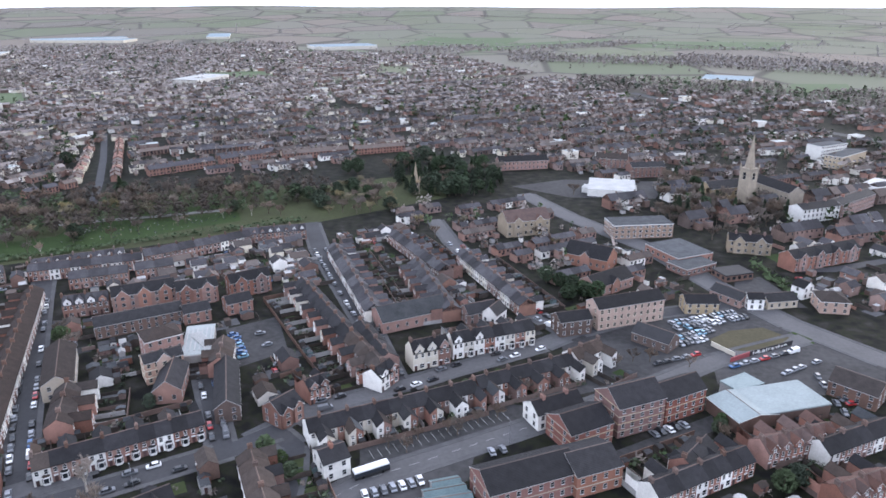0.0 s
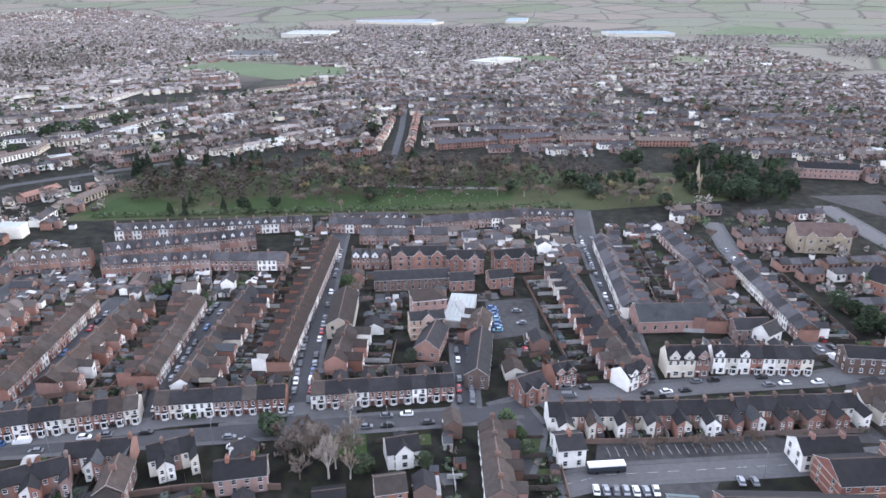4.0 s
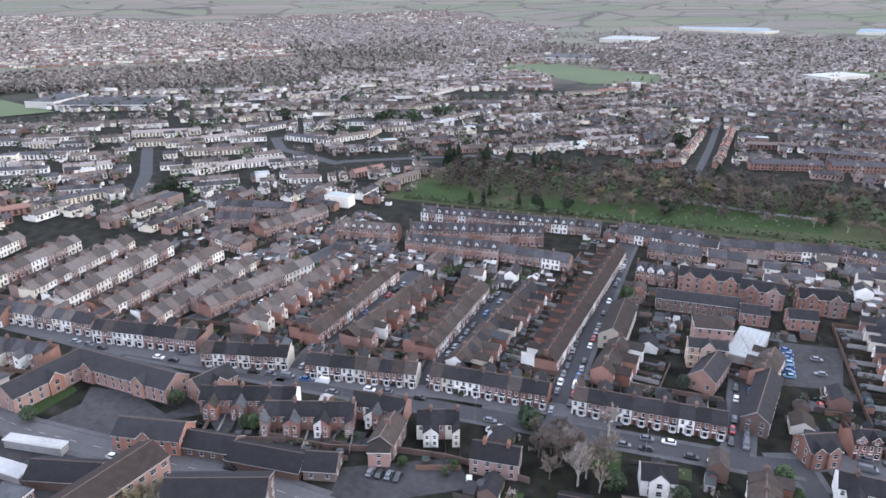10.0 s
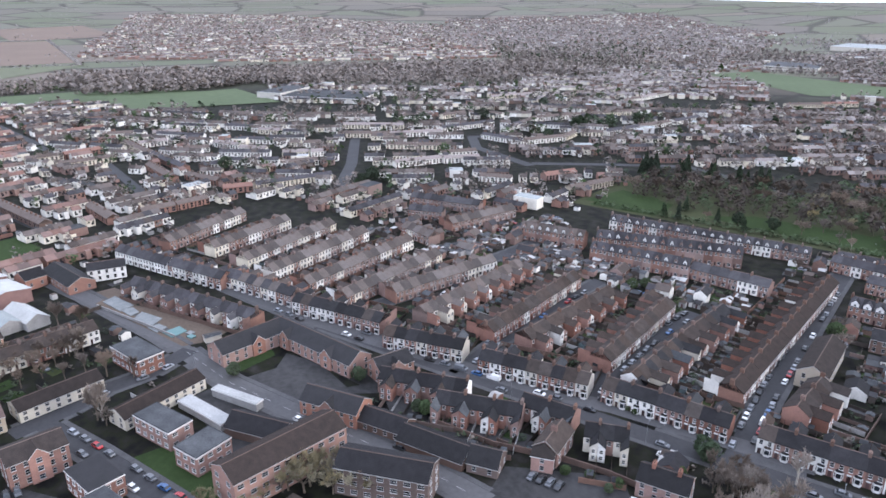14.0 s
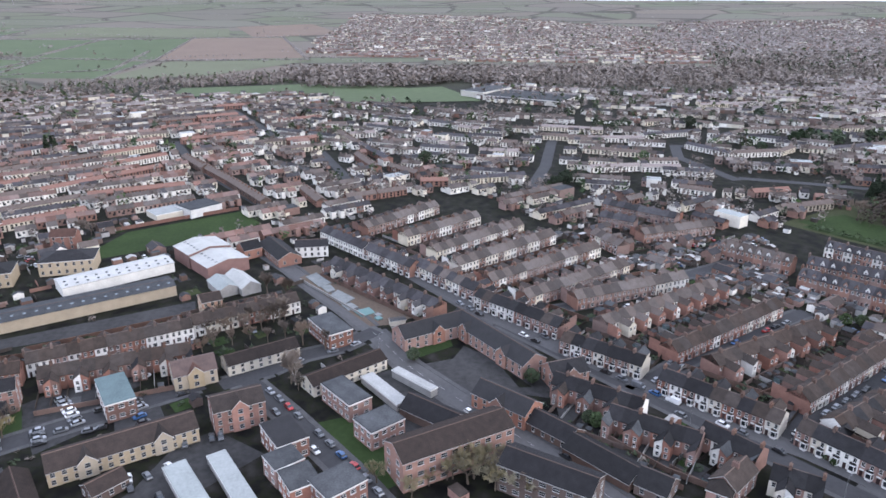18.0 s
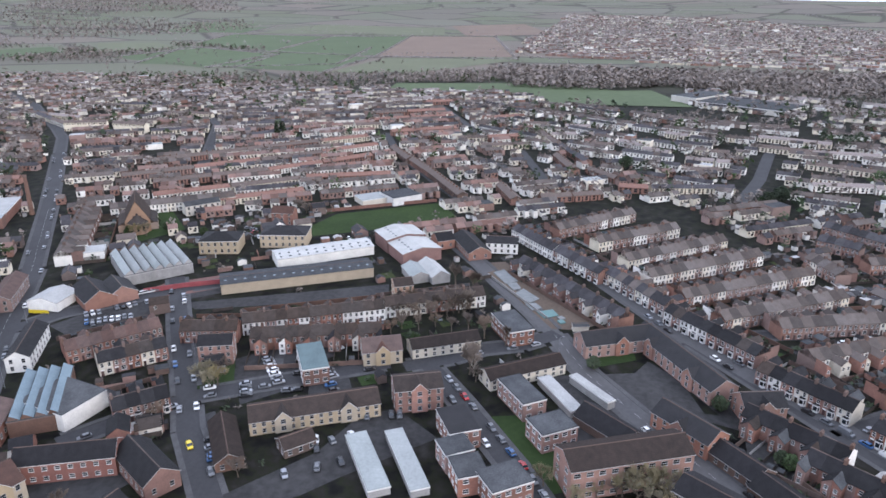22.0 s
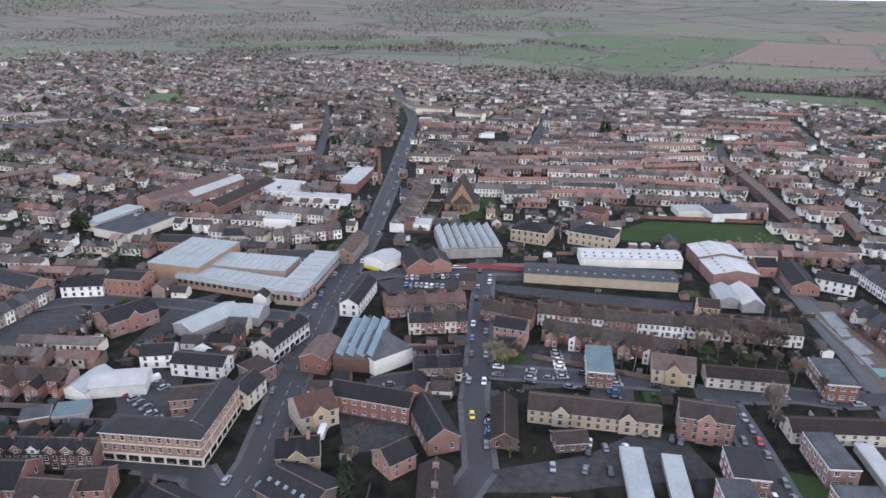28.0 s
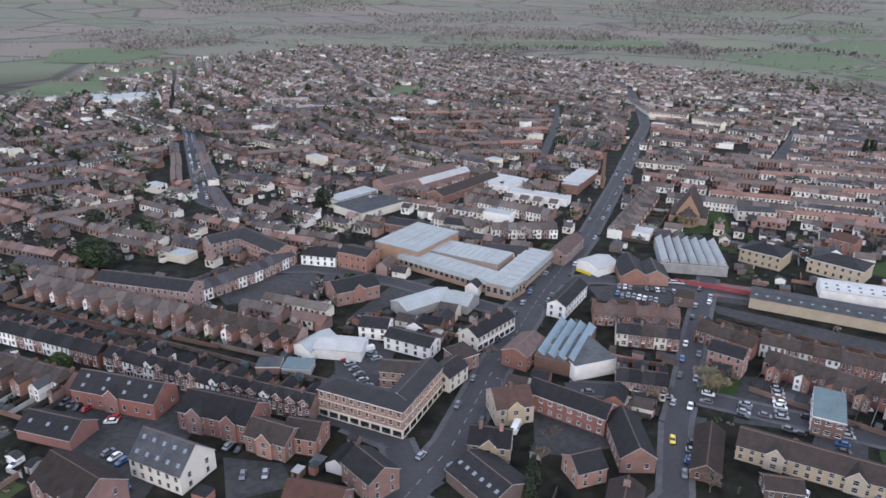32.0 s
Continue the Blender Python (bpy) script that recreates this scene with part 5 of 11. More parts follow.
def estate(heading, spacing, paint, roof, *poly, unit=5.2, depth=6.4, gap=0.2, block=6, eave=4.0, ridge=5.8, tree_share=0.5, hip=0.0, bend=0.0, label="rows of brick and rendered houses across the town", dark=0.35):
    """Streets of houses over a part of the town that stays far off: rows along the heading, broken into blocks, with garden trees."""
    poly = list(poly)
    rng = random.Random(round(poly[0][0] * 17 + poly[1][1] * 3))
    cx, cy = sum(p[0] for p in poly) / len(poly), sum(p[1] for p in poly) / len(poly)
    R = max(math.hypot(p[0] - cx, p[1] - cy) for p in poly) + 30
    h = radians(heading)
    ux, uy = math.cos(h), math.sin(h)
    s, tr = Shape(), Shape()
    k, v = 0, -R
    while v < R:
        u = -R + rng.uniform(0, 20)
        left, front = 0, 1 if k % 2 else -1
        while u < R:
            if left <= 0:
                left = rng.randint(max(1, block - 3), block + 4)
                u += rng.uniform(2, 9) if rng.random() > gap else rng.uniform(14, 30)
                paint_now, roof_now, hip_now = rng.choice(paint), rng.choice(roof), rng.random() < hip
                shift = rng.uniform(-1.2, 1.2)
            left -= 1
            vv = v + shift + bend * math.sin(u / 70.0) * 12
            x, y = cx + ux * u - uy * vv, cy + uy * u + ux * vv
            u += unit
            if not inside(x, y, poly) or busy(x, y):
                continue
            a = h + math.atan(bend * math.cos(u / 70.0) * 12 / 70.0)
            far = math.hypot(x, y)
            s.m = Matrix.Translation((x, y, heights(x, y))) @ Matrix.Rotation(a + (math.pi if front > 0 else 0), 4, "Z")
            w2, d2 = unit / 2 + 0.02, depth / 2
            wk = rowed(WALLS[paint_now if rng.random() < 0.7 else rng.choice(paint)])
            rk = rowed(ROOFS[roof_now if rng.random() < 0.85 else rng.choice(roof)])
            # half the roofs beyond 850 m are paled: haze put into their colour
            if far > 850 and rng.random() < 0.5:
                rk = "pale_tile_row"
            if far > 500 and wk == "white_render_row" and rng.random() < min(0.8, far / 1500) and (far > 750 or paint.count("w") * 2 < len(paint)):
                wk = rng.choice(["brick_row", "brown_brick_row", "brown_brick_row", "cream_render_row"])
            if rng.random() < 0.012:
                k2 = rng.uniform(1.5, 3.2)
                s.box(-w2 * k2, -d2 * 1.4, 0, w2 * k2, d2 * 1.4, rng.uniform(4, 7), rng.choice(["brick_row", "cream_render_row", "white_render_row"]), rng.choice(["felt_roof", "white_roof", "metal_roof", "metal_roof"]))
                u += unit * k2
                continue
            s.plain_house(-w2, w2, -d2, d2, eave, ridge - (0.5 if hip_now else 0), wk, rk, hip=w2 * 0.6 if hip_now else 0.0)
            if far < 720:
                for e in (-1, 1):
                    y0 = e * (d2 + 0.04)
                    for xx, z0, ww in ((-w2 * 0.5, eave - 1.9, 0.55), (w2 * 0.5, eave - 1.9, 0.55), (w2 * 0.35, 0.9, 0.8)):
                        p = [(xx - ww, y0, z0), (xx + ww, y0, z0), (xx + ww, y0, z0 + 1.15), (xx - ww, y0, z0 + 1.15)]
                        s.face(p if e < 0 else p[::-1], "glass")
            if far < 1100:
                if rng.random() < 0.5:
                    s.box(-w2 - 0.4, -0.4, ridge - 0.8, -w2 + 0.4, 0.4, ridge + 1.1, "brown_brick_row")
                if rng.random() < 0.6:
                    b = rng.uniform(2, 5.0)
                    s.box(-w2, d2, 0, 0, d2 + b, rng.choice([2.6, 4.4]), wk, rk)
            if far < 800 and rng.random() < 0.5:
                q = d2 + rng.uniform(6, 10)
                s.box(-1.2, q, 0, rng.uniform(0, 1.5), q + rng.uniform(2, 4), 2.2, rng.choice(["fence_wood", "brick_row", "grey_render", "white_render_row"]), rng.choice(["felt_roof", "dark_roof", "slate_row"]))
            # far trees turn paler and lose evergreens: haze put into their colour
            if rng.random() < tree_share * (1.5 if far > 450 else 1.0):
                q = rng.uniform(d2 + 4, spacing * 0.9) * (-1 if k % 2 else 1)
                px, py = x - uy * q, y + ux * q
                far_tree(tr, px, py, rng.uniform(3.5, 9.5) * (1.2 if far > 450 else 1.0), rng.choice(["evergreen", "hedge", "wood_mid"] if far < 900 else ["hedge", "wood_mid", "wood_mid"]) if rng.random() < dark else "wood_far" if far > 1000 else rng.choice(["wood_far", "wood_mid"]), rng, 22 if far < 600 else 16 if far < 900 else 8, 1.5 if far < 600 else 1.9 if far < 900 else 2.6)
        v += spacing * (0.55 if k % 2 else 1.45)
        k += 1
    s.m = None
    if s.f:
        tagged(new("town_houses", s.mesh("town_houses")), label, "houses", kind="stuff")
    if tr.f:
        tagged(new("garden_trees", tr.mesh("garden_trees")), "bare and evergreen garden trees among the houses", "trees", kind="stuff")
    for q in s.v[::9]:
        claim(q[0], q[1], 4)


# bare wood: far, mid and haze hold painted haze, paler with distance
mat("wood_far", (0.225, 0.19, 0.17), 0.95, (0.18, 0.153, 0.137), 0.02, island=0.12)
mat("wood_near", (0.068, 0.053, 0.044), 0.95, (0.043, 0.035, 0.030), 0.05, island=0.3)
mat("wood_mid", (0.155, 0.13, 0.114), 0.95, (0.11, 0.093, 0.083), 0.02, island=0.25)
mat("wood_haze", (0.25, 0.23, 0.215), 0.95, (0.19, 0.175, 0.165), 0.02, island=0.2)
mat("pale_twigs", (0.235, 0.185, 0.15), 0.95, None, 0.1, random_value=0.2)
mat("olive_twigs", (0.24, 0.20, 0.11), 0.95, None, 0.1, random_value=0.2)
mat("field_green", (0.086, 0.108, 0.063), 0.95, (0.068, 0.086, 0.051), 0.012, detail=4)
mat("field_pale", (0.122, 0.130, 0.086), 0.95, (0.100, 0.104, 0.072), 0.012, detail=4)
mat("field_brown", (0.160, 0.122, 0.098), 0.95, (0.130, 0.100, 0.083), 0.012, detail=4)


mat("rough_brown", (0.075, 0.064, 0.042), 0.95, (0.045, 0.043, 0.028), 0.1, bump=0.3, bump_scale=2)
mat("burial_rough", (0.048, 0.055, 0.027), 0.95, (0.032, 0.034, 0.020), 0.05, bump=0.3, bump_scale=2)


CLUTTER, OUT = Shape(), 300
def outbuilding(m, w, d, eave, ridge, wk, rk, windows):
    """A shed, garage or back house with its own roof and windows."""
    s = Shape()
    s.gable_walls(-w, w, -d, d, eave, ridge, wk)
    kind = "%s %s with a %s roof" % (WORDS.get(wk, "weathered boarded"), "back house" if windows else "shed", WORDS.get(rk, "dark felt"))
    ob = tagged(new("outhouse" if windows else "shed", s.mesh("wall")), kind, "outbuilding", "yard outbuildings")
    ob.matrix_basis = m.copy()
    s = Shape()
    s.gable_roof(-w, w, -d, d, eave, ridge, rk, 0.2, 0.1)
    part("roof", s.mesh("roof"), ob)
    if windows:
        for x, y, f in ((-w * 0.4, -d, -1), (w * 0.4, d, 1)):
            part("window", stored(("window", 0.9, 1.2, f, "white_trim"), lambda s, f=f: s.window(0, 0, 0, 0.9, 1.2, f)), ob, at=Matrix.Translation((x, y, eave - 1.8)))
    else:
        s = Shape()
        s.box(-0.45, -d - 0.05, 0, 0.45, -d, 1.9, "door_paint")
        part("door", s.mesh("door"), ob)


def clutter(gap, *poly, houses=0.0, cars_share=0.05, bush=0.4):
    """Low outbuildings, walls and bushes on the free ground of a block of yards."""
    rng = random.Random(round(poly[0][0] * 3 + poly[0][1]))
    turn = radians(28)
    for x, y in spread_points(list(poly), gap, rng):
        if busy(x, y):
            continue
        k = rng.random()
        a = turn + rng.choice([0, math.pi / 2])
        CLUTTER.m = Matrix.Translation((x, y, 0)) @ Matrix.Rotation(a, 4, "Z")
        if k < bush:
            shrub(SHRUBS, x, y, rng.uniform(0.6, 1.6), rng.uniform(0.8, 3.0), rng.choice(["hedge", "hedge", "twigs", "twigs", "evergreen"]), rng, 16)
        elif k < bush + 0.2:
            CLUTTER.box(0, -0.08, 0, rng.uniform(4, 9), 0.08, rng.uniform(1.3, 2.0), rng.choice(["brick_row", "fence_wood", "fence_wood", "grey_render"]))
        elif k < bush + 0.2 + cars_share:
            car(x, y, a, rng.choice(["white", "silver", "grey", "black", "blue", "red"]))
        elif k < bush + 0.2 + cars_share + houses:
            w, d, e = rng.uniform(3.0, 5.0), rng.uniform(2.6, 3.6), rng.choice([2.8, 4.6])
            wk = rng.choice(["brick_row", "brick_row", "white_render_row", "brown_brick_row", "cream_render_row"])
            if math.hypot(x, y) < OUT:
                outbuilding(CLUTTER.m, w, d, e, e + 2.0, wk[:-4], rng.choice(["slate", "brown_tile", "slate"]), True)
                continue
            CLUTTER.gable_walls(-w, w, -d, d, e, e + 2.0, wk)
            CLUTTER.gable_roof(-w, w, -d, d, e, e + 2.0, rng.choice(["slate_row", "brown_tile_row", "slate_row"]))
            CLUTTER.window(-w * 0.4, -d, e - 1.8, 0.9, 1.2)
            CLUTTER.window(w * 0.4, d, e - 1.8, 0.9, 1.2, 1)
        else:
            w, d, e = rng.uniform(1.0, 2.2), rng.uniform(1.0, 2.6), rng.uniform(2.0, 2.8)
            wk = rng.choice(["brick_row", "fence_wood", "fence_wood", "grey_render", "white_render_row", "brown_brick_row", "brick_row", "brown_brick_row"])
            rk = rng.choice(["felt_roof", "dark_roof", "slate_row", "slate_row", "felt_roof", "brown_tile_row", "dark_roof", "grey_render"])
            if math.hypot(x, y) < OUT:
                outbuilding(CLUTTER.m, w, d, e, e + rng.choice([0.05, 0.8]), wk.replace("_row", ""), rk.replace("_row", ""), False)
                continue
            if rng.random() < 0.5:
                CLUTTER.box(-w, -d, 0, w, d, e, wk, rk)
            else:
                CLUTTER.gable_walls(-w, w, -d, d, e, e + 0.8, wk)
                CLUTTER.gable_roof(-w, w, -d, d, e, e + 0.8, rk, 0.15, 0.08)
        if rng.random() < 0.25:
            LAWNS.m = CLUTTER.m
            q = rng.uniform(1.5, 3.5)
            z = 0.04 + 0.0017 * (len(LAWNS.f) % 41)
            LAWNS.face([(-q, -q, z), (q, -q, z), (q, q, z), (-q, q, z)], rng.choice(["grass", "rough_grass", "rough_grass", "pavement", "tarmac_yard"]))
    CLUTTER.m = LAWNS.m = None


def bus(x, y, a):
    """A single-deck bus: white upper body over a dark lower one."""
    s = Shape()
    s.box(-5.4, -1.25, 0.35, 5.4, 1.25, 1.2, "paint_black")
    ob = tagged(new("bus", s.mesh("body")), "white and black single-deck bus on the road", "bus")
    ob.matrix_basis = Matrix.Translation((x, y, 0.05)) @ Matrix.Rotation(radians(a), 4, "Z")
    s = Shape()
    loft(s, [[(-5.38, -1.23, 1.2), (5.38, -1.23, 1.2), (5.38, 1.23, 1.2), (-5.38, 1.23, 1.2)], [(-5.3, -1.16, 2.3), (5.2, -1.16, 2.3), (5.2, 1.16, 2.3), (-5.3, 1.16, 2.3)]], "glass")
    part("glazing", s.mesh("glazing"), ob, "dark band of bus windows")
    s = Shape()
    loft(s, [[(-5.36, -1.22, 2.3), (5.3, -1.22, 2.3), (5.3, 1.22, 2.3), (-5.36, 1.22, 2.3)], [(-5.36, -1.22, 2.7), (5.25, -1.22, 2.7), (5.25, 1.22, 2.7), (-5.36, 1.22, 2.7)], [(-5.1, -0.95, 2.95), (5.0, -0.95, 2.95), (5.0, 0.95, 2.95), (-5.1, 0.95, 2.95)]], "paint_white")
    part("roof", s.mesh("roof"), ob, "white bus roof")
    for dx in (-2.9, 3.1):
        for dy in (-1.12, 1.12):
            part("wheel", CARS[False][0]["wheel"], ob, at=Matrix.Translation((dx, dy, 0.45)) @ Matrix.Diagonal((1.4, 1.4, 1.4, 1)))


def street_lamps(h, gap, *pts, off=4.4):
    """Lamp posts along a street, each with a post, an arm and a lantern."""
    for (ax, ay), (bx, by) in zip(pts, pts[1:]):
        L, a = math.hypot(bx - ax, by - ay), math.atan2(by - ay, bx - ax)
        n = int(L / gap)
        for i in range(n):
            e = 1 if i % 2 else -1
            t = (i + 0.5) / n
            def post(s):
                limb(s, Vector((0, 0, 0)), Vector((0, 0, h)), 0.09, 0.05, "lamp_metal", 6)
            def arm(s):
                limb(s, Vector((0, 0, h)), Vector((0, -1.3, h + 0.25)), 0.045, 0.04, "lamp_metal", 5)
            def lantern(s):
                s.box(-0.14, -1.8, h + 0.18, 0.14, -1.2, h + 0.34, "lamp_metal", floor=True)
            ob = tagged(new("street_lamp", stored(("post", h), post)), "grey metal street lamp beside the road", "lamp", "street lamps")
            ob.matrix_basis = Matrix.Translation((ax + (bx - ax) * t - math.sin(a) * e * off, ay + (by - ay) * t + math.cos(a) * e * off, 0.1)) @ Matrix.Rotation(a + (math.pi if e < 0 else 0), 4, "Z")
            part("arm", stored(("arm", h), arm), ob)
            part("lantern", stored(("lantern", h), lantern), ob)


def turbine(x, y, hub=55.0):
    """A far white wind turbine: mast, nacelle and three blades."""
    z = heights(x, y)
    s = Shape()
    limb(s, Vector((0, 0, 0)), Vector((0, 0, hub)), 2.6, 1.6, "paint_white", 8)
    ob = tagged(new("wind_turbine", s.mesh("mast")), "white wind turbine standing in far fields", "turbine", "wind turbines")
    ob.matrix_basis = Matrix.Translation((x, y, z - 4)) @ Matrix.Rotation(math.atan2(y, x) + math.pi / 2, 4, "Z")
    s = Shape()
    s.box(-1.5, -3, hub - 1.2, 1.5, 3, hub + 1.6, "paint_white", floor=True)
    part("nacelle", s.mesh("nacelle"), ob)
    for k in range(3):
        s = Shape()
        t = 6.283 * k / 3 + x
        limb(s, Vector((0, -3.4, hub)), Vector((math.cos(t) * 27, -3.4, hub + math.sin(t) * 27)), 1.4, 0.4, "paint_white", 4)
        part("blade", s.mesh("blade"), ob)


def piles(key, h, *pts):
    """A flat stack of building material: slabs and pallets."""
    s = Shape()
    rng = random.Random(round(pts[0][0] * 9))
    for x, y in spread_points(list(pts), 3.4, rng, 0.15):
        s.m = Matrix.Translation((x, y, 0)) @ Matrix.Rotation(radians(28) + rng.uniform(-0.1, 0.1), 4, "Z")
        s.box(-1.4, -1.2, 0, 1.4, 1.2, h * 0.7 * rng.uniform(0.5, 1.2), rng.choice(key.split()))
    s.m = None
    if s.f:
        tagged(new("material_stack", s.mesh("material_stack")), "stacked building material on a cleared site", "materials", kind="stuff")


mat("lamp_metal", (0.22, 0.23, 0.24), 0.5, None, 1.0, metal=0.4)


def sawtooth(x1, y1, x2, y2, side, width, height, wall, teeth=5, roof="metal_roof", label="works with a sawtooth glazed roof", rise=2.2, peak=0.65):
    """A works whose roof is a row of glazed teeth along the front edge from 1 to 2."""
    ob = flat_block(x1, y1, x2, y2, side, width, height, wall, "felt_roof", 0, label=label, name="works_building", trim=wall, category="works")
    length = math.hypot(x2 - x1, y2 - y1)
    w = length / teeth
    for i in range(teeth):
        s = Shape()
        a, b, z = i * w + 0.1, (i + 1) * w - 0.1, height + 0.2
        s.face([(a, 0.4, z), (b, 0.4, z), (a + w * peak, 0.4, z + rise)], wall)
        s.face([(b, width - 0.4, z), (a, width - 0.4, z), (a + w * peak, width - 0.4, z + rise)], wall)
        long, short = (roof, "felt_roof") if peak > 0.5 else ("felt_roof", roof)
        s.face([(a, 0.3, z), (a + w * peak, 0.3, z + rise), (a + w * peak, width - 0.3, z + rise), (a, width - 0.3, z)], long)
        s.face([(b, 0.3, z), (b, width - 0.3, z), (a + w * peak, width - 0.3, z + rise), (a + w * peak, 0.3, z + rise)], short)
        part("roof_tooth", s.mesh("roof_tooth"), ob)
    return ob


def church(x, y, a, nave=24.0, width=12.0, eave=7.0, ridge=16.0, wall="stone", roof="brown_tile", label="buff stone church with a steep tiled roof"):
    """A church whose gable front looks along the heading a."""
    s = Shape()
    s.gable_walls(0, nave, -width / 2, width / 2, eave, ridge, wall)
    ob = tagged(new("church", s.mesh("wall")), label, "church")
    ob.matrix_basis = Matrix.Translation((x, y, 0)) @ Matrix.Rotation(radians(a) + math.pi, 4, "Z")
    s = Shape()
    s.gable_roof(0, nave, -width / 2, width / 2, eave, ridge, roof, 0.4, 0.3, 0.2)
    part("roof", s.mesh("roof"), ob)
    for e in (-1, 1):
        s = Shape()
        y0, y1 = sorted((e * width / 2, e * (width / 2 + 4)))
        s.box(3, y0, 0, nave, y1, 4.0, wall)
        hi, lo = (y1, y0) if e < 0 else (y0, y1)
        s.face([(3, hi, 5.6), (nave, hi, 5.6), (nave, lo, 4.05), (3, lo, 4.05)][::1 if e > 0 else -1], roof)
        part("aisle", s.mesh("aisle"), ob)
        for k in range(5):
            part("lancet_window", stored(("lancet", e), lambda s: s.window(0, 0, 0, 0.8, 2.2, e, "cream_trim")), ob, at=Matrix.Translation((5 + k * 4, e * (width / 2 + 4), 1.0)))
    s = Shape()
    for yy, h in ((-1.6, 3.2), (0, 4.6), (1.6, 3.2)):
        s.box(-0.1, yy - 0.55, 6.5, 0, yy + 0.55, 6.5 + h, "glass")
    part("west_window", s.mesh("west_window"), ob)
    ring = [(-5.2 * math.sin(math.pi * i / 5), -5.2 * math.cos(math.pi * i / 5)) for i in range(6)]
    s, cap = Shape(), Shape()
    for p, q in zip(ring, ring[1:]):
        s.face([(*q, 0), (*p, 0), (*p, 6.2), (*q, 6.2)], wall)
        mid = ((p[0] + q[0]) / 2 * 1.01, (p[1] + q[1]) / 2 * 1.01)
        dx, dy = (q[0] - p[0]) * 0.16, (q[1] - p[1]) * 0.16
        s.face([(mid[0] + dx, mid[1] + dy, 2), (mid[0] - dx, mid[1] - dy, 2), (mid[0] - dx, mid[1] - dy, 5), (mid[0] + dx, mid[1] + dy, 5)], "glass")
        cap.face([(q[0] * 1.07, q[1] * 1.07, 6.1), (p[0] * 1.07, p[1] * 1.07, 6.1), (0, 0, 10.5)], roof)
    part("apse", s.mesh("apse"), ob)
    part("apse_roof", cap.mesh("apse_roof"), ob)
    claim(x, y, 10)
    return ob


def spire_tower(x, y, base, height, spire, wall="stone", label="pale stone church tower with a tall spire"):
    """A square tower with corner pinnacles and an eight-sided spire."""
    s = Shape()
    h = base / 2
    s.box(-h, -h, 0, h, h, height, wall)
    ob = tagged(new("church_tower", s.mesh("wall")), label, "church")
    ob.matrix_basis = Matrix.Translation((x, y, 0)) @ Matrix.Rotation(radians(28), 4, "Z")
    s = Shape()
    s.box(-h - 0.3, -h - 0.3, height - 0.6, h + 0.3, h + 0.3, height + 0.9, wall)
    part("parapet", s.mesh("parapet"), ob)
    s = Shape()
    ring = [Vector((h * 0.82 * math.cos(6.283 * (k + 0.5) / 8), h * 0.82 * math.sin(6.283 * (k + 0.5) / 8), height + 0.9)) for k in range(8)]
    for k in range(8):
        s.face([ring[k], ring[(k + 1) % 8], (0, 0, height + spire)], wall)
    part("spire", s.mesh("spire"), ob)
    for a, b in ((-1, -1), (1, -1), (1, 1), (-1, 1)):
        s = Shape()
        s.box(a * h - 0.4, b * h - 0.4, height + 0.9, a * h + 0.4, b * h + 0.4, height + 2.2, wall)
        for q in ((-1, -1, 1, -1), (1, -1, 1, 1), (1, 1, -1, 1), (-1, 1, -1, -1)):
            s.face([(a * h + q[0] * 0.4, b * h + q[1] * 0.4, height + 2.2), (a * h + q[2] * 0.4, b * h + q[3] * 0.4, height + 2.2), (a * h, b * h, height + 4.5)], wall)
        part("pinnacle", s.mesh("pinnacle"), ob)
    for k in range(4):
        part("belfry_opening", stored(("belfry", base), lambda s: s.window(0, 0, 0, base * 0.3, base * 0.6, -1, "cream_trim")), ob, at=Matrix.Rotation(k * math.pi / 2, 4, "Z") @ Matrix.Translation((0, -h, height * 0.7)))
    claim(x, y, 6)


def chimney_stack(x, y, h=30.0):
    """A tall tapering brick works chimney with a corbelled head."""
    s = Shape()
    limb(s, Vector((0, 0, 0)), Vector((0, 0, h)), 1.5, 0.95, "brown_brick", 12)
    ob = tagged(new("works_chimney", s.mesh("shaft")), "tall tapering brick works chimney above the roofs", "chimney")
    ob.matrix_basis = Matrix.Translation((x, y, 0))
    s = Shape()
    limb(s, Vector((0, 0, h - 0.8)), Vector((0, 0, h + 0.4)), 1.15, 1.3, "brown_brick", 12)
    part("head", s.mesh("head"), ob)


def caravan(x, y, a, L=3.2):
    """A white touring caravan with rounded ends."""
    s = Shape()
    loft(s, [[(px, -1.1 * k, 0.5), (px, 1.1 * k, 0.5), (px, 1.1 * k, 2.2 - d), (px, 0.9 * k, 2.6 - d), (px, -0.9 * k, 2.6 - d), (px, -1.1 * k, 2.2 - d)] for px, k, d in ((-L, 0.9, 0.6), (-L + 0.4, 1, 0.1), (0, 1, 0), (L - 0.4, 1, 0.1), (L, 0.9, 0.7))], "paint_white")
    ob = tagged(new("caravan", s.mesh("body")), "white touring caravan parked in a yard", "caravan")
    ob.matrix_basis = Matrix.Translation((x, y, 0.05)) @ Matrix.Rotation(radians(a), 4, "Z")
    s = Shape()
    s.box(-1.6, -1.13, 1.3, -0.3, 1.13, 1.95, "glass")
    s.box(0.5, -1.13, 1.3, 1.7, 1.13, 1.95, "glass")
    part("windows", s.mesh("windows"), ob)
    for e in (-1, 1):
        part("wheel", CARS[False][0]["wheel"], ob, at=Matrix.Translation((0, e * 1.0, 0.3)))


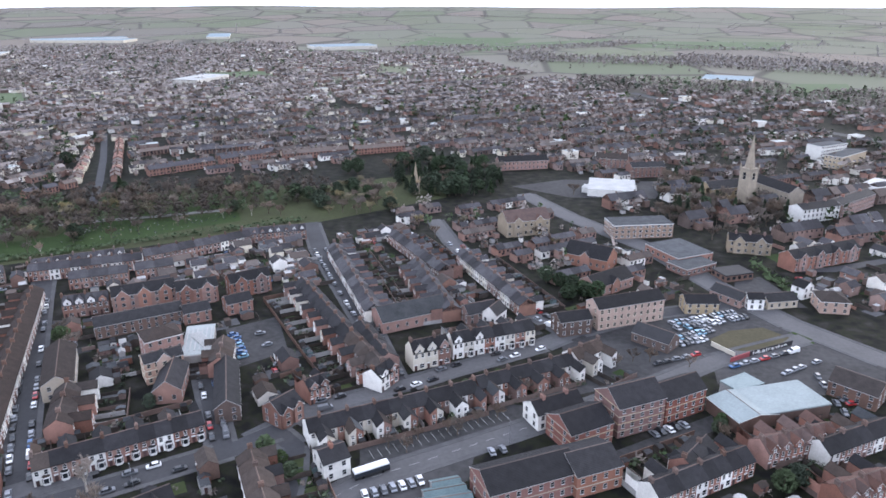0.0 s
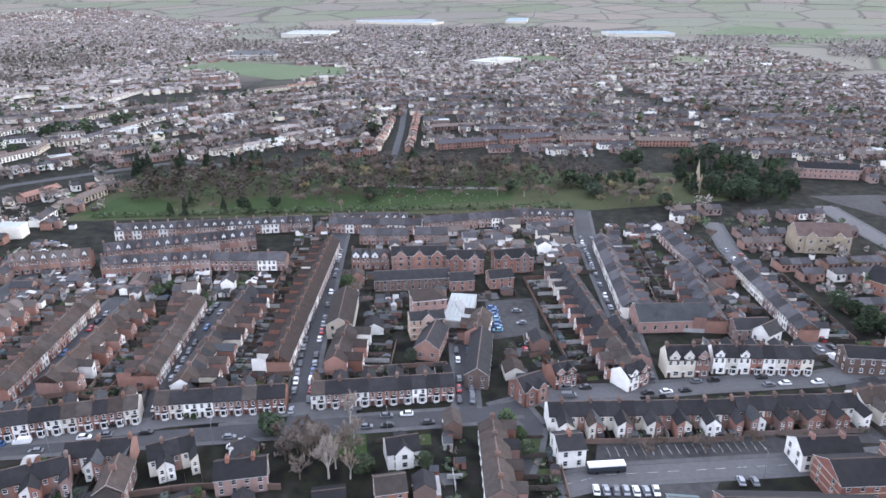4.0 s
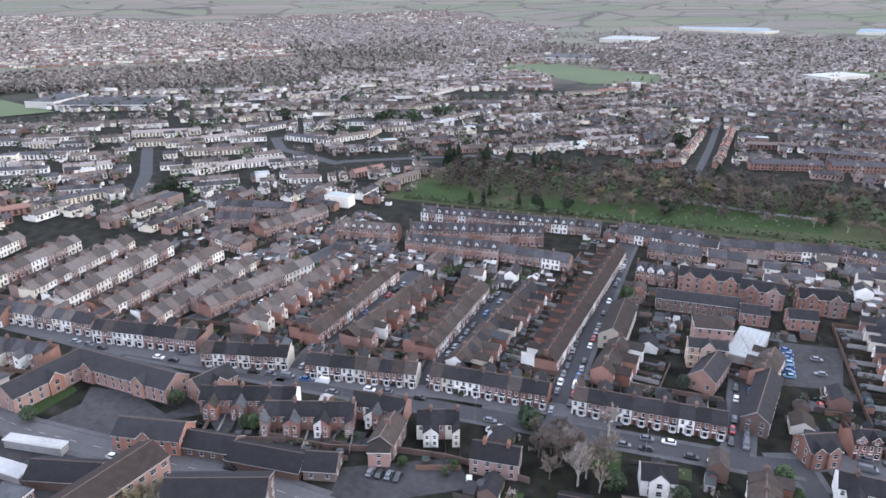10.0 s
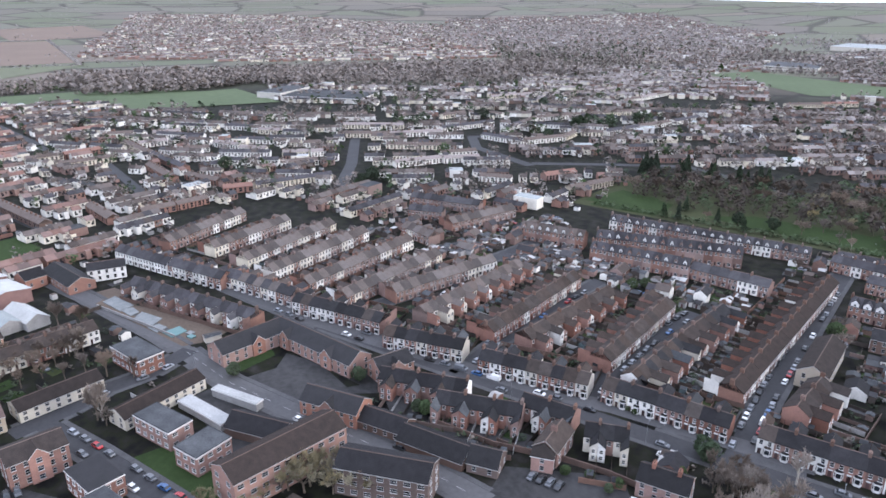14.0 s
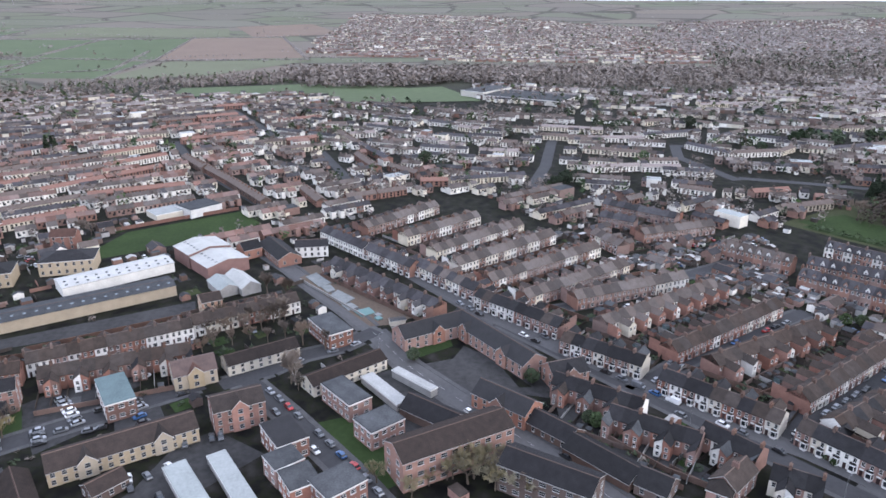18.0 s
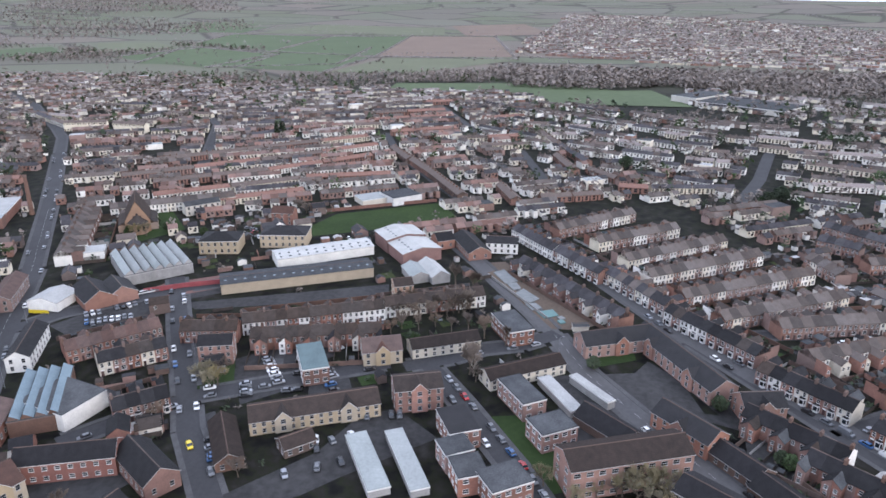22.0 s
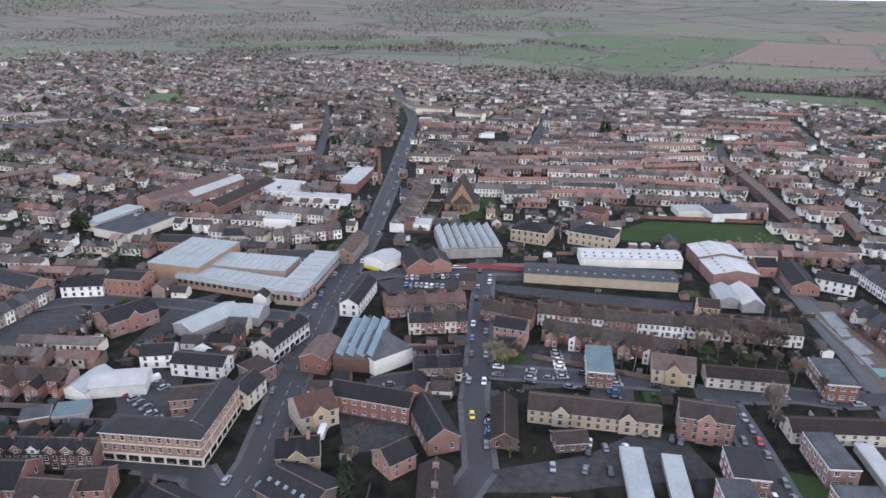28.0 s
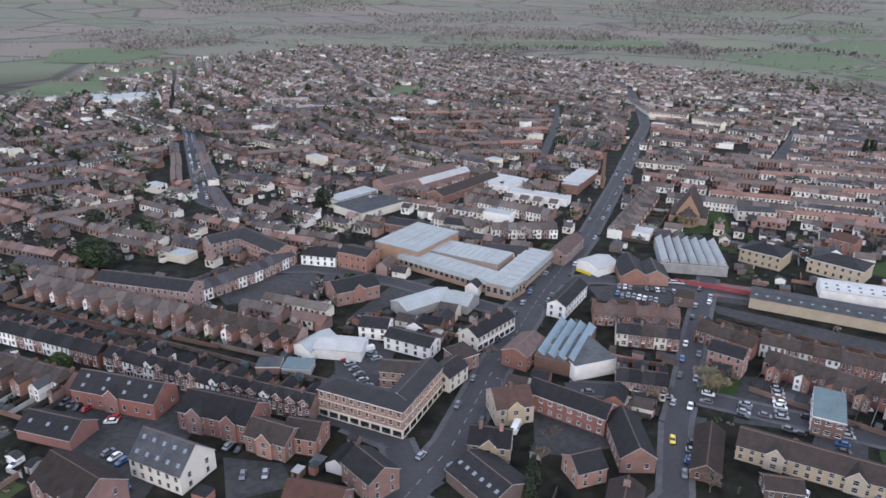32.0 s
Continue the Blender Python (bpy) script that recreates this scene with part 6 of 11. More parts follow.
def country(a0, a1, r0, r1, count, lines):
    """Field trees, copses and hedgerows over the far country."""
    rng = random.Random(77)
    s = Shape()
    while count:
        a, r = radians(rng.uniform(a0, a1)), r0 + (r1 - r0) * rng.random() ** 1.3
        x, y = r * math.cos(a), r * math.sin(a)
        if noise.noise(Vector((x / 260, y / 260, 0.7))) + 0.25 * rng.random() < 0.12:
            continue
        count -= 1
        # beyond 1700 m the paler wood: distance haze put into the colour
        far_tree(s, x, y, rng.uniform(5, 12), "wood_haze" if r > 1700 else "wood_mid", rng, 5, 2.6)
    for k in range(lines):
        a, r = radians(rng.uniform(a0, a1)), math.sqrt(rng.uniform((r0 * 1.1) ** 2, r1 * r1))
        x, y = r * math.cos(a), r * math.sin(a)
        t, n = radians(rng.choice([20, 28, 115, 105, 60])), rng.randrange(16, 55)
        for i in range(n):
            px, py = x + math.cos(t) * i * 9 + rng.uniform(-2, 2), y + math.sin(t) * i * 9 + rng.uniform(-2, 2)
            if math.hypot(px, py) < 4900:
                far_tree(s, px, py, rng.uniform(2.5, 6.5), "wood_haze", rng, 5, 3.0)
    tagged(new("far_trees", s.mesh("far_trees")), "far hedgerow trees and copses over the country", "trees", kind="stuff")


# ---- streets ----
road(7.5, (-250, 72.6), (-191.7, 105), (-153.9, 126.8), (-111.9, 150.7), (-63.5, 178.3), (-51.6, 188.2))
road(7, (-62.7, 178.4), (-54.8, 186.9), (-42.5, 201), (-18.4, 212.5), (3.9, 225.9), (39.6, 245.3), (52.4, 255.1), key="asphalt_pale")
road(7.5, (-111.6, 151), (-131.5, 187.6), (-153.1, 232.2), (-180.6, 289.4), (-196.1, 322.9))
road(6.5, (-65.5, 177), (-80.6, 212.1), (-87.8, 228.2))
road(8.5, (-15.3, 212.3), (-31.8, 266.6), (-50.9, 317.1), (-66.1, 358.1), (-78.8, 403.9))
road(6.5, (-193.2, 104.1), (-206.5, 128.8), (-220.4, 158.9), (-237.1, 201.7))
road(6.5, (-155, 126.5), (-165.7, 148.8), (-181.3, 183.6), (-191.5, 215.4))
road(6, (-257.6, 91), (-262.1, 114.1), (-279.6, 159.2), (-296.6, 205.2))
road(6, (-62.7, 178.4), (-51.1, 186.8), (-44.6, 179.8), (-42.8, 167.7), (-42.6, 156.2))
road(7, (-30, 156.3), (-19.9, 165.2), (3.2, 177.1), (34.4, 193.5), (75.6, 216.1), (101.4, 232.4), (144.3, 250.8), key="asphalt_pale")
road(7.5, (52.4, 255.1), (40.9, 272.3), (26.9, 310.3), (6.1, 368.2), (-3.8, 410), key="asphalt_pale")
road(11, (58.5, 469.5), (80.5, 416.1), (113.6, 358.4), (132.6, 296.4), (145.9, 263.6), (166.6, 232.2), key="asphalt_pale")
road(7, (52.4, 255.1), (84.5, 272.1), (125.2, 283.7))
# second parallel street behind the flats
road(7.5, (-343.9, 28.2), (-304.7, 46.3), (-263.3, 65.7), (-225.6, 88), (-192.6, 109.5), (-165.8, 126.1), (-150.7, 138.8), (-114.4, 161.6), (-101.6, 169.5), key="asphalt_pale")
road(8, (-251.4, 19.3), (-222.4, 29.4), (-198.6, 42.4), (-175.8, 55.5), (-163.2, 63), (-150, 70.1), (-131.3, 78.1), key="asphalt_pale")
road(7, (-251.4, 19.3), (-270.2, 11.8), (-298.5, -2), (-323.7, -13.3), (-347.6, -25.7), key="asphalt_pale")
road(7.5, (-251.4, 19.3), (-241.1, 5.8), (-236.4, -8.7), (-228, -19.9), (-221.1, -34.4))
road(7, (-219.4, -25.7), (-198.2, -13.1), (-181.4, -4), (-163.6, 5.7), (-148.5, 12.6))
# the high street and its side streets
road(10.5, (-88.4, -122.5), (-112.9, -131.8), (-158.1, -159.9), (-216.4, -192.3), (-291.4, -228.9))
road(8.5, (-291.4, -228.9), (-390.6, -286), (-533.9, -371.9))
road(7, (-533.9, -371.9), (-596.7, -409.8), (-645.3, -448.5), (-707.7, -503.4), (-775.8, -559.6), (-878.8, -674.4))
road(7, (-121.8, -71.4), (-131.4, -76.2), (-145.4, -77.3), (-174.9, -96.6), (-194.3, -106), (-238.7, -129.4), (-290.5, -155.2))
road(7.5, (-165.1, -131.1), (-192.5, -105.3), (-202.1, -85.2), (-212.7, -62.9), (-221.5, -43.7))
road(8, (-221.5, -204.2), (-248.4, -186), (-279.5, -147.1), (-311.6, -86.1))
road(7, (-111.1, -304.9), (-150.8, -278.5), (-170.9, -241.4), (-189.6, -186.4), (-212.3, -195.2))
road(7, (-166.3, -340.1), (-155.9, -380.3), (-151.2, -420.2), (-182.7, -516.7), (-235.3, -676))
road(8, (-94.2, -165), (-101.4, -144.4), (-96.2, -131.8), (-96.8, -122.1))
road(7, (-16.3, -314.4), (-51.5, -254.2), (-82, -187), (-99.3, -153.4))
road(6, (-468.9, -224.4), (-680.7, -297.5), (-744.7, -339.8))

# -- outer streets
road(5.5, (-230.7, 446), (-254.4, 508.1), (-286.8, 585.6), (-338.9, 702.8), kerb=False)
road(9, (-448.2, 302), (-522.3, 296.4), (-565.2, 315.6), (-559.5, 339.3), kerb=False)
road(8, (-450.4, 308.3), (-423.1, 357.8), (-389.9, 409.8), (-294.9, 416.3), kerb=False)
road(9, (-445.4, 145.3), (-512.4, 178.4), (-594, 210.9), (-686.7, 252), kerb=False)
road(7, (-564.8, -31.2), (-496.4, 23.7), (-631.2, 0.4), kerb=False)
road(7, (-381.8, -352.9), (-454.2, -408.3), (-540.5, -476.7), (-622.3, -552), kerb=False)
road(8, (-768.5, -1345), (-567.8, -923.7), (-494.9, -765.3), (-459.7, -678.7), kerb=False)
road(7, (-654.2, -120.2), (-560.3, -92), (-436.4, -33), kerb=False)
road(7, (-835.7, -88.5), (-718.5, -49.3), (-608.9, -21.1), kerb=False)
road(14, (276.6, 1025.1), (322.2, 875.6), (349.3, 789.2), (389.1, 717.5), (421.6, 657.1), kerb=False)
# -- end outer streets
# ---- terraces along the cross street ----
row(-115.1, 164.6, -74.5, 187.4, -1, "bbbbbbw", "sst", "bay")
row(-157.1, 140.8, -121.7, 160.4, -1, "bbbwc", "sst", "bay")
row(-192.3, 113.3, -160.6, 137.4, -1, "bbwc", "sst", "bay")
row(-224.9, 89.7, -200.8, 111.3, -1, "bbbwc", "sst", "bay")
row(-269.9, 67.4, -234.5, 93, -1, "bbw", "sst", "bay")
row(-310.6, 47.2, -274.5, 68.8, -1, "bbwc", "sst", "bay")
row(-337.4, 25, -306.6, 45.1, -1, "bw", "s", "bay")
row(-367.9, 4.6, -335.6, 25.2, -1, "ww", "s", "flat")
# ---- long terraces running back from it ----
row(-135.3, 174.7, -182.2, 288.6, -1, "bbbwc", "d", "flat")
row(-116.7, 182.2, -125, 205.5, 1, "b", "d", "flat")
row(-155, 149.4, -168.3, 182.2, 1, "bbcw", "ts", "flat", wing=6)
row(-168.3, 182.2, -181.7, 221.3, 1, "bbcw", "ds", "flat", wing=6)
row(-171.1, 149.6, -197, 205.2, -1, "bbwbbc", "t", "flat")
row(-197.5, 134, -217.3, 191.1, 1, "bbwbbc", "t", "flat")
row(-208.8, 124.1, -238.5, 188, -1, "bbwbbc", "t", "flat")
row(-234.3, 108, -262.4, 172.9, 1, "bbwc", "t", "flat")
row(-260, 105.9, -273.4, 164.7, -1, "bbbwc", "t", "flat")
row(-264.3, 84.7, -293.4, 144.3, -1, "bbwbbc", "t", "flat")
row(-284.9, 74.1, -319.1, 140.3, -1, "bbwbbc", "t", "flat")
row(-306.7, 63.3, -341.6, 124, -1, "bbwc", "t", "flat")
row(-326.3, 55.8, -362.3, 112.1, -1, "bbwc", "t", "flat")
row(-351.2, 44.5, -380.2, 91.5, -1, "bwbbc", "t", "flat")
row(-369.8, 24.8, -405.8, 71.4, -1, "bwbbc", "t", "flat")
# ---- behind: the cross rows before the burial ground ----
row(-274.6, 230.2, -221.3, 277.6, -1, "b", "s", "dormer", ridge=10.5, eave=7.5, wing=0)
row(-263.6, 218.6, -222.4, 244.6, -1, "b", "s", "dormer", ridge=9.5, eave=6.8, wing=0)
row(-306.5, 204.2, -277.8, 225.2, -1, "b", "t", "dormer", ridge=9.5, eave=6.8, wing=0)
row(-222.9, 245.9, -189.7, 260.1, -1, "bbw", "s", "flat", wing=0)
row(-334.2, 172.2, -342.1, 219.3, -1, "bb", "t", "flat")
row(-368.3, 164.1, -354, 179.4, -1, "bb", "s", "flat")
row(-298.4, 259.8, -210.1, 313.5, -1, "bbbw", "s", "dormer", wing=0)
row(-199.2, 314.9, -150.8, 331.6, -1, "wwb", "s", "flat", wing=0)
row(-201.1, 321.1, -162.9, 338.7, -1, "bw", "s", "dormer", wing=0)
row(-152.5, 335.2, -106.6, 368.1, -1, "bbw", "s", "flat", wing=0)
row(-110.7, 370.3, -77.2, 378.9, -1, "bb", "s", "dormer", wing=0)
row(-174.7, 305.1, -150.8, 314.4, -1, "b", "s", "flat", wing=0)
row(-148.6, 316.6, -132.7, 324.3, -1, "b", "s", "flat", wing=0)
row(-392.3, 176.6, -356.6, 206.3, -1, "bb", "s", "flat")
row(-339.2, 149, -316.5, 155, -1, "bbwc", "t", "flat")
# ---- between the two long streets ----
row(-161.6, 273.9, -144.6, 280.3, -1, "b", "s", "gable", ridge=9, eave=6, wing=0)
hall(-142.4, 277.7, -119.2, 289, -1, 10, 8.5, 11.5, "orange_brick", "slate", 3, 3.0, label="orange brick apartment block with white bays", gables=3)
hall(-117.7, 285.9, -101.7, 293, -1, 9, 7.5, 10.5, "brick", "slate", 3, 3.0, label="brick villas with gabled white bays", gables=2)
hall(-97, 294.4, -81.4, 304.6, -1, 9, 7.5, 10.5, "brick", "slate", 3, 3.0, label="brick villas with gabled white bays", gables=2)
hall(-139.6, 254.4, -110.3, 270.9, -1, 9, 5.4, 8.2, "brown_brick", "slate", 2, 3.0)
hall(-108.5, 266.9, -99, 272.3, -1, 8, 5.2, 7.8, "brick", "slate", 2)
hall(-93.4, 276.2, -84.2, 282.3, -1, 8, 5.2, 7.8, "brick", "slate", 2)
hall(-111.6, 234.1, -100.6, 241.9, -1, 11, 9.5, 12.5, "brick", "dark_tile", 3, hip=True, name="works_building", label="tall red brick works with a hipped tiled roof")
hall(-105.5, 218.9, -94.5, 226.3, -1, 8, 8.4, 10.2, "pale_orange_brick", "slate", 3, 2.6, gables=1, bands="cream_trim", label="ornate orange brick works with arched windows and a gabled front", trim="cream_trim", name="works_building")
hall(-91.8, 204, -95.1, 221.9, 1, 9, 5, 8.5, "orange_brick", "slate", 1)
hall(-68.3, 192.9, -77, 222.5, -1, 8, 5.4, 8.2, "brown_brick", "slate", 2, label="brick row with white-edged gable facing the street")
row(-79.3, 221.4, -82.6, 239, -1, "b", "t", "flat", wing=3)
hall(-129.3, 206.3, -141.9, 233.7, -1, 10, 6, 9, "buff_brick", "dark_tile", 2, label="pale brick hall with a low tiled roof")
hall(-53.9, 191.3, -48.2, 198.8, -1, 9, 5.6, 8.6, "brick", "slate", 2, gables=2, label="brick double villa with white gables")
# ---- the crescent side, and houses beside the wide street ----
row(-46.3, 205.8, -40, 210.7, -1, "b", "s", "gable", wing=3)
row(-24.1, 212.6, -18.5, 221.1, -1, "bw", "s", "gable", wing=3)
row(3, 237.9, 35.3, 250.1, -1, "ccwb", "s", "mixed", ridge=9.5, eave=6.6)
row(-11.8, 228.9, 1.8, 235, -1, "bbc", "s", "gable", ridge=10.5, eave=7, wing=0)
row(-41.5, 182.6, 11.1, 206.3, 1, "bwcb", "s", "flat", garden=6)
row(11.2, 207.7, 46.6, 224.8, 1, "bwcb", "s", "flat", garden=5)
row(47, 227, 59.2, 236, 1, "w", "t", "flat")
row(-56.2, 347, -28, 267, -1, "wbwb", "s", "flat")
row(-32.5, 253, -19, 224.8, -1, "b", "s", "flat", wing=0)
row(-63.9, 298, -34.6, 242.9, 1, "bbw", "s", "flat")
row(-34.6, 242.9, -20.7, 218.7, 1, "bw", "t", "flat")
row(-12.8, 323.5, 4.4, 267, 1, "bb", "s", "flat")
row(11.3, 337.1, 36.9, 272.7, -1, "bbwc", "s", "flat")
row(-25.8, 369.1, 2.4, 313, -1, "bb", "s", "flat")
hall(-26.9, 262, -0.3, 275.3, -1, 15, 5, 9, "brick", "felt_roof", 1, 4, label="brick club hall with a broad slate roof")
hall(28.3, 191.6, 44, 199, -1, 9, 5.6, 8.4, "white_render", "slate", 2, chimneys=2, label="white rendered pub with slate roof")
# ---- the mills ----
hall(51.7, 189.5, 67.8, 196.2, -1, 13.0, 10.5, 14.5, "red_brick", "slate", 4, 3.2, label="four-storey red brick mill with white sills", name="mill", bands="buff_brick")
hall(35.4, 180.9, 49.4, 187.7, -1, 13, 7, 10.5, "red_brick", "slate", 3, 3.2, name="mill", bands="buff_brick", label="red brick mill wing with slate roof")
hall(68.8, 196, 84, 203.7, -1, 10.5, 8.5, 12, "red_brick", "slate", 3, 3.2, name="mill", bands="buff_brick", label="red brick mill wing with slate roof")
hall(10.2, 154.6, 35.1, 164.3, -1, 13, 7, 10.5, "red_brick", "slate", 2, 3, name="mill", bands="buff_brick", label="long red brick mill range with arched windows")
hall(34, 162.5, 47.6, 167.7, -1, 14, 7, 10, "orange_brick", "slate", 2, 3, name="mill", bands="buff_brick", label="red brick mill range beside the yard")
hall(-2.6, 157.6, 4.9, 159.8, -1, 4.6, 3.0, 4.2, "grey_render", "teal_roof", 0, edge="grey_trim", name="shed", label="low shed with a ribbed grey-green metal roof")
hall(-4.7, 153.9, 6.4, 156.8, -1, 4.6, 3.0, 4.2, "grey_render", "teal_roof", 0, edge="grey_trim", name="shed", label="low shed with a ribbed grey-green metal roof")
hall(-6.8, 149.9, 7.9, 153.5, -1, 4.6, 3.0, 4.2, "grey_render", "teal_roof", 0, edge="grey_trim", name="shed", label="low shed with a ribbed grey-green metal roof")
hall(62.2, 262.8, 92, 273.4, -1, 10, 9.5, 12.5, "pale_orange_brick", "slate", 3, 3, trim="cream_trim", label="three-storey orange brick factory range")
hall(46.3, 256.4, 59.7, 260.2, -1, 9, 6.5, 9, "brown_brick", "slate", 2, 3, trim="white_trim")
hall(78.5, 252.6, 89.7, 241.6, -1, 9, 4, 7, "brown_brick", "dark_roof", 1)
hall(105, 278.5, 119.2, 278.4, -1, 9, 5, 7.5, "buff_brick", "slate", 2)
hall(141.8, 282.4, 155.9, 284.9, -1, 8, 3.6, 6, "buff_brick", "slate", 1, name="cottages", label="low buff brick range with slate roof beside the road")
hall(125.5, 295, 134.1, 282, -1, 8, 3.6, 6.2, "orange_brick", "dark_roof", 1, name="workshop", label="low brick workshop with dark roof")
hall(133.7, 281.4, 140.7, 281.3, -1, 6, 5, 7, "white_render", "slate", 2, name="house", label="small white house between brick ranges")
flat_block(119.1, 329.2, 140, 338.3, -1, 25, 5, "brick", "felt_roof", 1, 4.0, name="library", label="flat-roofed brick hall with a broad dark roof", trim="grey_trim")
flat_block(119.4, 316.2, 137.4, 326.2, -1, 13, 4, "brick", "felt_roof", 1, 3.0, name="library", label="low flat-roofed brick wing", trim="grey_trim")
flat_block(135.9, 309.5, 150.9, 313.9, -1, 11, 3.4, "brown_brick", "dark_roof", 1, 3.0, name="store", label="low dark flat-roofed store beside the road", trim="dark_roof")
hall(154.6, 356.5, 175.1, 350.7, -1, 9, 7, 10, "stone", "slate", 2, chimneys=3, gables=2, name="stone_house", label="buff stone house with gables and slate roof")
hall(172.7, 327.2, 214.7, 344.3, -1, 10, 7, 10, "brick", "slate", 3, gables=4)
hall(164.4, 280.9, 176.2, 279, -1, 12, 5.5, 8.5, "pale_orange_brick", "dark_tile", 2, hip=True, name="pub", label="corner pub with a hipped brown tile roof")
hall(162.8, 295.9, 165.8, 290.5, -1, 7, 5.5, 8, "white_render", "slate", 2, name="house", label="white rendered gabled house by the junction")
hall(135.9, 212.6, 146.2, 201.4, -1, 10, 5.5, 9, "brown_brick", "dark_tile", 2)
hall(35.2, 383.2, 60.5, 391.2, -1, 14, 9, 14, "stone", "red_tile", 2, gables=2, label="stone and brick school with steep red roofs")
hall(66.8, 341.9, 85.8, 328.8, -1, 14, 6, 11, "orange_brick", "slate", 1, gables=1)
hall(66.7, 295.9, 87, 310.2, -1, 12, 5, 9, "orange_brick", "slate", 1, gables=1)
row(67.2, 163.2, 77.6, 174.4, -1, "b", "s", "flat", wing=0)
row(54.9, 152.9, 86.9, 168.9, -1, "bw", "s", "flat")
row(92.3, 172.1, 117.3, 180.7, -1, "b", "r", "gable", garden=5)
row(109.2, 171.5, 135.5, 183.1, -1, "bw", "s", "flat")
row(103.5, 151.7, 120.7, 158.6, -1, "b", "r", "gable")

flat_block(99.7, 203.9, 110.4, 209.6, -1, 8, 4.2, "grey_render", "aqua_roof", 0, name="retail_shed", label="low annexe with a pale blue-grey roof", trim="aqua_roof")
hall(94.4, 202, 99.2, 187.4, -1, 15, 4.6, 6, "brown_brick", "aqua_roof", 0, name="retail_shed", label="retail shed with a low pale blue-grey metal roof", edge="white_trim")
flat_block(100.5, 188.2, 125.4, 194.6, -1, 15.3, 5.4, "brown_brick", "aqua_roof", 0, name="retail_shed", label="retail shed with a pale blue-grey metal roof", trim="aqua_roof")
hedge_line(2, 1.6, (54.8, 170.5), (63.3, 173.6), (71.9, 176.9), (81.9, 181.4), label="clipped dark hedge round the mill yard")
hall(9.6, 266.4, 22.2, 272.2, -1, 8, 5, 8, "brick", "slate", 2)
hall(19.8, 263.7, 24.6, 271.2, -1, 7, 5, 8.2, "white_render", "slate", 1)
flat_block(-95.5, 228.3, -85.2, 230.8, -1, 25.6, 4.6, "grey_render", "metal_roof", 0, ribs=6, label="low workshop under a pale glazed roof", name="works_building", trim="grey_trim")
flat_block(-84.5, 229, -81, 231.9, -1, 24.2, 4.8, "grey_render", "metal_roof", 0, ribs=6, label="pale-roofed workshop bay beside houses", name="works_building")
row(-54.6, 168.7, -41.7, 139, -1, "bn", "t", "flat", wing=3)
hall(-79, 146.8, -71.6, 152.4, -1, 8, 5.2, 8, "white_render", "slate", 2, gables=1)
hall(-74.3, 131.3, -67.6, 135.9, -1, 8, 5.0, 7.6, "orange_brick", "dark_tile", 2)
hall(-88.1, 122.8, -80.9, 127.4, -1, 8, 3, 5, "brown_brick", "slate", 0)
hall(-35, 166.5, -28.1, 170.5, -1, 9, 6, 8.2, "white_render", "slate", 2, chimneys=1)
# ---- the L-shaped home and its neighbours ----
hall(-238.2, 27.9, -247.9, 55.4, -1, 11, 5.2, 8.6, "orange_brick", "dark_roof", 2, 3.4, gables=1, name="care_home", label="orange brick residential home with dark tiled roof")
hall(-250.2, 53.7, -208.1, 72.6, -1, 11, 5.2, 8.6, "orange_brick", "dark_roof", 2, 3.4, gables=2, name="care_home", label="orange brick residential home wing with dark roof")
hall(-195.5, 50.1, -179.3, 63.2, -1, 10, 5.2, 8.4, "orange_brick", "dark_roof", 2, 3.2, gables=1)
hall(-181.4, 62.1, -166.4, 72.5, -1, 9, 3.0, 5.8, "brown_brick", "slate", 1)
hall(-165.2, 71, -146.2, 83, -1, 10, 2.8, 5.6, "brown_brick", "slate", 0)
hall(-146.3, 83.5, -139.5, 89.6, -1, 9, 3.2, 6.4, "brown_brick", "slate", 1)
hall(-201.2, 75, -203.3, 88.6, -1, 9, 5.4, 8.6, "orange_brick", "slate", 2, gables=1)
row(-196.3, 76.1, -175.1, 98.4, 1, "bw", "s", "gable", wing=4)
row(-319.1, 7.4, -260.2, 48.2, 1, "bbbw", "s", "flat", wing=4, garden=4.5)
row(-174.6, 86.6, -155.3, 106.9, 1, "bb", "s", "flat", wing=4)
row(-160.9, 110.6, -145.7, 119.9, 1, "bbw", "s", "gable", wing=4)
row(-139.2, 118.2, -130.5, 127.8, 1, "cb", "s", "flat", wing=4)
hall(-136.2, 101.8, -143, 112.6, -1, 7.5, 5.2, 8, "brick", "brown_tile", 2, chimneys=1)
hall(-138.4, 99.4, -134.1, 103.9, -1, 7.5, 5, 7.2, "brick", "dark_tile", 2, hip=True, name="house", label="hipped brick house end with a brown tile roof")
hall(-116.7, 119.9, -105.3, 127.3, -1, 9, 5.2, 8, "brick", "slate", 2, chimneys=2)
# ---- blocks of flats ----
hall(-159.9, 16.7, -171.3, 50.8, -1, 12, 9.6, 12.4, "orange_brick", "dark_tile", 3, 3.4, win=(1.8, 1.3), name="apartment_block", label="long three-storey red brick flats with brown tiled roof")
hall(-155.3, 47.6, -137.8, 67.2, -1, 11, 8.5, 11, "brown_brick", "slate", 3, 3.4, win=(1.8, 1.3), name="apartment_block", label="long three-storey brick flats with slate roof")
hall(-210.8, -6.6, -225.4, 19.5, -1, 9, 4.0, 6.2, "cream_render", "dark_tile", 2, 3.2, name="apartment_block", label="long low pale rendered block with brown roof")
hall(-229.9, -35.4, -240.4, -10.9, -1, 9, 4.0, 6.2, "cream_render", "dark_tile", 2, 3.2, name="apartment_block", label="long low pale rendered block with brown roof")
hall(-223.5, -52.1, -227.8, -38.5, -1, 10, 5.4, 9, "buff_brick", "red_tile", 2, gables=1)
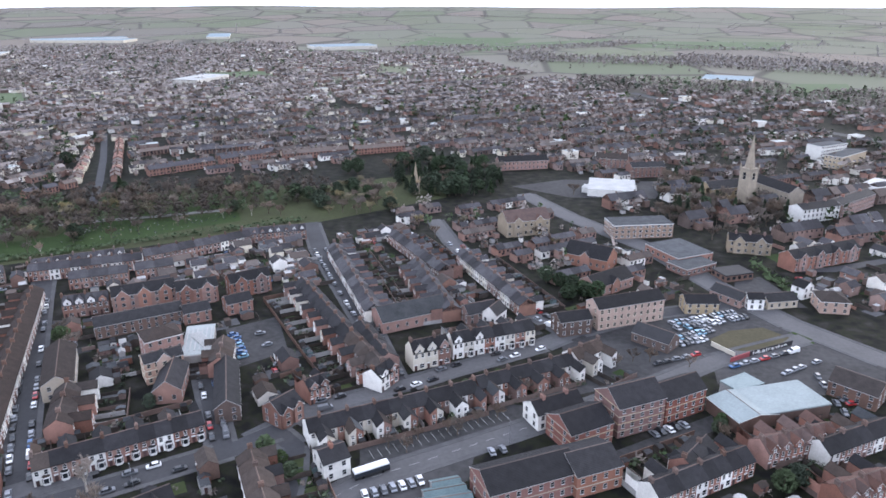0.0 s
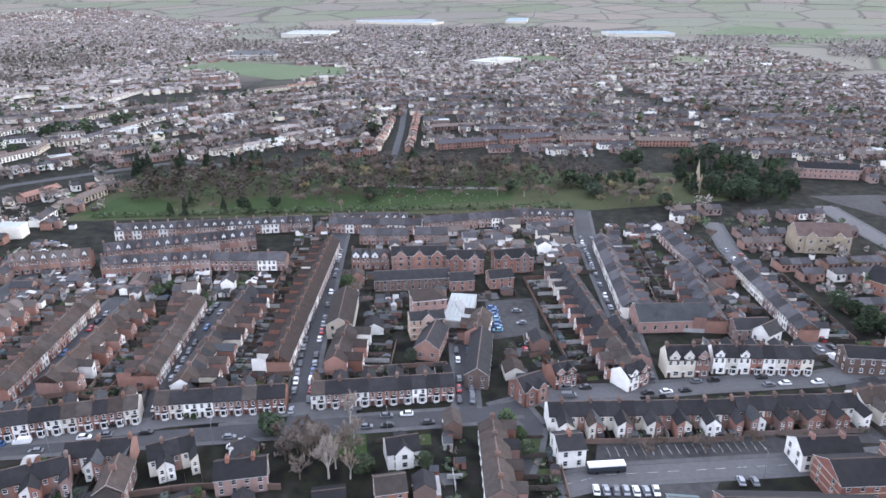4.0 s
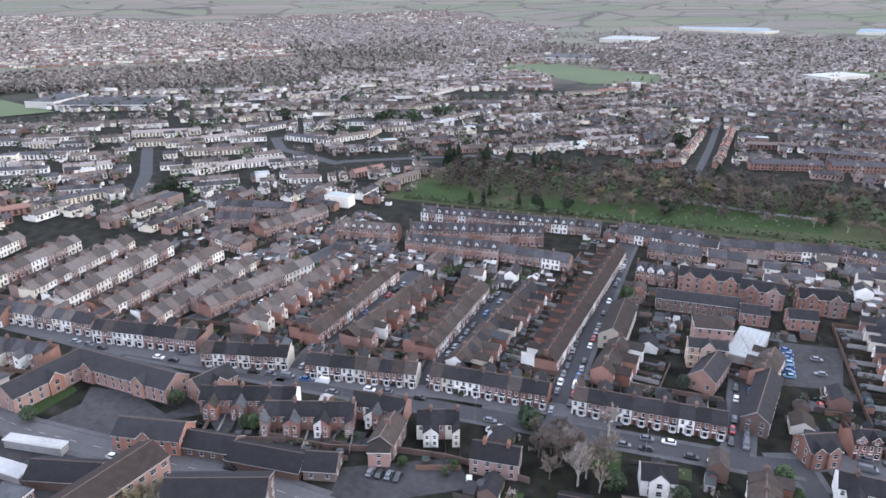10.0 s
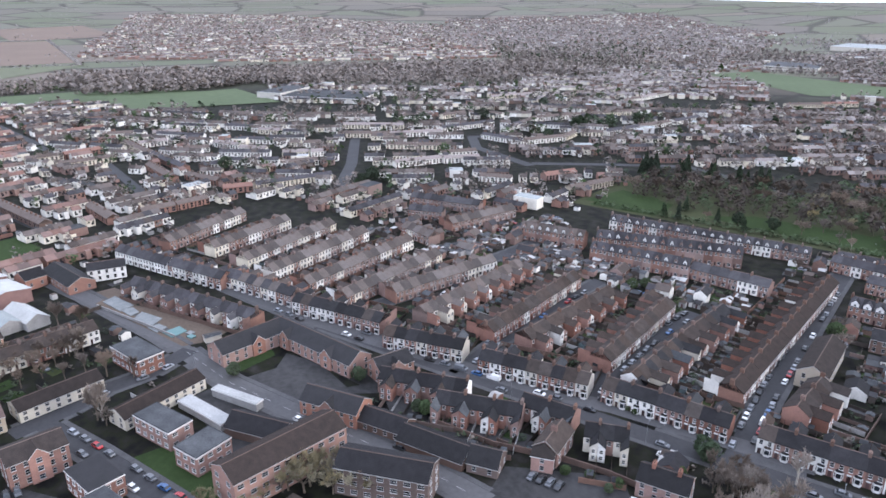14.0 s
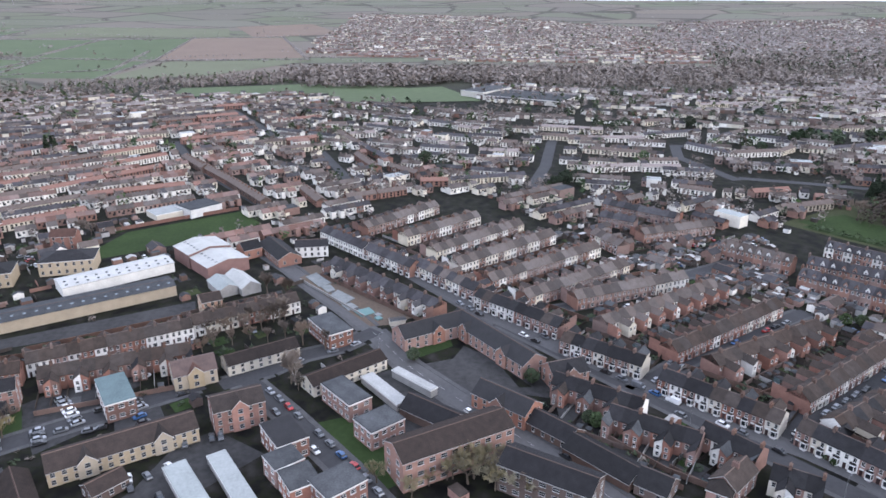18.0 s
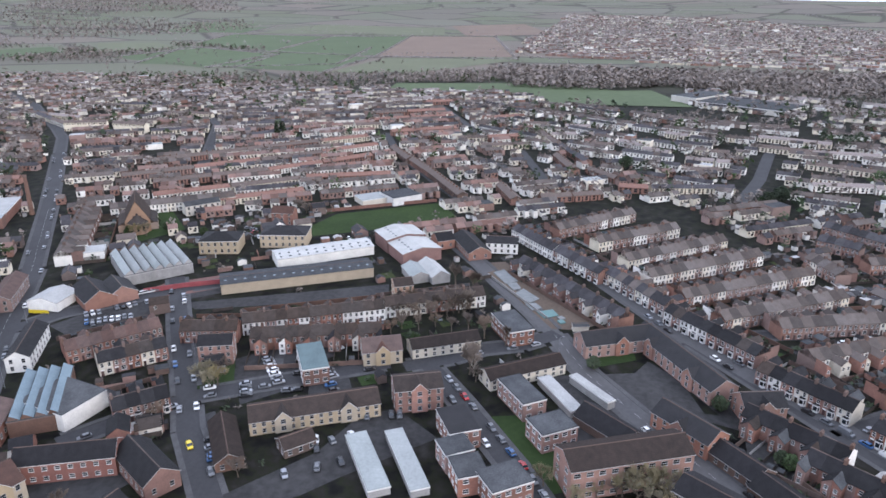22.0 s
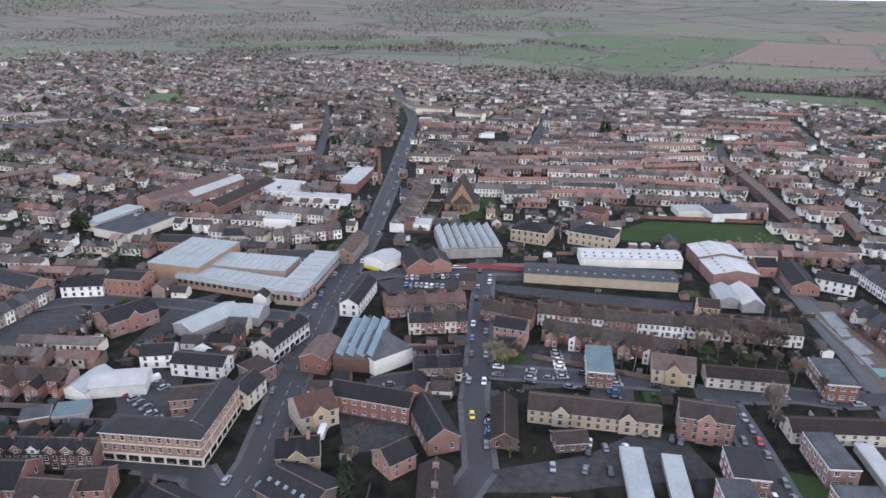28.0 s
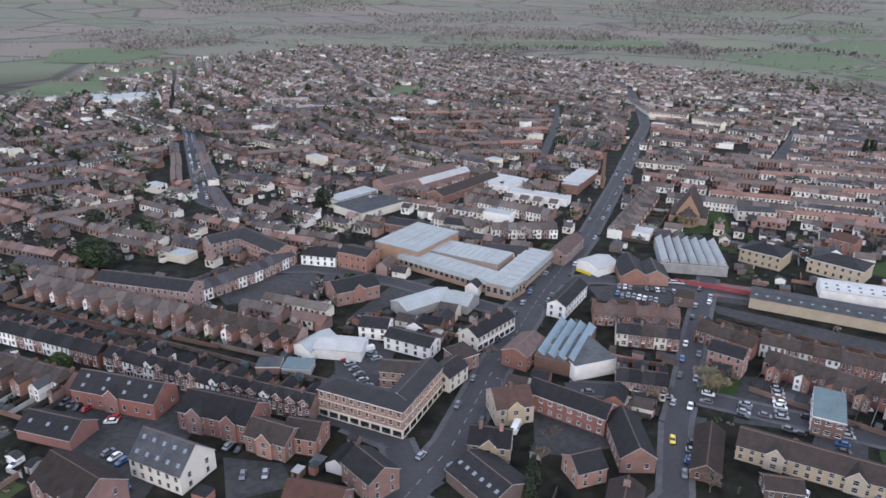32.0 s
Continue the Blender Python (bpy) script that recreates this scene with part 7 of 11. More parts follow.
hall(-178.6, -78.3, -193.7, -40.7, -1, 11, 4.7, 7.4, "buff_brick", "dark_tile", 2, 2.8, gables=2, name="apartment_block", label="yellow brick sheltered flats with brown tiled roof")
hall(-195.6, -35.7, -200.1, -20.8, -1, 11, 8, 10.5, "brick", "dark_tile", 3, 3.0, gables=1)
hall(-194.4, 25.9, -179.5, 39.5, -1, 10, 3.2, 6.2, "brown_brick", "slate", 0)
row(-232.4, -124.9, -235.7, -103.2, -1, "b", "t", "flat", wing=4)
row(-241, -104.1, -260.9, -50.9, -1, "wwwb", "t", "flat", wing=4)
row(-262.5, -51.2, -278.6, -10.5, -1, "bwwc", "t", "flat", wing=4)
row(-229.7, -96.3, -239.9, -47.7, 1, "bwb", "t", "flat", wing=4)
hall(-217.1, -110.7, -219.8, -99, -1, 9, 8, 10.4, "brick", "slate", 3, 2.8)
hall(-211.2, -106.7, -214.1, -100.7, 1, 10, 3, 5, "grey_render", "slate", 0)
flat_block(-204.8, -1.9, -189.9, 6.5, -1, 8.4, 6.4, "brick", label="two-storey flat-roofed red brick flats with white roof edge", storeys=2)
flat_block(-182.8, 7.2, -174.2, 12, -1, 12.2, 6.35, "brick", label="two-storey flat-roofed red brick flats with white roof edge", storeys=2)
flat_block(-255.4, -5.8, -238.8, 1.9, -1, 10.0, 6.4, "brick", label="two-storey flat-roofed red brick flats with white roof edge", storeys=2)
flat_block(-184.7, -20.5, -171.9, -14.9, -1, 9.6, 6.45, "brick", "dark_roof", storeys=2)
flat_block(-169.2, -18.9, -162, -15.1, -1, 8.8, 6.3, "brick", "felt_roof", storeys=2)
flat_block(-161.8, -14.6, -152.7, -11, -1, 8.7, 6.25, "brick", "felt_roof", storeys=2)
flat_block(-156.4, -6.6, -147.7, -1.6, -1, 12.3, 6.4, "brick", "felt_roof", storeys=2)
flat_block(-220.7, -75.8, -203.1, -68.2, -1, 9.0, 6.4, "brick", "teal_roof", storeys=2)
flat_block(-173.8, -46.6, -149.6, -34.9, -1, 6.3, 2.6, "grey_render", "metal_roof", 0, label="row of lock-up garages with a pale flat roof", name="garage_block")
flat_block(-177, -35.1, -151.1, -23.5, -1, 5.3, 2.6, "grey_render", "metal_roof", 0, label="row of lock-up garages with a pale flat roof", name="garage_block")
flat_block(-213.5, 11.7, -193.5, 21.7, -1, 4.7, 2.6, "grey_render", "white_roof", 0, label="row of lock-up garages with a pale flat roof", name="garage_block")
flat_block(-215.4, 22.7, -199.5, 33.9, -1, 3.2, 3, "grey_render", "white_roof", 0, label="low hall with a white flat roof", name="garage_block")
hall(-177.5, -86.6, -157.3, -76.1, -1, 8, 3, 5.6, "brown_brick", "dark_tile", 1)
hall(-166.6, -64.5, -172.9, -56.8, -1, 7, 3, 5, "brown_brick", "dark_tile", 1)
# ---- works and sports hall ----
hall(-313.8, -115.2, -338.2, -72.4, -1, 14, 4.6, 5.8, "white_render", "white_sheet", 0, rooflights=(11, 2), edge="white_sheet", label="long white warehouse with rooflights", name="warehouse")
hall(-280.7, -129.5, -308.7, -66.1, -1, 14, 4.6, 5.6, "buff_brick", "felt_roof", 0, rooflights=(16, 1), edge="buff_brick", label="long yellow brick works with sawtooth roof", name="works_building")
hall(-354.9, -62.3, -340, -53, -1, 22, 7.2, 9.2, "red_brick", "white_sheet", 0, rooflights=(5, 1), label="red-walled hall with a shallow white roof", name="sports_hall")
hall(-339.8, -52.8, -323.7, -42.7, -1, 21, 6.0, 8.0, "red_brick", "white_sheet", 0, rooflights=(5, 1), label="lower end of the red-walled hall, white roof", name="sports_hall")
hall(-311.3, -46.9, -297.4, -40.1, -1, 9, 3.6, 5.6, "grey_render", "metal_roof", 0, label="pale tent-shaped shed roof", name="shed")
hall(-315.7, -40, -298.2, -30.6, -1, 9, 3.6, 6.2, "grey_render", "white_sheet", 0, label="pale tent-shaped shed roof", name="shed")
hall(-277.4, -49.6, -280.1, -41.9, -1, 9.4, 8.2, 10.2, "pale_orange_brick", "dark_tile", 3, 2.4, trim="cream_trim", bands="cream_trim", name="tall_house", label="three-storey orange brick house with cream bands")
hall(-330, -159.2, -333, -139.6, -1, 16, 7, 10, "buff_brick", "slate", 2, hip=True, name="care_home", label="pale brick hipped-roof home with slate roof")
hall(-343.5, -131.2, -345.6, -107.1, -1, 16, 7, 10, "buff_brick", "slate", 2, hip=True, name="care_home", label="pale brick hipped-roof home with slate roof")
hall(-378.5, -137.2, -378.3, -124.6, -1, 9, 7, 10, "brick", "red_tile", 3)
hall(-346, -39.2, -350.6, -30.8, -1, 10, 5, 8, "orange_brick", "slate", 1)
hall(-357.1, -25.3, -330.5, -14.2, -1, 12, 4, 7, "orange_brick", "slate", 1)
hall(-345, -11.7, -344.9, 4.7, -1, 9, 5.6, 8, "white_render", "slate", 2)
# ---- the high street ----
hall(-94.4, -172.5, -107.6, -145.6, -1, 9.0, 9.5, 12.0, "orange_brick", "dark_roof", 3, 2.6, base="cream_trim", bands="cream_trim", trim="cream_trim", name="department_store", label="three-storey orange brick corner store with cream bands", hip=True)
hall(-106.2, -149.9, -127.4, -160.6, -1, 9.0, 9.45, 11.95, "orange_brick", "dark_roof", 3, 2.6, base="cream_trim", bands="cream_trim", trim="cream_trim", name="department_store", label="three-storey orange brick corner store with cream bands")
hall(-115.4, -171.4, -125.8, -160.2, -1, 8.5, 8.6, 10.6, "orange_brick", "dark_tile", 3, 2.6, trim="cream_trim", bands="cream_trim", name="department_store", label="three-storey orange brick rear range of the corner store")
hall(-129.6, -158.9, -140.4, -161.8, -1, 9, 5.4, 8, "cream_render", "slate", 2, name="shop", label="cream-fronted shop with slate roof beside the high street")
hall(-165.5, -275.9, -172.1, -261.1, -1, 12, 8, 9.5, "orange_brick", "slate", 2)
hall(-137.5, -242.2, -157.1, -238.9, -1, 14, 6, 9, "brick", "slate", 1, gables=1)
hall(-155.7, -173.7, -179.5, -178.1, -1, 9, 6, 8.6, "cream_render", "slate", 2, 2.6, chimneys=3, base="white_trim", name="shop", label="pale fronted high-street shops under a slate roof")
hall(-142.2, -167, -150.5, -166.2, -1, 10, 5.6, 8, "brick", "dark_tile", 2, hip=True, name="shop", label="hipped red brick corner shop with brown tile roof")
hall(-131.7, -209, -138.9, -200.2, -1, 9, 5, 7.5, "white_render", "slate", 2)
hall(-135.3, -195.1, -143.1, -177.6, -1, 9, 5, 7, "white_render", "slate", 2)
hall(-110.9, -206.9, -122.8, -193.7, -1, 11, 4, 5.2, "white_render", "white_sheet", 0, label="low white shed with a pale roof")
hall(-132.7, -136.2, -143.5, -130.7, -1, 12, 6, 10, "buff_brick", "red_tile", 2, gables=1, chimneys=1)
hall(-115.7, -126.8, -123.3, -117.6, -1, 10, 6, 9, "stone", "slate", 2, gables=1, chimneys=2, name="stone_house", label="honey stone house with bay and slate roof")
hall(-148.9, -133.4, -156.3, -107.9, -1, 9, 6.2, 9.2, "red_brick", "slate", 2, 3.2, win=(1.3, 1.2), trim="white_trim", label="long red brick range with slate roof and white gutter", edge="white_trim")
hall(-159.2, -152.8, -174.5, -157.8, 1, 10, 6, 8, "brick", "red_tile", 1)
row(-177.4, -122.4, -187.4, -108.7, -1, "bbc", "s", "bay")
row(-205, -143.6, -219.4, -125.2, -1, "bbc", "st", "flat")
row(-211.5, -160.1, -234.4, -135.1, -1, "b", "r", "flat")
hall(-201.7, -171.3, -227.1, -181, -1, 8, 5.6, 8, "white_render", "slate", 2)
hall(-159, -106.1, -145.9, -90, 1, 10, 5, 8.5, "brick", "slate", 1)
hall(-109, -120.4, -108.5, -102.5, -1, 15, 4, 7, "brown_brick", "slate", 0, skylights=6)
hall(-128.9, -100.2, -137.4, -97.2, -1, 9, 5, 8, "orange_brick", "slate", 2)
flat_block(-183.5, -256, -198.6, -194.2, -1, 12.0, 6.2, "tan_brick", "metal_roof", 1, 3.0, name="shopping_centre", label="large brick shopping hall with a pale metal roof", trim="metal_roof", ribs=14, win=(1.7, 2.3), skirt=4.3)
flat_block(-198.5, -194, -244.8, -212.9, -1, 12.4, 6.3, "tan_brick", "metal_roof", 1, 3.0, name="shopping_centre", label="large brick shopping hall with a pale metal roof", trim="metal_roof", ribs=9, win=(1.7, 2.3), skirt=4.3)
flat_block(-181.1, -272.6, -188.8, -247.7, -1, 36.0, 9, "tan_brick", "metal_roof", 0, name="shopping_centre", label="large brick shopping hall with a pale metal roof", trim="metal_roof", ribs=5)
flat_block(-195.9, -257.1, -211.7, -216.8, -1, 18.1, 6.5, "tan_brick", "metal_roof", 0, name="shopping_centre", label="large brick shopping hall with a pale metal roof", trim="metal_roof", ribs=14)
hall(-134.6, -85.4, -120.9, -77.3, -1, 9, 5, 7.6, "brick", "dark_tile", 2, chimneys=2, name="house", label="brick house with a long brown tile roof")
sawtooth(-164.7, -148.2, -171.2, -134.8, -1, 31.2, 5.5, "brown_brick", 4, "blue_roof", label="brick works with blue-grey sawtooth rooflights", rise=1.7, peak=0.22)
flat_block(-169.4, -133.4, -185, -128, -1, 20.1, 6, "white_render", "felt_roof", 0, label="grey-roofed works with white front wall", name="works_building")
sawtooth(-278.6, -173.8, -298.2, -150.3, -1, 35.4, 5, "grey_render", 7, "metal_roof", label="white works with a sawtooth glazed roof")
flat_block(-203.5, -350.4, -207.2, -325.3, -1, 33.2, 5, "cream_render", "felt_roof", 0, label="low flat-roofed school with teal edge", name="school", trim="blue_roof")
flat_block(-205.8, -364.1, -208.3, -351.7, -1, 33.6, 5.6, "cream_render", "metal_roof", 0, label="low flat-roofed school hall, pale roof", name="school", trim="blue_roof")
hall(-251.3, -372.4, -318.2, -377.2, -1, 13, 5, 8, "brick", "red_tile", 0, name="works_building", label="long brick engine sheds with tiled roofs")
hall(-264, -328.8, -325.7, -343.6, -1, 13, 5, 8, "brick", "dark_tile", 0, name="works_building", label="long brick engine sheds with tiled roofs")
hall(-271.7, -356.2, -319.5, -363.8, -1, 8, 5.5, 8.2, "brick", "white_roof", 0, name="works_building", label="long shed with a white roof")
flat_block(-308.7, -336.8, -314.3, -314.5, -1, 25.4, 5, "white_render", "white_roof", 0, name="works_building", label="low white flat-roofed sheds")
flat_block(-306.8, -306.8, -322.9, -272.2, -1, 9.9, 5, "white_render", "white_roof", 0, name="works_building", label="low white flat-roofed sheds")
flat_block(-352.8, -302.5, -358, -290, -1, 37.0, 6, "brick", "white_roof", 0, name="works_building", label="brick shed with a rounded white roof")
row(-274.5, -309.5, -292.7, -257.8, -1, "bwwc", "t", "flat")
row(-236.5, -294.4, -246.7, -263.3, -1, "bwwc", "t", "flat")
row(-248.4, -260.5, -276.9, -239.1, -1, "bwwc", "t", "flat")
hall(-224.8, -240.3, -238.6, -223.2, -1, 9, 5, 7.5, "white_render", "dark_roof", 2)
hall(-236.6, -284.4, -247.1, -268.7, -1, 10, 5, 7.5, "cream_render", "slate", 1)
hall(-212.6, -304.7, -223.9, -283.6, -1, 12, 5, 7, "brick", "slate", 1)
hall(-246.2, -211.3, -272.6, -221.8, 1, 9, 5.5, 8, "brick", "red_tile", 2)
row(-299.4, -217.3, -372.9, -250.5, 1, "bbwb", "t", "gable")
flat_block(-302.1, -221.9, -311.4, -202.9, -1, 10.5, 4, "white_render", "white_roof", 0, name="shop", label="low white shop with flat roof")
hall(-250.1, -195, -264.2, -194, -1, 14, 4, 6, "white_render", "white_roof", 0)
hall(-270.1, -187.3, -255.6, -171.7, 1, 13, 4, 8, "orange_brick", "slate", 0)
hall(-274.1, -176.9, -262.4, -165.5, 1, 12, 4, 7.5, "orange_brick", "slate", 0)
hall(-386.2, -195.8, -399.8, -180, -1, 9, 6, 8, "cream_render", "felt_roof", 2)
row(-378.7, -238.1, -414, -175, -1, "bwwc", "t", "flat")
plot("earth_red", (-269.2, -167.1), (-283.9, -157.8), (-296.3, -136.2), (-283.6, -127.7), (-271.3, -146), lift=0.03, name="hard_standing", label="reddish hard standing behind the hoarding", category="yard")
garden_wall(1.3, "paint_yellow", (-247.8, -199.8), (-248, -191))
cars(4, (-270.5, -164), (-277.2, -155.5), palette="white", vans=1)
cars(9, (-239.2, -173.1), (-249, -154.1), across=True, fill=0.8)
lawn((-252, -229.2), (-262.2, -229.6), (-261.8, -218.5), (-251.1, -211.9), (-245.6, -218))
hedge_line(1.6, 1.6, (-250.7, -228.7), (-263.3, -230.8), (-263.1, -219.4), (-250.2, -210.3), (-244.5, -217.1), (-250.7, -228.7), label="clipped dark hedge round a small green")
chimney_stack(-376.2, -287, 24)
caravan(-133.4, -125.8, 30)
garden_wall(2.2, "hoarding_red", (-272.3, -162), (-281, -146), (-287.9, -128.5))
garden_wall(1.8, "brick", (-70.5, -205.6), (-80.1, -187.4))
church(-351.7, -206.3, 28, 26, 13, 7, 18, "tan_brick", label="tan brick church with a steep tiled roof and rounded apse")
spire_tower(204, 453, 8, 22, 24)
spire_tower(-17.6, 472.1, 4, 9, 14, label="small chapel spire among dark trees")
hall(-152.2, -291, -163.2, -277.5, -1, 12, 5, 8, "white_render", "slate", 2)
hall(-152.3, -213.2, -177, -212.1, -1, 12, 4, 6, "grey_render", "metal_roof", 0)
hall(-175.4, -208.4, -180.1, -198, -1, 12, 4, 6.5, "grey_render", "metal_roof", 0)
hall(-103.8, -206.7, -117.8, -210.4, -1, 9, 3.4, 5.6, "white_render", "metal_roof", 0, name="shed", label="white gabled shed beside the low white shed")
flat_block(-92, -199.1, -99, -192.2, -1, 8, 3, "grey_render", "teal_roof", 0, name="shed", label="low flat shed with a grey-green roof", trim="grey_trim")
flat_block(-85.3, -205.4, -91.9, -200.2, -1, 7, 3, "brick", "felt_roof", 0, name="garage", label="low flat-roofed brick garage")
# ---- west of the high street ----
hall(-40.8, -179.6, -48.8, -162.8, -1, 13, 6, 12, "cream_render", "felt_roof", 2, 3, rooflights=(5, 2), name="chapel_hall", label="cream rendered hall with steep pale slate roof")
hall(-18.4, -185.5, -25.2, -165.5, -1, 14, 6, 11, "red_brick", "dark_tile", 2, gables=2)
hall(-36, -227.7, -53.8, -202.5, -1, 12, 6, 10, "red_brick", "slate", 1, 4, rooflights=(4, 2), gables=1, name="church_hall", label="red brick hall with a long slate roof")
hall(-58.6, -193.6, -71.5, -173.4, -1, 13, 6.5, 10.5, "red_brick", "slate", 2, 3, gables=2)
hall(-18.3, -218.2, -29.3, -202, -1, 11, 3.5, 7, "red_brick", "slate", 0, rooflights=(3, 1))
hall(-84.2, -138.8, -84.8, -126.1, 1, 10, 6.5, 9.5, "brick", "slate", 2)
hall(-76.6, -163.7, -83, -155.1, -1, 10, 5.5, 8.5, "brick", "dark_tile", 2)
hall(-68.8, -169.9, -75.2, -157.6, -1, 10, 5.5, 8.5, "brick", "dark_tile", 2, gables=1)
hall(-63, -137.6, -72.1, -125, -1, 11, 5.5, 9.5, "red_brick", "red_tile", 2, gables=1)
row(-19.1, -295.8, -47.3, -245.1, -1, "bwwb", "s", "flat")
row(-48.8, -243.8, -72.3, -198.6, -1, "bwbb", "s", "mixed")
row(-72.3, -198.6, -89.5, -169.9, -1, "bw", "s", "gable")
row(-17.5, -260.7, -34, -231.1, 1, "bw", "t", "flat")
row(-42.6, -329.4, -82.9, -258.2, 1, "bbbo", "t", "flat", garden=12)
row(-84.2, -256.6, -95, -238.5, 1, "bb", "t", "flat", garden=10)
row(-92.1, -241.5, -108.1, -213.4, 1, "bbbw", "t", "flat", garden=8)
hall(-63.5, -308.3, -90.4, -271.9, -1, 12, 9, 11.5, "brick", "slate", 3, 3, name="works_building", label="three-storey brick works range")
row(-93.9, -278.9, -119.3, -283.7, -1, "bwb", "s", "flat")
row(-119.3, -283.7, -143.8, -292.5, -1, "bw", "s", "flat")
hall(-116, -324.4, -135.7, -325.4, -1, 10, 8, 11, "orange_brick", "dark_roof", 3, 3)
hall(-135.7, -325.4, -141.1, -289.8, -1, 12, 8, 11, "orange_brick", "dark_roof", 3, 3)
row(-46.3, -340.4, -63.4, -318.7, 1, "bb", "t", "flat", garden=8)

# ---- yards and lawns ----
yard((-23.3, 166.4), (-24.8, 179.8), (-3.9, 190.1), (22.5, 203.5), (36.4, 201), (36.3, 194.5), (3.2, 178.5))
yard((51.5, 177), (88.3, 196.6), (87.2, 188.5), (53.7, 168.9))
yard((90.1, 251), (112.2, 243.7), (132.9, 272), (99.9, 274.9))
yard((101.4, 232.4), (144.3, 250.8), (148, 232.3), (131.5, 208.5), (97.5, 216.1))
yard((-28.5, 156.3), (-19.8, 164), (9.9, 175.7), (7.7, 164), (-3.4, 156.2))
yard((-88.9, 260.2), (-69.9, 272.5), (-59.1, 241), (-75.4, 228))
yard((-229, 56.7), (-198.5, 70.4), (-190.4, 77.2), (-207, 78), (-234.9, 63.9))
yard((-140.5, 91.3), (-121.6, 118.6), (-109.3, 112), (-129.7, 77.2))
lawn((-100.9, 152.1), (-91.6, 157.8), (-85.9, 148.2), (-96.3, 142))
yard((-215, -69.4), (-217.9, -56.9), (-190.2, -46.3), (-187, -62.5))
lawn((-223.5, -115.3), (-226, -101.1), (-194.5, -90.1), (-191.1, -100.5))
yard((-160.1, -57.5), (-187.3, -45.8), (-193.5, -34.5), (-178.7, -19.2), (-158.3, -43.8))
lawn((-238, 30.6), (-241.9, 48.4), (-234.2, 48.5), (-227.8, 34.4))
lawn((-183, 0), (-177.9, 18.7), (-160.6, 21.1), (-164.5, 6.1))
lawn((-191.9, -3.9), (-194.1, 7.2), (-159.4, 19.9), (-155.2, 11.6))
yard((-264.2, -140.3), (-294.6, -54.5), (-279.4, -52.2), (-258.5, -131.6))
lawn((-197.2, -108.4), (-252.2, -138.7), (-248.4, -122), (-200.7, -92.4))
yard((-210.5, -98), (-243.5, -72), (-225.3, -62.9), (-197.7, -90.6))
yard((-237.2, -183.7), (-276, -161.3), (-254.4, -147.1), (-229.5, -170.7))
yard((-107.1, -189.8), (-132.1, -202.2), (-133.7, -189.6), (-116.9, -172.6))
yard((-101.9, -295), (-149.1, -275.4), (-136, -252.6), (-100.1, -265.9))
yard((-279.6, -147.3), (-292.6, -135), (-276.3, -127.5), (-267.1, -141))
lawn((137.6, 250.8), (146.4, 245.9), (153.7, 255.7), (144.2, 259.9))
lawn((-336.5, -199.1), (-398, -234.9), (-416.2, -223.2), (-359.7, -183))
yard((-270.3, 60.7), (-225.9, 78.8), (-226.6, 61.2), (-248.5, 50.1))
yard((-219.4, 15.3), (-224.9, 48.1), (-177.1, 61.8), (-179.9, 20.7))
yard((-195.6, 75.3), (-152, 105), (-145, 94.2), (-178.2, 71.9))
yard((-33.3, -234), (-62.8, -210.8), (-56.6, -187.1), (-33.6, -164.1), (-11.7, -181.4))
yard((-57.9, -168.7), (-70, -155.8), (-67.9, -145.1), (-50.9, -150.3))
yard((-170.9, -241.4), (-191.5, -233.9), (-156.8, -221.7), (-135.8, -224.3))
yard((-115.5, -203.9), (-132.1, -202.2), (-118.4, -171.5), (-97.6, -170.4))
yard((-151.2, -124.9), (-167, -113.5), (-150.3, -100.5), (-135.8, -111))
plot("earth_brown", (-325.9, -13.7), (-329.2, -1.6), (-265.3, 38.2), (-258.5, 30.4), (-269.2, 9.6), (-297, -4.2), name="building_site", label="cleared building site with bare brown earth", category="building site")
plot("earth_brown", (-313.7, -9.8), (-324.9, 1.6), (-262.8, 38.1), (-256.4, 29), (-256.7, 18.6), lift=0.02, name="site_ground", label="bare brown earth of a building site", category="ground")
ground_rect("slab", [(-313.9, -6.9), (-318.1, -1.8), (-304.2, 4.9), (-300.5, -0.8)], "concrete", 0.35, "pale concrete slab of a new house", "slab")
ground_rect("slab", [(-288.9, 2.9), (-295.8, 7.4), (-285.1, 14.4), (-280.4, 10.1)], "concrete", 0.35, "pale concrete slab of a new house", "slab")
ground_rect("slab", [(-271.7, 13), (-274.6, 19.7), (-269, 21.9), (-265.7, 15.9)], "teal_sheet", 0.35, "teal sheeting over stacked building material", "slab")
ground_rect("slab", [(-301.8, -0.6), (-302.3, 4.3), (-295.9, 6.4), (-293.4, 2.8)], "concrete", 0.35, "pale slab of a new house", "slab")
ground_rect("slab", [(-278.9, 8.1), (-280.5, 12.6), (-275.9, 15.2), (-272.7, 10.9)], "concrete", 0.35, "pale slab of a new house", "slab")
garden_wall(1.6, "buff_brick", (-324.9, 1.6), (-294.7, 20.7), (-263.9, 38.3))
garden_wall(1.1, "grey_render", (-310.1, -9.3), (-286.1, 5), (-265.4, 17))
hall(-256.4, 26.7, -257.4, 32.9, -1, 3, 2.3, 2.7, "cream_render", "felt_roof", 0, name="site_cabin", label="cream site cabin beside the building site")
piles("teal_sheet concrete buff_brick", 1.4, (-266.1, 19.5), (-269.6, 24.8), (-263.6, 27.5), (-260.3, 22))
piles("buff_brick grey_render", 1.5, (-263.3, 28.4), (-262.6, 34.6), (-257.3, 34.6), (-257.5, 29.5))
plot("earth_brown", (-56.4, -163.3), (-66.2, -158.8), (-65.4, -150.1), (-53.8, -153.5), name="gravel_yard", label="brown gravel car park", category="yard")
bus(-20.1, 166.9, 28)
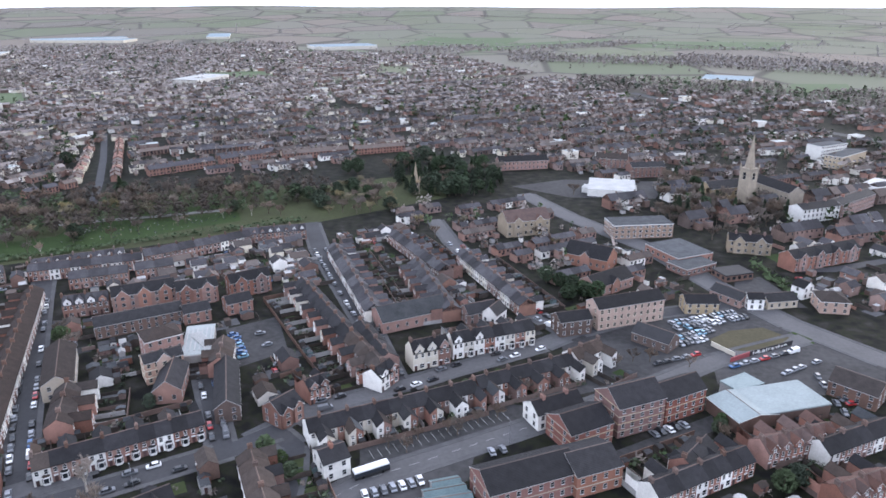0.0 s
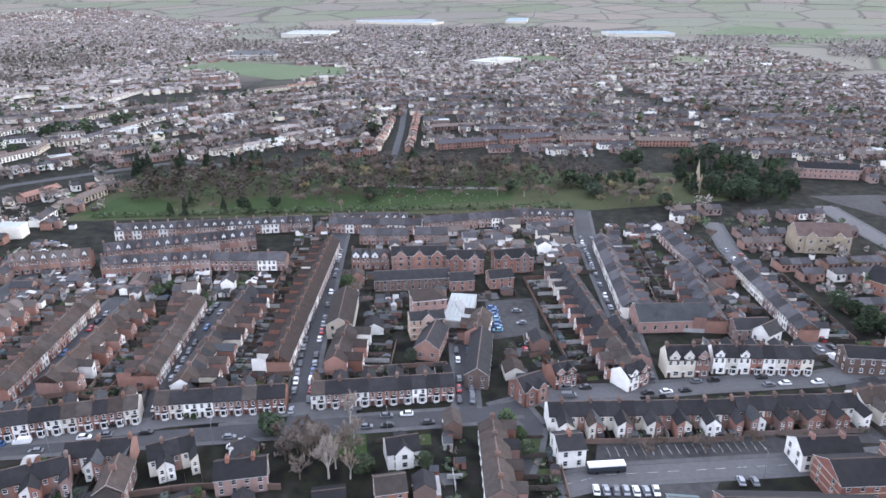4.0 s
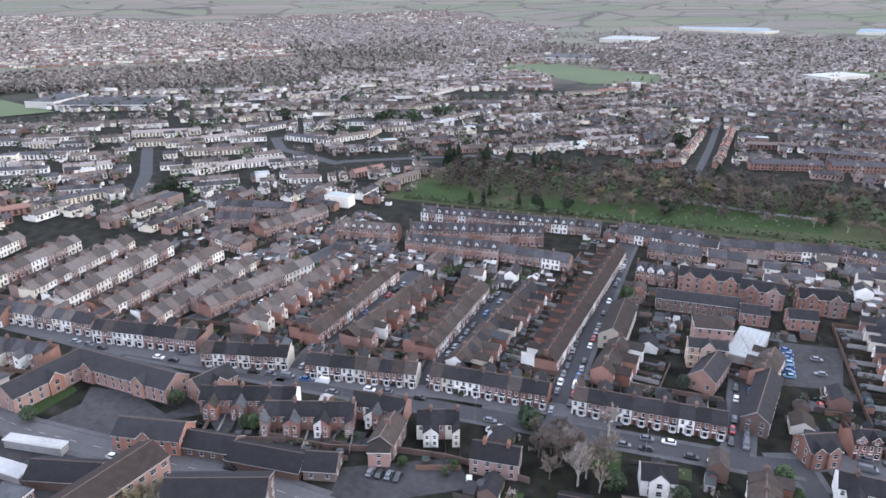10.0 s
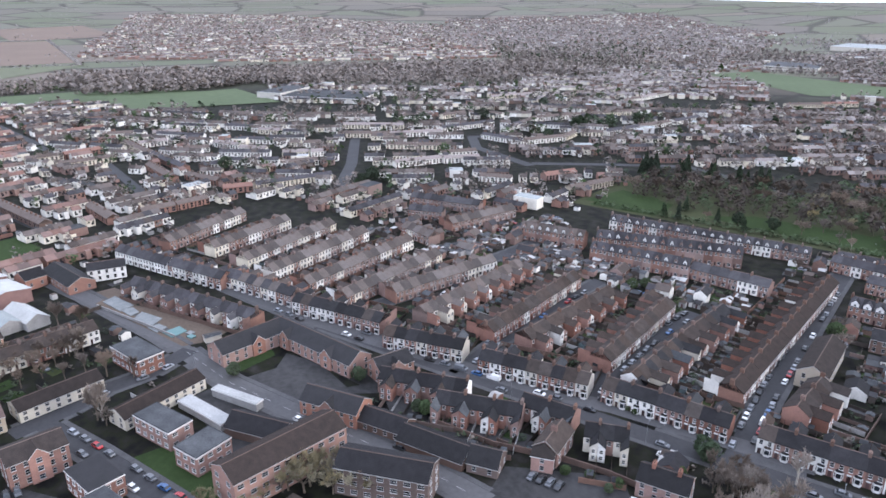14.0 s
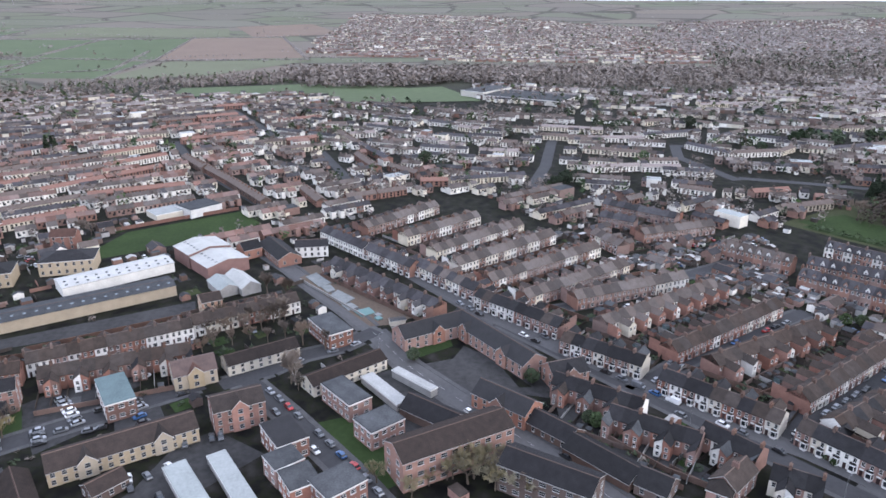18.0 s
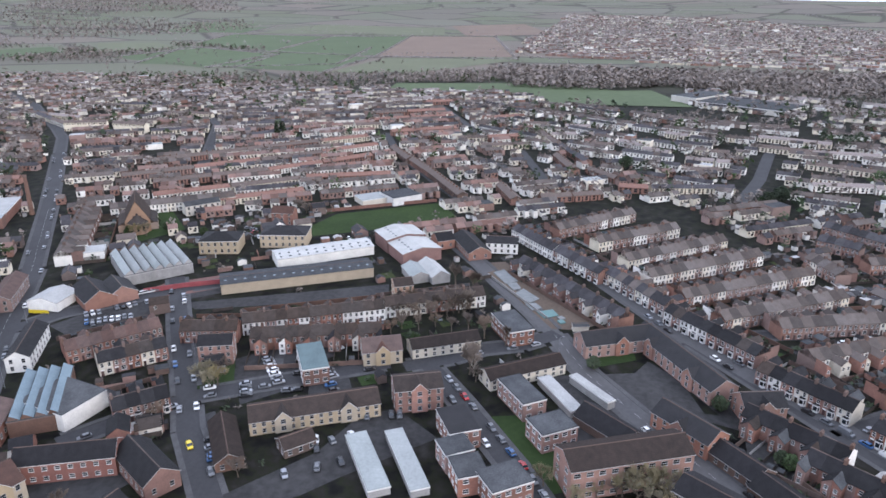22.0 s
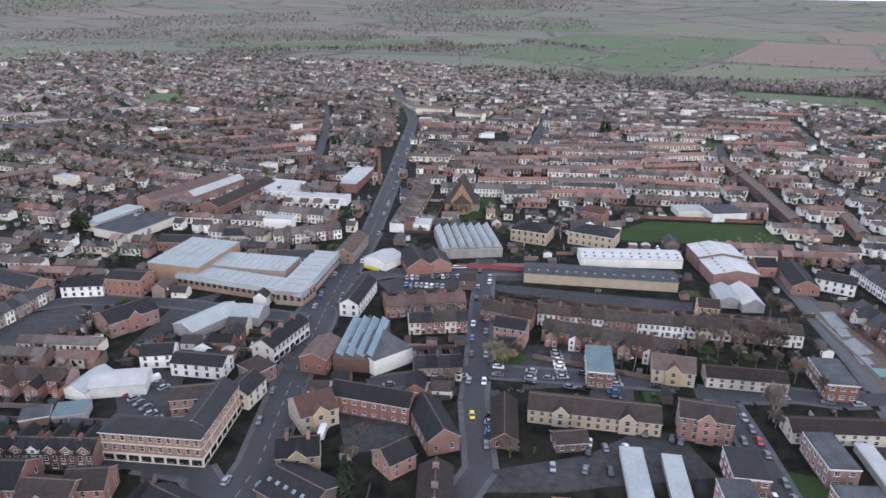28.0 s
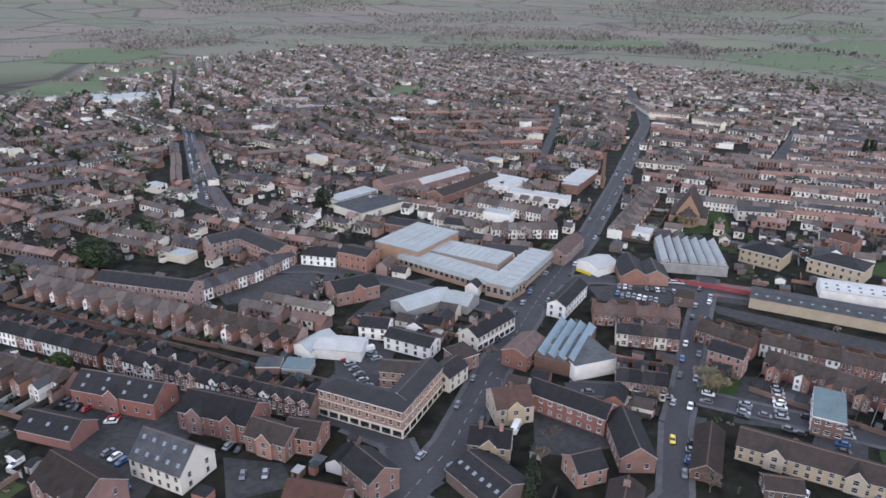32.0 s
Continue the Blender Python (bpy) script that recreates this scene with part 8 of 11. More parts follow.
street_lamps(9, 34, (-88.4, -122.5), (-112.9, -131.8), (-158.1, -159.9), (-216.4, -192.3), (-291.4, -228.9), off=8)
street_lamps(7, 28, (-191.7, 105), (-153.9, 126.8), (-111.9, 150.7), (-63.5, 178.3))
street_lamps(8, 30, (-30, 156.3), (-19.9, 165.2), (3.2, 177.1), (34.4, 193.5), (75.6, 216.1))
street_lamps(7, 30, (-151.6, -81.2), (-174.9, -96.6), (-194.3, -106), (-238.7, -129.4))
turbine(-4372, 1583.7)
turbine(-4340.8, 1667.4)
turbine(-4287.4, 1800.1)
turbine(-4110.8, 2173.5)
turbine(-4048.3, 2287.7)
turbine(-4229.9, 1931.4)
dashes((-251.4, 19.3), (-222.4, 29.4), (-198.6, 42.4), (-175.8, 55.5), (-163.2, 63), (-150, 70.1), (-131.3, 78.1))
street_lamps(7, 30, (-251.4, 19.3), (-222.4, 29.4), (-198.6, 42.4), (-175.8, 55.5), (-163.2, 63), (-150, 70.1))
yard((47.2, 251.1), (67.5, 272.2), (116.6, 280.8), (140.3, 289.9), (166.6, 232.2), (152.4, 208.5), (139.6, 232.3), (109.9, 232.4), (46.3, 208.8))
lawn((170.5, 347.6), (187.1, 351), (194.6, 339), (175.4, 326.2))
hedge_line(4, 4, (158.9, 334.2), (161.2, 313.5), (161.4, 291.1), label="dark bushes and bare scrub beside the road")
road(6, (175.4, 326.2), (195.2, 326.1), (230.7, 338.9), kerb=False)
yard((129, 280.7), (140.6, 310), (155.9, 317.2), (161.3, 280.6))
plot("rough_brown", (106.7, 249.9), (117.7, 258), (132.9, 261), (139.6, 251.8), (132, 244.6), (117.5, 240.4), (107.5, 241.8), lift=0.05, name="rough_ground", label="rough overgrown plot behind a low hoarding", category="waste ground")
garden_wall(1.9, "hoarding_red", (107.9, 231.5), (117, 236.4))
garden_wall(1.9, "hoarding_dark", (117.2, 236.5), (137.6, 245.6))
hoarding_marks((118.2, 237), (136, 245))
garden_wall(1.8, "cream_render", (105.7, 245.1), (111.3, 235.9))
yard((-221.1, 44.1), (-233.9, 52.7), (-221, 61.8), (-201, 65), (-199.5, 79.5), (-191.1, 76.6), (-196.9, 63.9), (-204.4, 52.6))
bays(19, 4.4, (-19.9, 173.8), (21.7, 194.5))
dashes((-88.4, -122.5), (-112.9, -131.8), (-158.1, -159.9), (-216.4, -192.3), (-291.4, -228.9), (-390.6, -286))
dashes((-30, 156.3), (-19.9, 165.2), (3.2, 177.1), (34.4, 193.5), (75.6, 216.1))

yard((-181.7, -97.4), (-185.7, -92.5), (-159.6, -77.2), (-153.9, -81))
yard((-143.6, -77.9), (-163, -59), (-180, -42.7), (-166.5, -35.3), (-149.3, -53.3), (-136.9, -72.6))
yard((-147.2, -131.8), (-159.1, -113.3), (-142.3, -99.3), (-130.3, -114.5))
yard((-219, -98.9), (-231.1, -85.4), (-202.3, -71), (-190, -85.9))
garden_wall(1.9, "brown_brick", (-169.5, 81.6), (-149.9, 93), (-134.8, 107.5), (-123.9, 115.1), (-116.3, 118.8), (-99.8, 125.3))
# ---- burial ground, playing fields, woods ----
plot("burial_rough", (-349.8, 269.1), (-378.9, 338.8), (-351.2, 388.1), (-266.2, 450.8), (-148.3, 500), (-88.5, 494), (0.2, 540.7), (3.7, 462.8), (-81.7, 401.3), (-222, 334.6), name="cemetery_ground", label="rough grass of the old burial ground", category="grass")
plot("grass", (-350.9, 280.7), (-358.5, 319.7), (-316, 324.9), (-306.9, 304.5), lift=0.1, name="cemetery_lawn", label="bright mown grass at the end of the burial ground", category="grass")
plot("grass", (-204.8, 375.6), (-128.4, 426.3), (-122.9, 409.7), (-194.7, 364.5), lift=0.1, name="cemetery_lawn", label="mown grass among old graves", category="grass")
plot("grass", (-270.6, 343.8), (-251.1, 365), (-238.9, 347.1), (-261.5, 329), lift=0.1, name="cemetery_lawn", label="mown grass among old graves", category="grass")
plot("field_green", (-853.6, 917), (-850.3, 1020.2), (-604.5, 1021.6), (-553.1, 926.4), (-610.6, 849.4), label="green playing field with goal posts")
plot("field_green", (-1040, -39.6), (-1024.6, 100.3), (-910.6, 207.3), (-861.7, 181.5), (-897.1, 44.3), (-962.7, -38.4), label="green playing field beside the school")
plot("grass", (-371.2, -115.2), (-397.9, -104.9), (-428.4, -45.3), (-400.7, -31.9), (-380, -57.4), (-355.8, -109.7), name="sports_field", label="green sports field behind the works")
plot("field_green", (-494.3, -717.4), (-530.7, -680.8), (-570.3, -740.4), (-533.6, -766.7), label="small green playing field")
plot("field_green", (-241.4, -1339.9), (-344, -1294.4), (-409.1, -1585.5), (-312.4, -1598.8), label="green recreation ground")
plot("field_green", (-134.4, -998.2), (-233.5, -911.7), (-255.3, -1042.9), (-199.3, -1074.1), label="green recreation ground")
plot("field_green", (-497.6, -715.1), (-540.3, -696.7), (-588.1, -764.6), (-552.3, -789.4), label="small green between the streets")
plot("field_pale", (-117.2, 1289.9), (-60.8, 1275.6), (-65.3, 1427.4), (-125.8, 1444.5), label="pale sports pitch")
plot("field_green", (-389.2, 1200.4), (-277.6, 1227.1), (-336.8, 1347), (-434.6, 1312.3), label="green playing field")
plot("field_green", (-571.3, 886.6), (-534.7, 913.5), (-607, 1028.5), (-652.9, 1020.2), label="green playing field")
# ---- farm fields beyond the river ----
plot("field_brown", (-1466.1, -287.2), (-1480.5, -4.3), (-2131.9, -63.8), (-2132.7, -314), label="bare brown ploughed field")
plot("field_green", (-1513.4, -529), (-1463.9, -292.3), (-2132.7, -314), (-2077.4, -531.1), label="green winter wheat field")
plot("field_green", (-1736.9, -802.9), (-1582.6, -552.3), (-2068.8, -544.4), (-2131.1, -850.8), label="green winter wheat field")
plot("field_green", (-1250.3, -689.4), (-1224.4, -440.8), (-1494.8, -499.8), (-1637.7, -770.7), label="green pasture")
plot("field_green", (-1199.5, -483.2), (-1163.1, -320.8), (-1437.1, -292.7), (-1469.2, -491.5), label="green pasture")
plot("field_pale", (-1463.6, -889.9), (-1577.2, -755.1), (-1762.6, -907.6), (-1709.3, -1034.4), label="pale pasture")
plot("field_pale", (-1149.7, -308.6), (-1178.5, -158.3), (-1427.1, 12.9), (-1425.3, -257.8), label="rough pale pasture by the river")
plot("field_brown", (-2136.2, -145.5), (-2293.5, 111), (-2900, 27.4), (-2789.1, -253.7), label="brown stubble field")
plot("field_pale", (-2189.3, -807), (-2187.6, -217.4), (-2722.1, -269), (-2749.5, -739.3), label="pale green field")
plot("field_green", (-937.4, -172.8), (-966.6, 23.8), (-1051.5, 17.6), (-1028.2, -172.4), label="green meadow by the school")
plot("field_green", (-857.1, 35), (-849, 209.3), (-994.2, 185.2), (-969, 55.1), label="green playing field beside the school")
plot("field_green", (-2204.3, -1128.6), (-2188.7, -840), (-2671, -879.6), (-2742.2, -1212.4), label="green field")
plot("field_green", (-1362.9, -802.1), (-1617.4, -726.2), (-1470.2, -502.4), (-1196.6, -535), label="green pasture beyond the town")
plot("field_green", (-1196.6, -535), (-1286.4, -324.2), (-1676.2, -339.2), (-1645.7, -563.8), label="green pasture beyond the town")
plot("field_pale", (-710.5, -1468.5), (-1006.9, -1270.8), (-1082.4, -1422.8), (-788.6, -1624.2), label="pale field beyond the town")
plot("field_green", (-1082.5, -1204.6), (-1423.3, -931.8), (-1594.2, -1080.4), (-1205.3, -1299.7), label="green field beyond the town")
plot("field_green", (-130.6, 2063.4), (157.7, 2038.8), (291.9, 2520.2), (-40.4, 2570.2), label="green field on the rise")
plot("field_green", (56, 1821.4), (541.2, 2251.7), (568.6, 2448.7), (203.7, 2195.5), label="green field on the rise")
plot("field_pale", (239.8, 1710.4), (539.2, 1642.6), (593.7, 1858.8), (423.4, 1944.7), label="pale field on the rise")
plot("field_green", (490.7, 2037.3), (888, 1899.1), (1069.5, 2258.1), (681, 2311.7), label="green field on the rise")
plot("field_green", (496.8, 1024.4), (594.5, 1024.1), (644.3, 1129.8), (554.8, 1130.2), label="green playing field")
# far hedgerows in wood_haze: pale because haze is put into their colour
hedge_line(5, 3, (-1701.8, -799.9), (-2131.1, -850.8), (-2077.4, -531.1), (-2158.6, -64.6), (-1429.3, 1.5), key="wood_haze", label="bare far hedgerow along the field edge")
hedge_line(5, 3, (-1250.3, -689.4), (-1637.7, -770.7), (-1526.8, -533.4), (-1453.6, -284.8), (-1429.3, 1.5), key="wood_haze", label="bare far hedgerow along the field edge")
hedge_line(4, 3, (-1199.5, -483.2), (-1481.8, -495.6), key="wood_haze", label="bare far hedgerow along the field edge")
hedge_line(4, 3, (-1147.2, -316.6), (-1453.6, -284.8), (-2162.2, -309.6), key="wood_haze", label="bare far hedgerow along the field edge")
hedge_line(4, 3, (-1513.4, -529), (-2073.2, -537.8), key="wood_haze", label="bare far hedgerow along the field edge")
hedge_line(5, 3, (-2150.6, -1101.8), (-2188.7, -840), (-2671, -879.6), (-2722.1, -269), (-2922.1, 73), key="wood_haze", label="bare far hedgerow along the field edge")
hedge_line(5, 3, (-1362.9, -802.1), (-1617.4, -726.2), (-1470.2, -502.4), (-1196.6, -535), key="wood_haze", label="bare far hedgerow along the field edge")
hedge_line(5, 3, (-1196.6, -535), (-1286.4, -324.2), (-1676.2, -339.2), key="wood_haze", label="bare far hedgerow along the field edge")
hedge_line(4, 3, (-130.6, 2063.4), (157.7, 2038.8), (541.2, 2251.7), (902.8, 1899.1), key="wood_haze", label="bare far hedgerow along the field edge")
wood(9, 9, (-1028.2, -172.4), (-1080.8, 26.7), (-1021.8, 258.1), (-975, 537.1), (-965.8, 670.6), (-1055.2, 729.9), (-1140.6, 529.5), (-1149.6, 251.7), (-1206.5, 29.9), (-1098.8, -165.9), n=22, fat=1.9, keys=("wood_far", "wood_far", "wood_far", "wood_mid"))
wood(9, 13, (-1098.6, -40.3), (-1058.4, 90.4), (-1019.4, 273.2), (-976.5, 644.5), (-863.5, 718.6), (-1088.2, 730.2), (-1177.1, 317.4), (-1215.4, 44.9), (-1199.4, -41.8), n=22, fat=1.9, keys=("wood_far", "wood_far", "wood_far", "wood_mid"))
wood(11, 10, (-1062.5, 661.4), (-1005, 799.8), (-1241.8, 951.7), (-1301.1, 840.6), n=18, fat=2, keys=("wood_far", "wood_mid"))
wood(11, 10, (-1057, 504.8), (-916.2, 593.1), (-1067.4, 705), (-1196.6, 575.2), n=18, fat=2, keys=("wood_far", "wood_mid"))
wood(12, 10, (-837.3, 1004.4), (-636.1, 1075), (-688.7, 1229.5), (-911.3, 1291.7), n=16, fat=2, keys=("wood_far", "wood_mid"))
wood(12, 8, (-942, -569.1), (-955.9, -325.7), (-1117.9, -395.4), (-1061.7, -637.7), n=16, fat=2, keys=("wood_far", "wood_mid", "hedge"))
wood(9, 10, (195.2, 1025.6), (279.8, 1006.3), (314.5, 1171.2), (229.6, 1214.5), n=18, fat=2, keys=("wood_far", "wood_mid", "wood_mid", "evergreen"))
wood(11, 9, (276.5, 994), (463.2, 936.1), (530.4, 838.4), (641.7, 1023.9), (465.2, 1130.5), (335.1, 1214.1), n=16, fat=2, keys=("wood_far", "wood_mid", "wood_mid", "hedge"))
hedge_line(4, 3, (-230.8, -1964.6), (-504.4, -1890.1), (-802.7, -1584.5), (-1179.8, -1497.5), key="wood_haze", label="bare far hedgerow along the field edge")
hedge_line(4, 3, (-346.7, -2435.7), (-968.5, -2303.6), (-1690.5, -2015.5), (-2440.2, -1580.3), key="wood_haze", label="bare far hedgerow along the field edge")
hedge_line(4, 3, (-504.4, -1890.1), (-758.9, -2437.2), key="wood_haze", label="bare far hedgerow along the field edge")
hedge_line(4, 3, (-871.2, -1543.8), (-1402, -2162.3), key="wood_haze", label="bare far hedgerow along the field edge")
hedge_line(4, 3, (-1719.5, 2804.6), (-1046.5, 3483.9), (58.4, 3908.7), (1092.2, 3373.6), (1743.2, 2858.7), key="wood_haze", label="bare far hedgerow along the field edge")
hedge_line(4, 3, (416.3, 2446.7), (1128.6, 2806.9), (1433.9, 2343.7), key="wood_haze", label="bare far hedgerow along the field edge")
hedge_line(4, 3, (-1896.4, 1504), (-1522, 2285.6), (-610.6, 2961.2), key="wood_haze", label="bare far hedgerow along the field edge")
hedge_line(4, 3, (-925.1, -1949), (-1461.9, -1665.9), (-2157.2, -1317.4), key="wood_haze", label="bare far hedgerow along the field edge")
wood(11, 8, (-941, -331.2), (-941.8, -248.3), (-969.6, -121.5), (-1013.7, 97.6), (-1176.5, 132), (-1223.4, 1.8), (-1156.1, -196.8), (-1091.7, -364.9), n=14, fat=2, keys=("wood_far", "wood_mid", "wood_far", "hedge"), label="bare far trees along the river meadows")
wood(20, 10, (-380.3, -1705.3), (-776.1, -1793.7), (-1301.9, -1540.1), (-1563.9, -1157.5), (-1959.8, -1453.4), (-1379.6, -1908.4), (-475.1, -2104.8), n=10, fat=2.6, keys=("wood_haze", "wood_far"), label="bare far woods beyond the town")
wood(12, 8, (-1212.2, -894.5), (-1472, -651.8), (-1242.7, -308.8), (-1448.8, -364.6), (-1781.8, -793.4), (-1436.2, -1061.9), n=12, fat=2.2, keys=("wood_far", "wood_mid", "hedge"), label="bare far trees along the river meadows")
wood(13, 9, (-305.7, -1390.7), (-453.6, -1459.5), (-649.1, -1506.2), (-744, -1720.9), (-514.1, -1717.2), (-354, -1594.7), n=12, fat=2.2, keys=("wood_far", "wood_mid"), label="bare far woods beyond the town")
wood(13, 8, (-908.8, -1092.8), (-1119.4, -1053), (-1303.1, -898.6), (-1460.6, -1005.5), (-1230, -1213.1), (-1027.9, -1231.3), n=12, fat=2.2, keys=("wood_far", "wood_mid", "hedge"), label="bare far trees along the river meadows")
wood(11, 9, (145.4, 1553.5), (476.1, 1445.2), (754.9, 1212.5), (893.6, 1443.5), (627.1, 1708.8), (169.7, 1820.9), n=10, fat=2.4, keys=("wood_far", "wood_haze", "wood_mid"), label="bare far trees beside the railway land")
wood(15, 10, (-112.1, 1764.5), (173.3, 1860.7), (506.5, 2037.2), (898, 1857.5), (981.8, 2035.1), (558.7, 2251.6), (-124.7, 1968.4), n=10, fat=2.5, keys=("wood_haze", "wood_far"), label="bare far woods beyond the town")
wood(24, 10, (-1328.2, 1480), (-844.4, 1782.2), (-412.9, 1964.6), (-467.4, 2220.8), (-1161.3, 2043.2), (-1515, 1692.5), n=10, fat=2.6, keys=("wood_haze", "wood_far"), label="bare far woods beyond the town")
flat_block(-417.4, -73.2, -430.3, -56.9, -1, 18.2, 5, "white_render", "felt_roof", 0, name="school", label="white flat-roofed pavilion beside the sports field")
flat_block(-415.6, -92.3, -425.7, -77.3, -1, 14.8, 3.6, "cream_render", "metal_roof", 0, name="school", label="low pale classrooms beside the sports field")
garden_wall(2.0, "brick", (-400, -113.2), (-417, -78.9), (-431.2, -47.3))
# ---- trees of the burial ground ----
grove("bare bare tall", 12, 14, (-349.9, 316.6), (-276.4, 388.1), (-198.2, 410.7), (-111.8, 447.7), (-90.3, 484.4), (-146.7, 495.1), (-263.5, 446.1), (-347.8, 384.2), (-380.3, 351.3))
grove("fir yew fir bare", 12, 11, (-32.6, 476), (-8, 458.5), (46.7, 469.6), (47.7, 527.4), (18.3, 566.8), (-9.8, 576), (-41.6, 545.4))
grove("bare bare yew willow", 10, 9, (-76.4, 421.4), (-32.5, 415.8), (-23.6, 460.4), (-58.8, 492.4), (-88.1, 468.5))
grove("bare tall willow", 11, 15, (-252.5, 360.2), (-212.3, 368.7), (-168, 402.5), (-170.3, 438.4), (-250.5, 429.2), (-284.5, 411.8))
trees("fir", 13, (-387.9, 365.6), (-382.8, 365.3), (-385.4, 372.5), (-374.3, 385.7), (-367.5, 381.7), (-346.9, 388.3), (-332.5, 401.2), (-326, 401.3), (-320.1, 404.7), (-220.8, 468.1))
trees("fir", 7, (-305.4, 305.6), (-303, 316.5), (-280.9, 325.2), (-264.7, 327.1))
trees("bare", 9, (-230.6, 368.5), (-210.5, 378.3), (-237.4, 361.2), (-109, 424.4), (-100.1, 418.6))
grove("bare bare fir yew", 12, 14, (133.3, 416), (155, 407.6), (195.1, 447.6), (200.2, 526.9), (164.4, 509.2))
grove("bare", 9, 10, (178.9, 415.8), (212.1, 404.1), (225.2, 447.6), (192.4, 440.9))
hedge_line(4, 5, (-362.3, 275.1), (-382.5, 336.7), key="evergreen", label="tall dark conifer hedge")
trees("bare tall", 9, (-105.6, 136), (-104.3, 140.1), (-99.3, 140.4), (-112.1, 141.8), (-97.8, 144.2))
trees("birch", 11, (-97.7, 159.2), (-90.1, 148.7), (-90.3, 134.3), (-84.7, 136.4))
trees("bare", 8, (-152.8, 254.3), (-204.4, 296.4), (-142.6, 242.2))
trees("holly", 6, (-223.5, 210.2), (-150, 248.5))
trees("holly", 4.5, (-113.8, 132.5), (-72.3, 138.9), (-176.5, 80.5), (-46.9, 171.7), (-42.9, 165.1))
trees("bare", 7, (-16.8, 188.8), (-10.5, 176.8), (-1.1, 193.5), (5.1, 185.8), (18.1, 195.1), (28.8, 208.9))
trees("bare", 6, (60, 236.9), (64.4, 228.3), (71.7, 232.5), (91.6, 228.1), (78.1, 232.5), (86.7, 182.6))
trees("yew holly", 6, (99.2, 161.3), (-52.5, 176.8), (-49.5, 171.4), (64.9, 296.6))
trees("bare willow", 8, (54.5, 377.8), (61.3, 358.6), (-3.5, 377.6), (-13.8, 397.7), (13.3, 399))
trees("willow", 10, (-157.9, 33), (-161.2, 41.8), (-155.5, 46.8), (-151.5, 43.7), (-146, 52.9))
trees("tall", 10, (-245.1, -8.2), (-240, 0.2))
trees("birch", 11, (-223.8, -11.8), (-216.3, -10.6))
trees("tall", 11, (-275.2, -22), (-271.8, -16.7), (-296.7, -23.8), (-285.9, -14.5))
trees("holly", 5, (-174.1, 82), (-203, 70), (-225.8, 32), (-221.5, 216.1))
trees("tall tall bare", 8, (-249.7, -34.7), (-253.5, -28.4), (-249.8, -21.4), (-251.4, -14.8), (-250.1, -41.5), (-245.5, -45.2), (-269.4, -31.9), (-267.4, -20))
trees("willow bare", 8, (-201.6, -99.5), (-207.9, -98.3), (-205.2, -104.4), (-212.8, -9.7), (-159.9, 12), (-152.1, 20.6), (-156.1, 26), (-157.8, 31.4))
trees("tall bare", 8.5, (-269.8, -48.1), (-267.4, -43.6), (-270.4, -40.1), (-266.9, -36.5), (-270.7, -33.3), (-267.3, -29.4), (-270.6, -26.1), (-267.7, -22.3), (-271, -19), (-269.1, -15.4))
trees("bare", 8, (-260.2, -45), (-260.8, -38.2), (-261.9, -31.4), (-262.8, -24.4), (-263.8, -17.5))
trees("willow willow bare", 11, (-162, 32.5), (-161.1, 36.2), (-156.9, 38.9), (-158, 43.4), (-153.7, 46.1), (-152.9, 50.1), (-148.5, 52.2), (-155, 36.7), (-151.1, 43.5), (-147.1, 49.3))
trees("bare birch", 10, (-101.4, 138.8), (-99.5, 142.7), (-94, 141.4), (-91.9, 145.8), (-90.7, 138.6))
trees("bare", 6, (-16.1, 179.4), (-7.3, 183), (1.9, 187.6), (11.6, 191.9))
trees("willow", 9, (-343.3, -203.5), (-346.8, -199.5))
trees("willow", 9, (-197.9, -99.7), (-200.8, -97.8), (-200.6, -102.9))
trees("holly bare", 5, (88.6, 190.3), (86.9, 186))
trees("yew holly", 7, (99.8, 160.8), (94.2, 159), (80.4, 332.9), (86.2, 339.4), (77.9, 334.5))
trees("birch tall", 12, (-222.5, -10.8), (-217.4, -12.1))
trees("bare", 6, (-127.8, -109.8), (-136.6, -113.9))
trees("bare fir bare", 11, (178, 437), (180.8, 428.1), (183.2, 419.4), (201.6, 431.8), (202.7, 421.8), (212.8, 426.7), (214.6, 416.8), (168.9, 421.9))
trees("fir", 11, (-385, 358.7), (-376.1, 366.2), (-359.9, 378.4), (-339.5, 384.2))
trees("yew holly", 6, (-119.5, 146), (-115.7, 145.1), (-82.9, 139.9), (-67.7, 148.7), (-96.6, 200.9))
trees("bare", 9, (-106.7, 142.1), (-103.4, 140.9), (-99.2, 138.1), (-105.9, 137.9), (-89.1, 144.8))
trees("holly", 2, (-147, 141.9), (-144.4, 142.4), (-124.5, 151.9))
trees("yew", 8, (50.3, 310.1), (55.7, 304.7), (61, 299.5), (65.6, 291.5), (69.9, 289.5), (57.2, 289.9))
trees("holly bare", 4, (-1.6, 207.1), (8.7, 213), (20.3, 218.3), (26.1, 221))
trees("bare", 8, (-396.1, -123.3), (-401.6, -129.4))
trees("yew", 11, (-66.1, -348.8), (-67.3, -338.8), (-72.4, -348.5), (-71.2, -359), (-71.9, -337))
trees("fir", 9, (-119.3, -105.3), (-114.2, -101.4))
trees("bare", 7, (-155.6, -161.9), (-179, -108.5), (-154.8, -72.8))
trees("holly bare", 5, (-366.3, -203.1), (-346.3, -209.3), (-356.4, -191.6), (-350.1, -167.6))
trees("yew holly", 7, (-207, -370.2), (-272.7, -221), (-151.1, -248.7), (-33, -248.2))
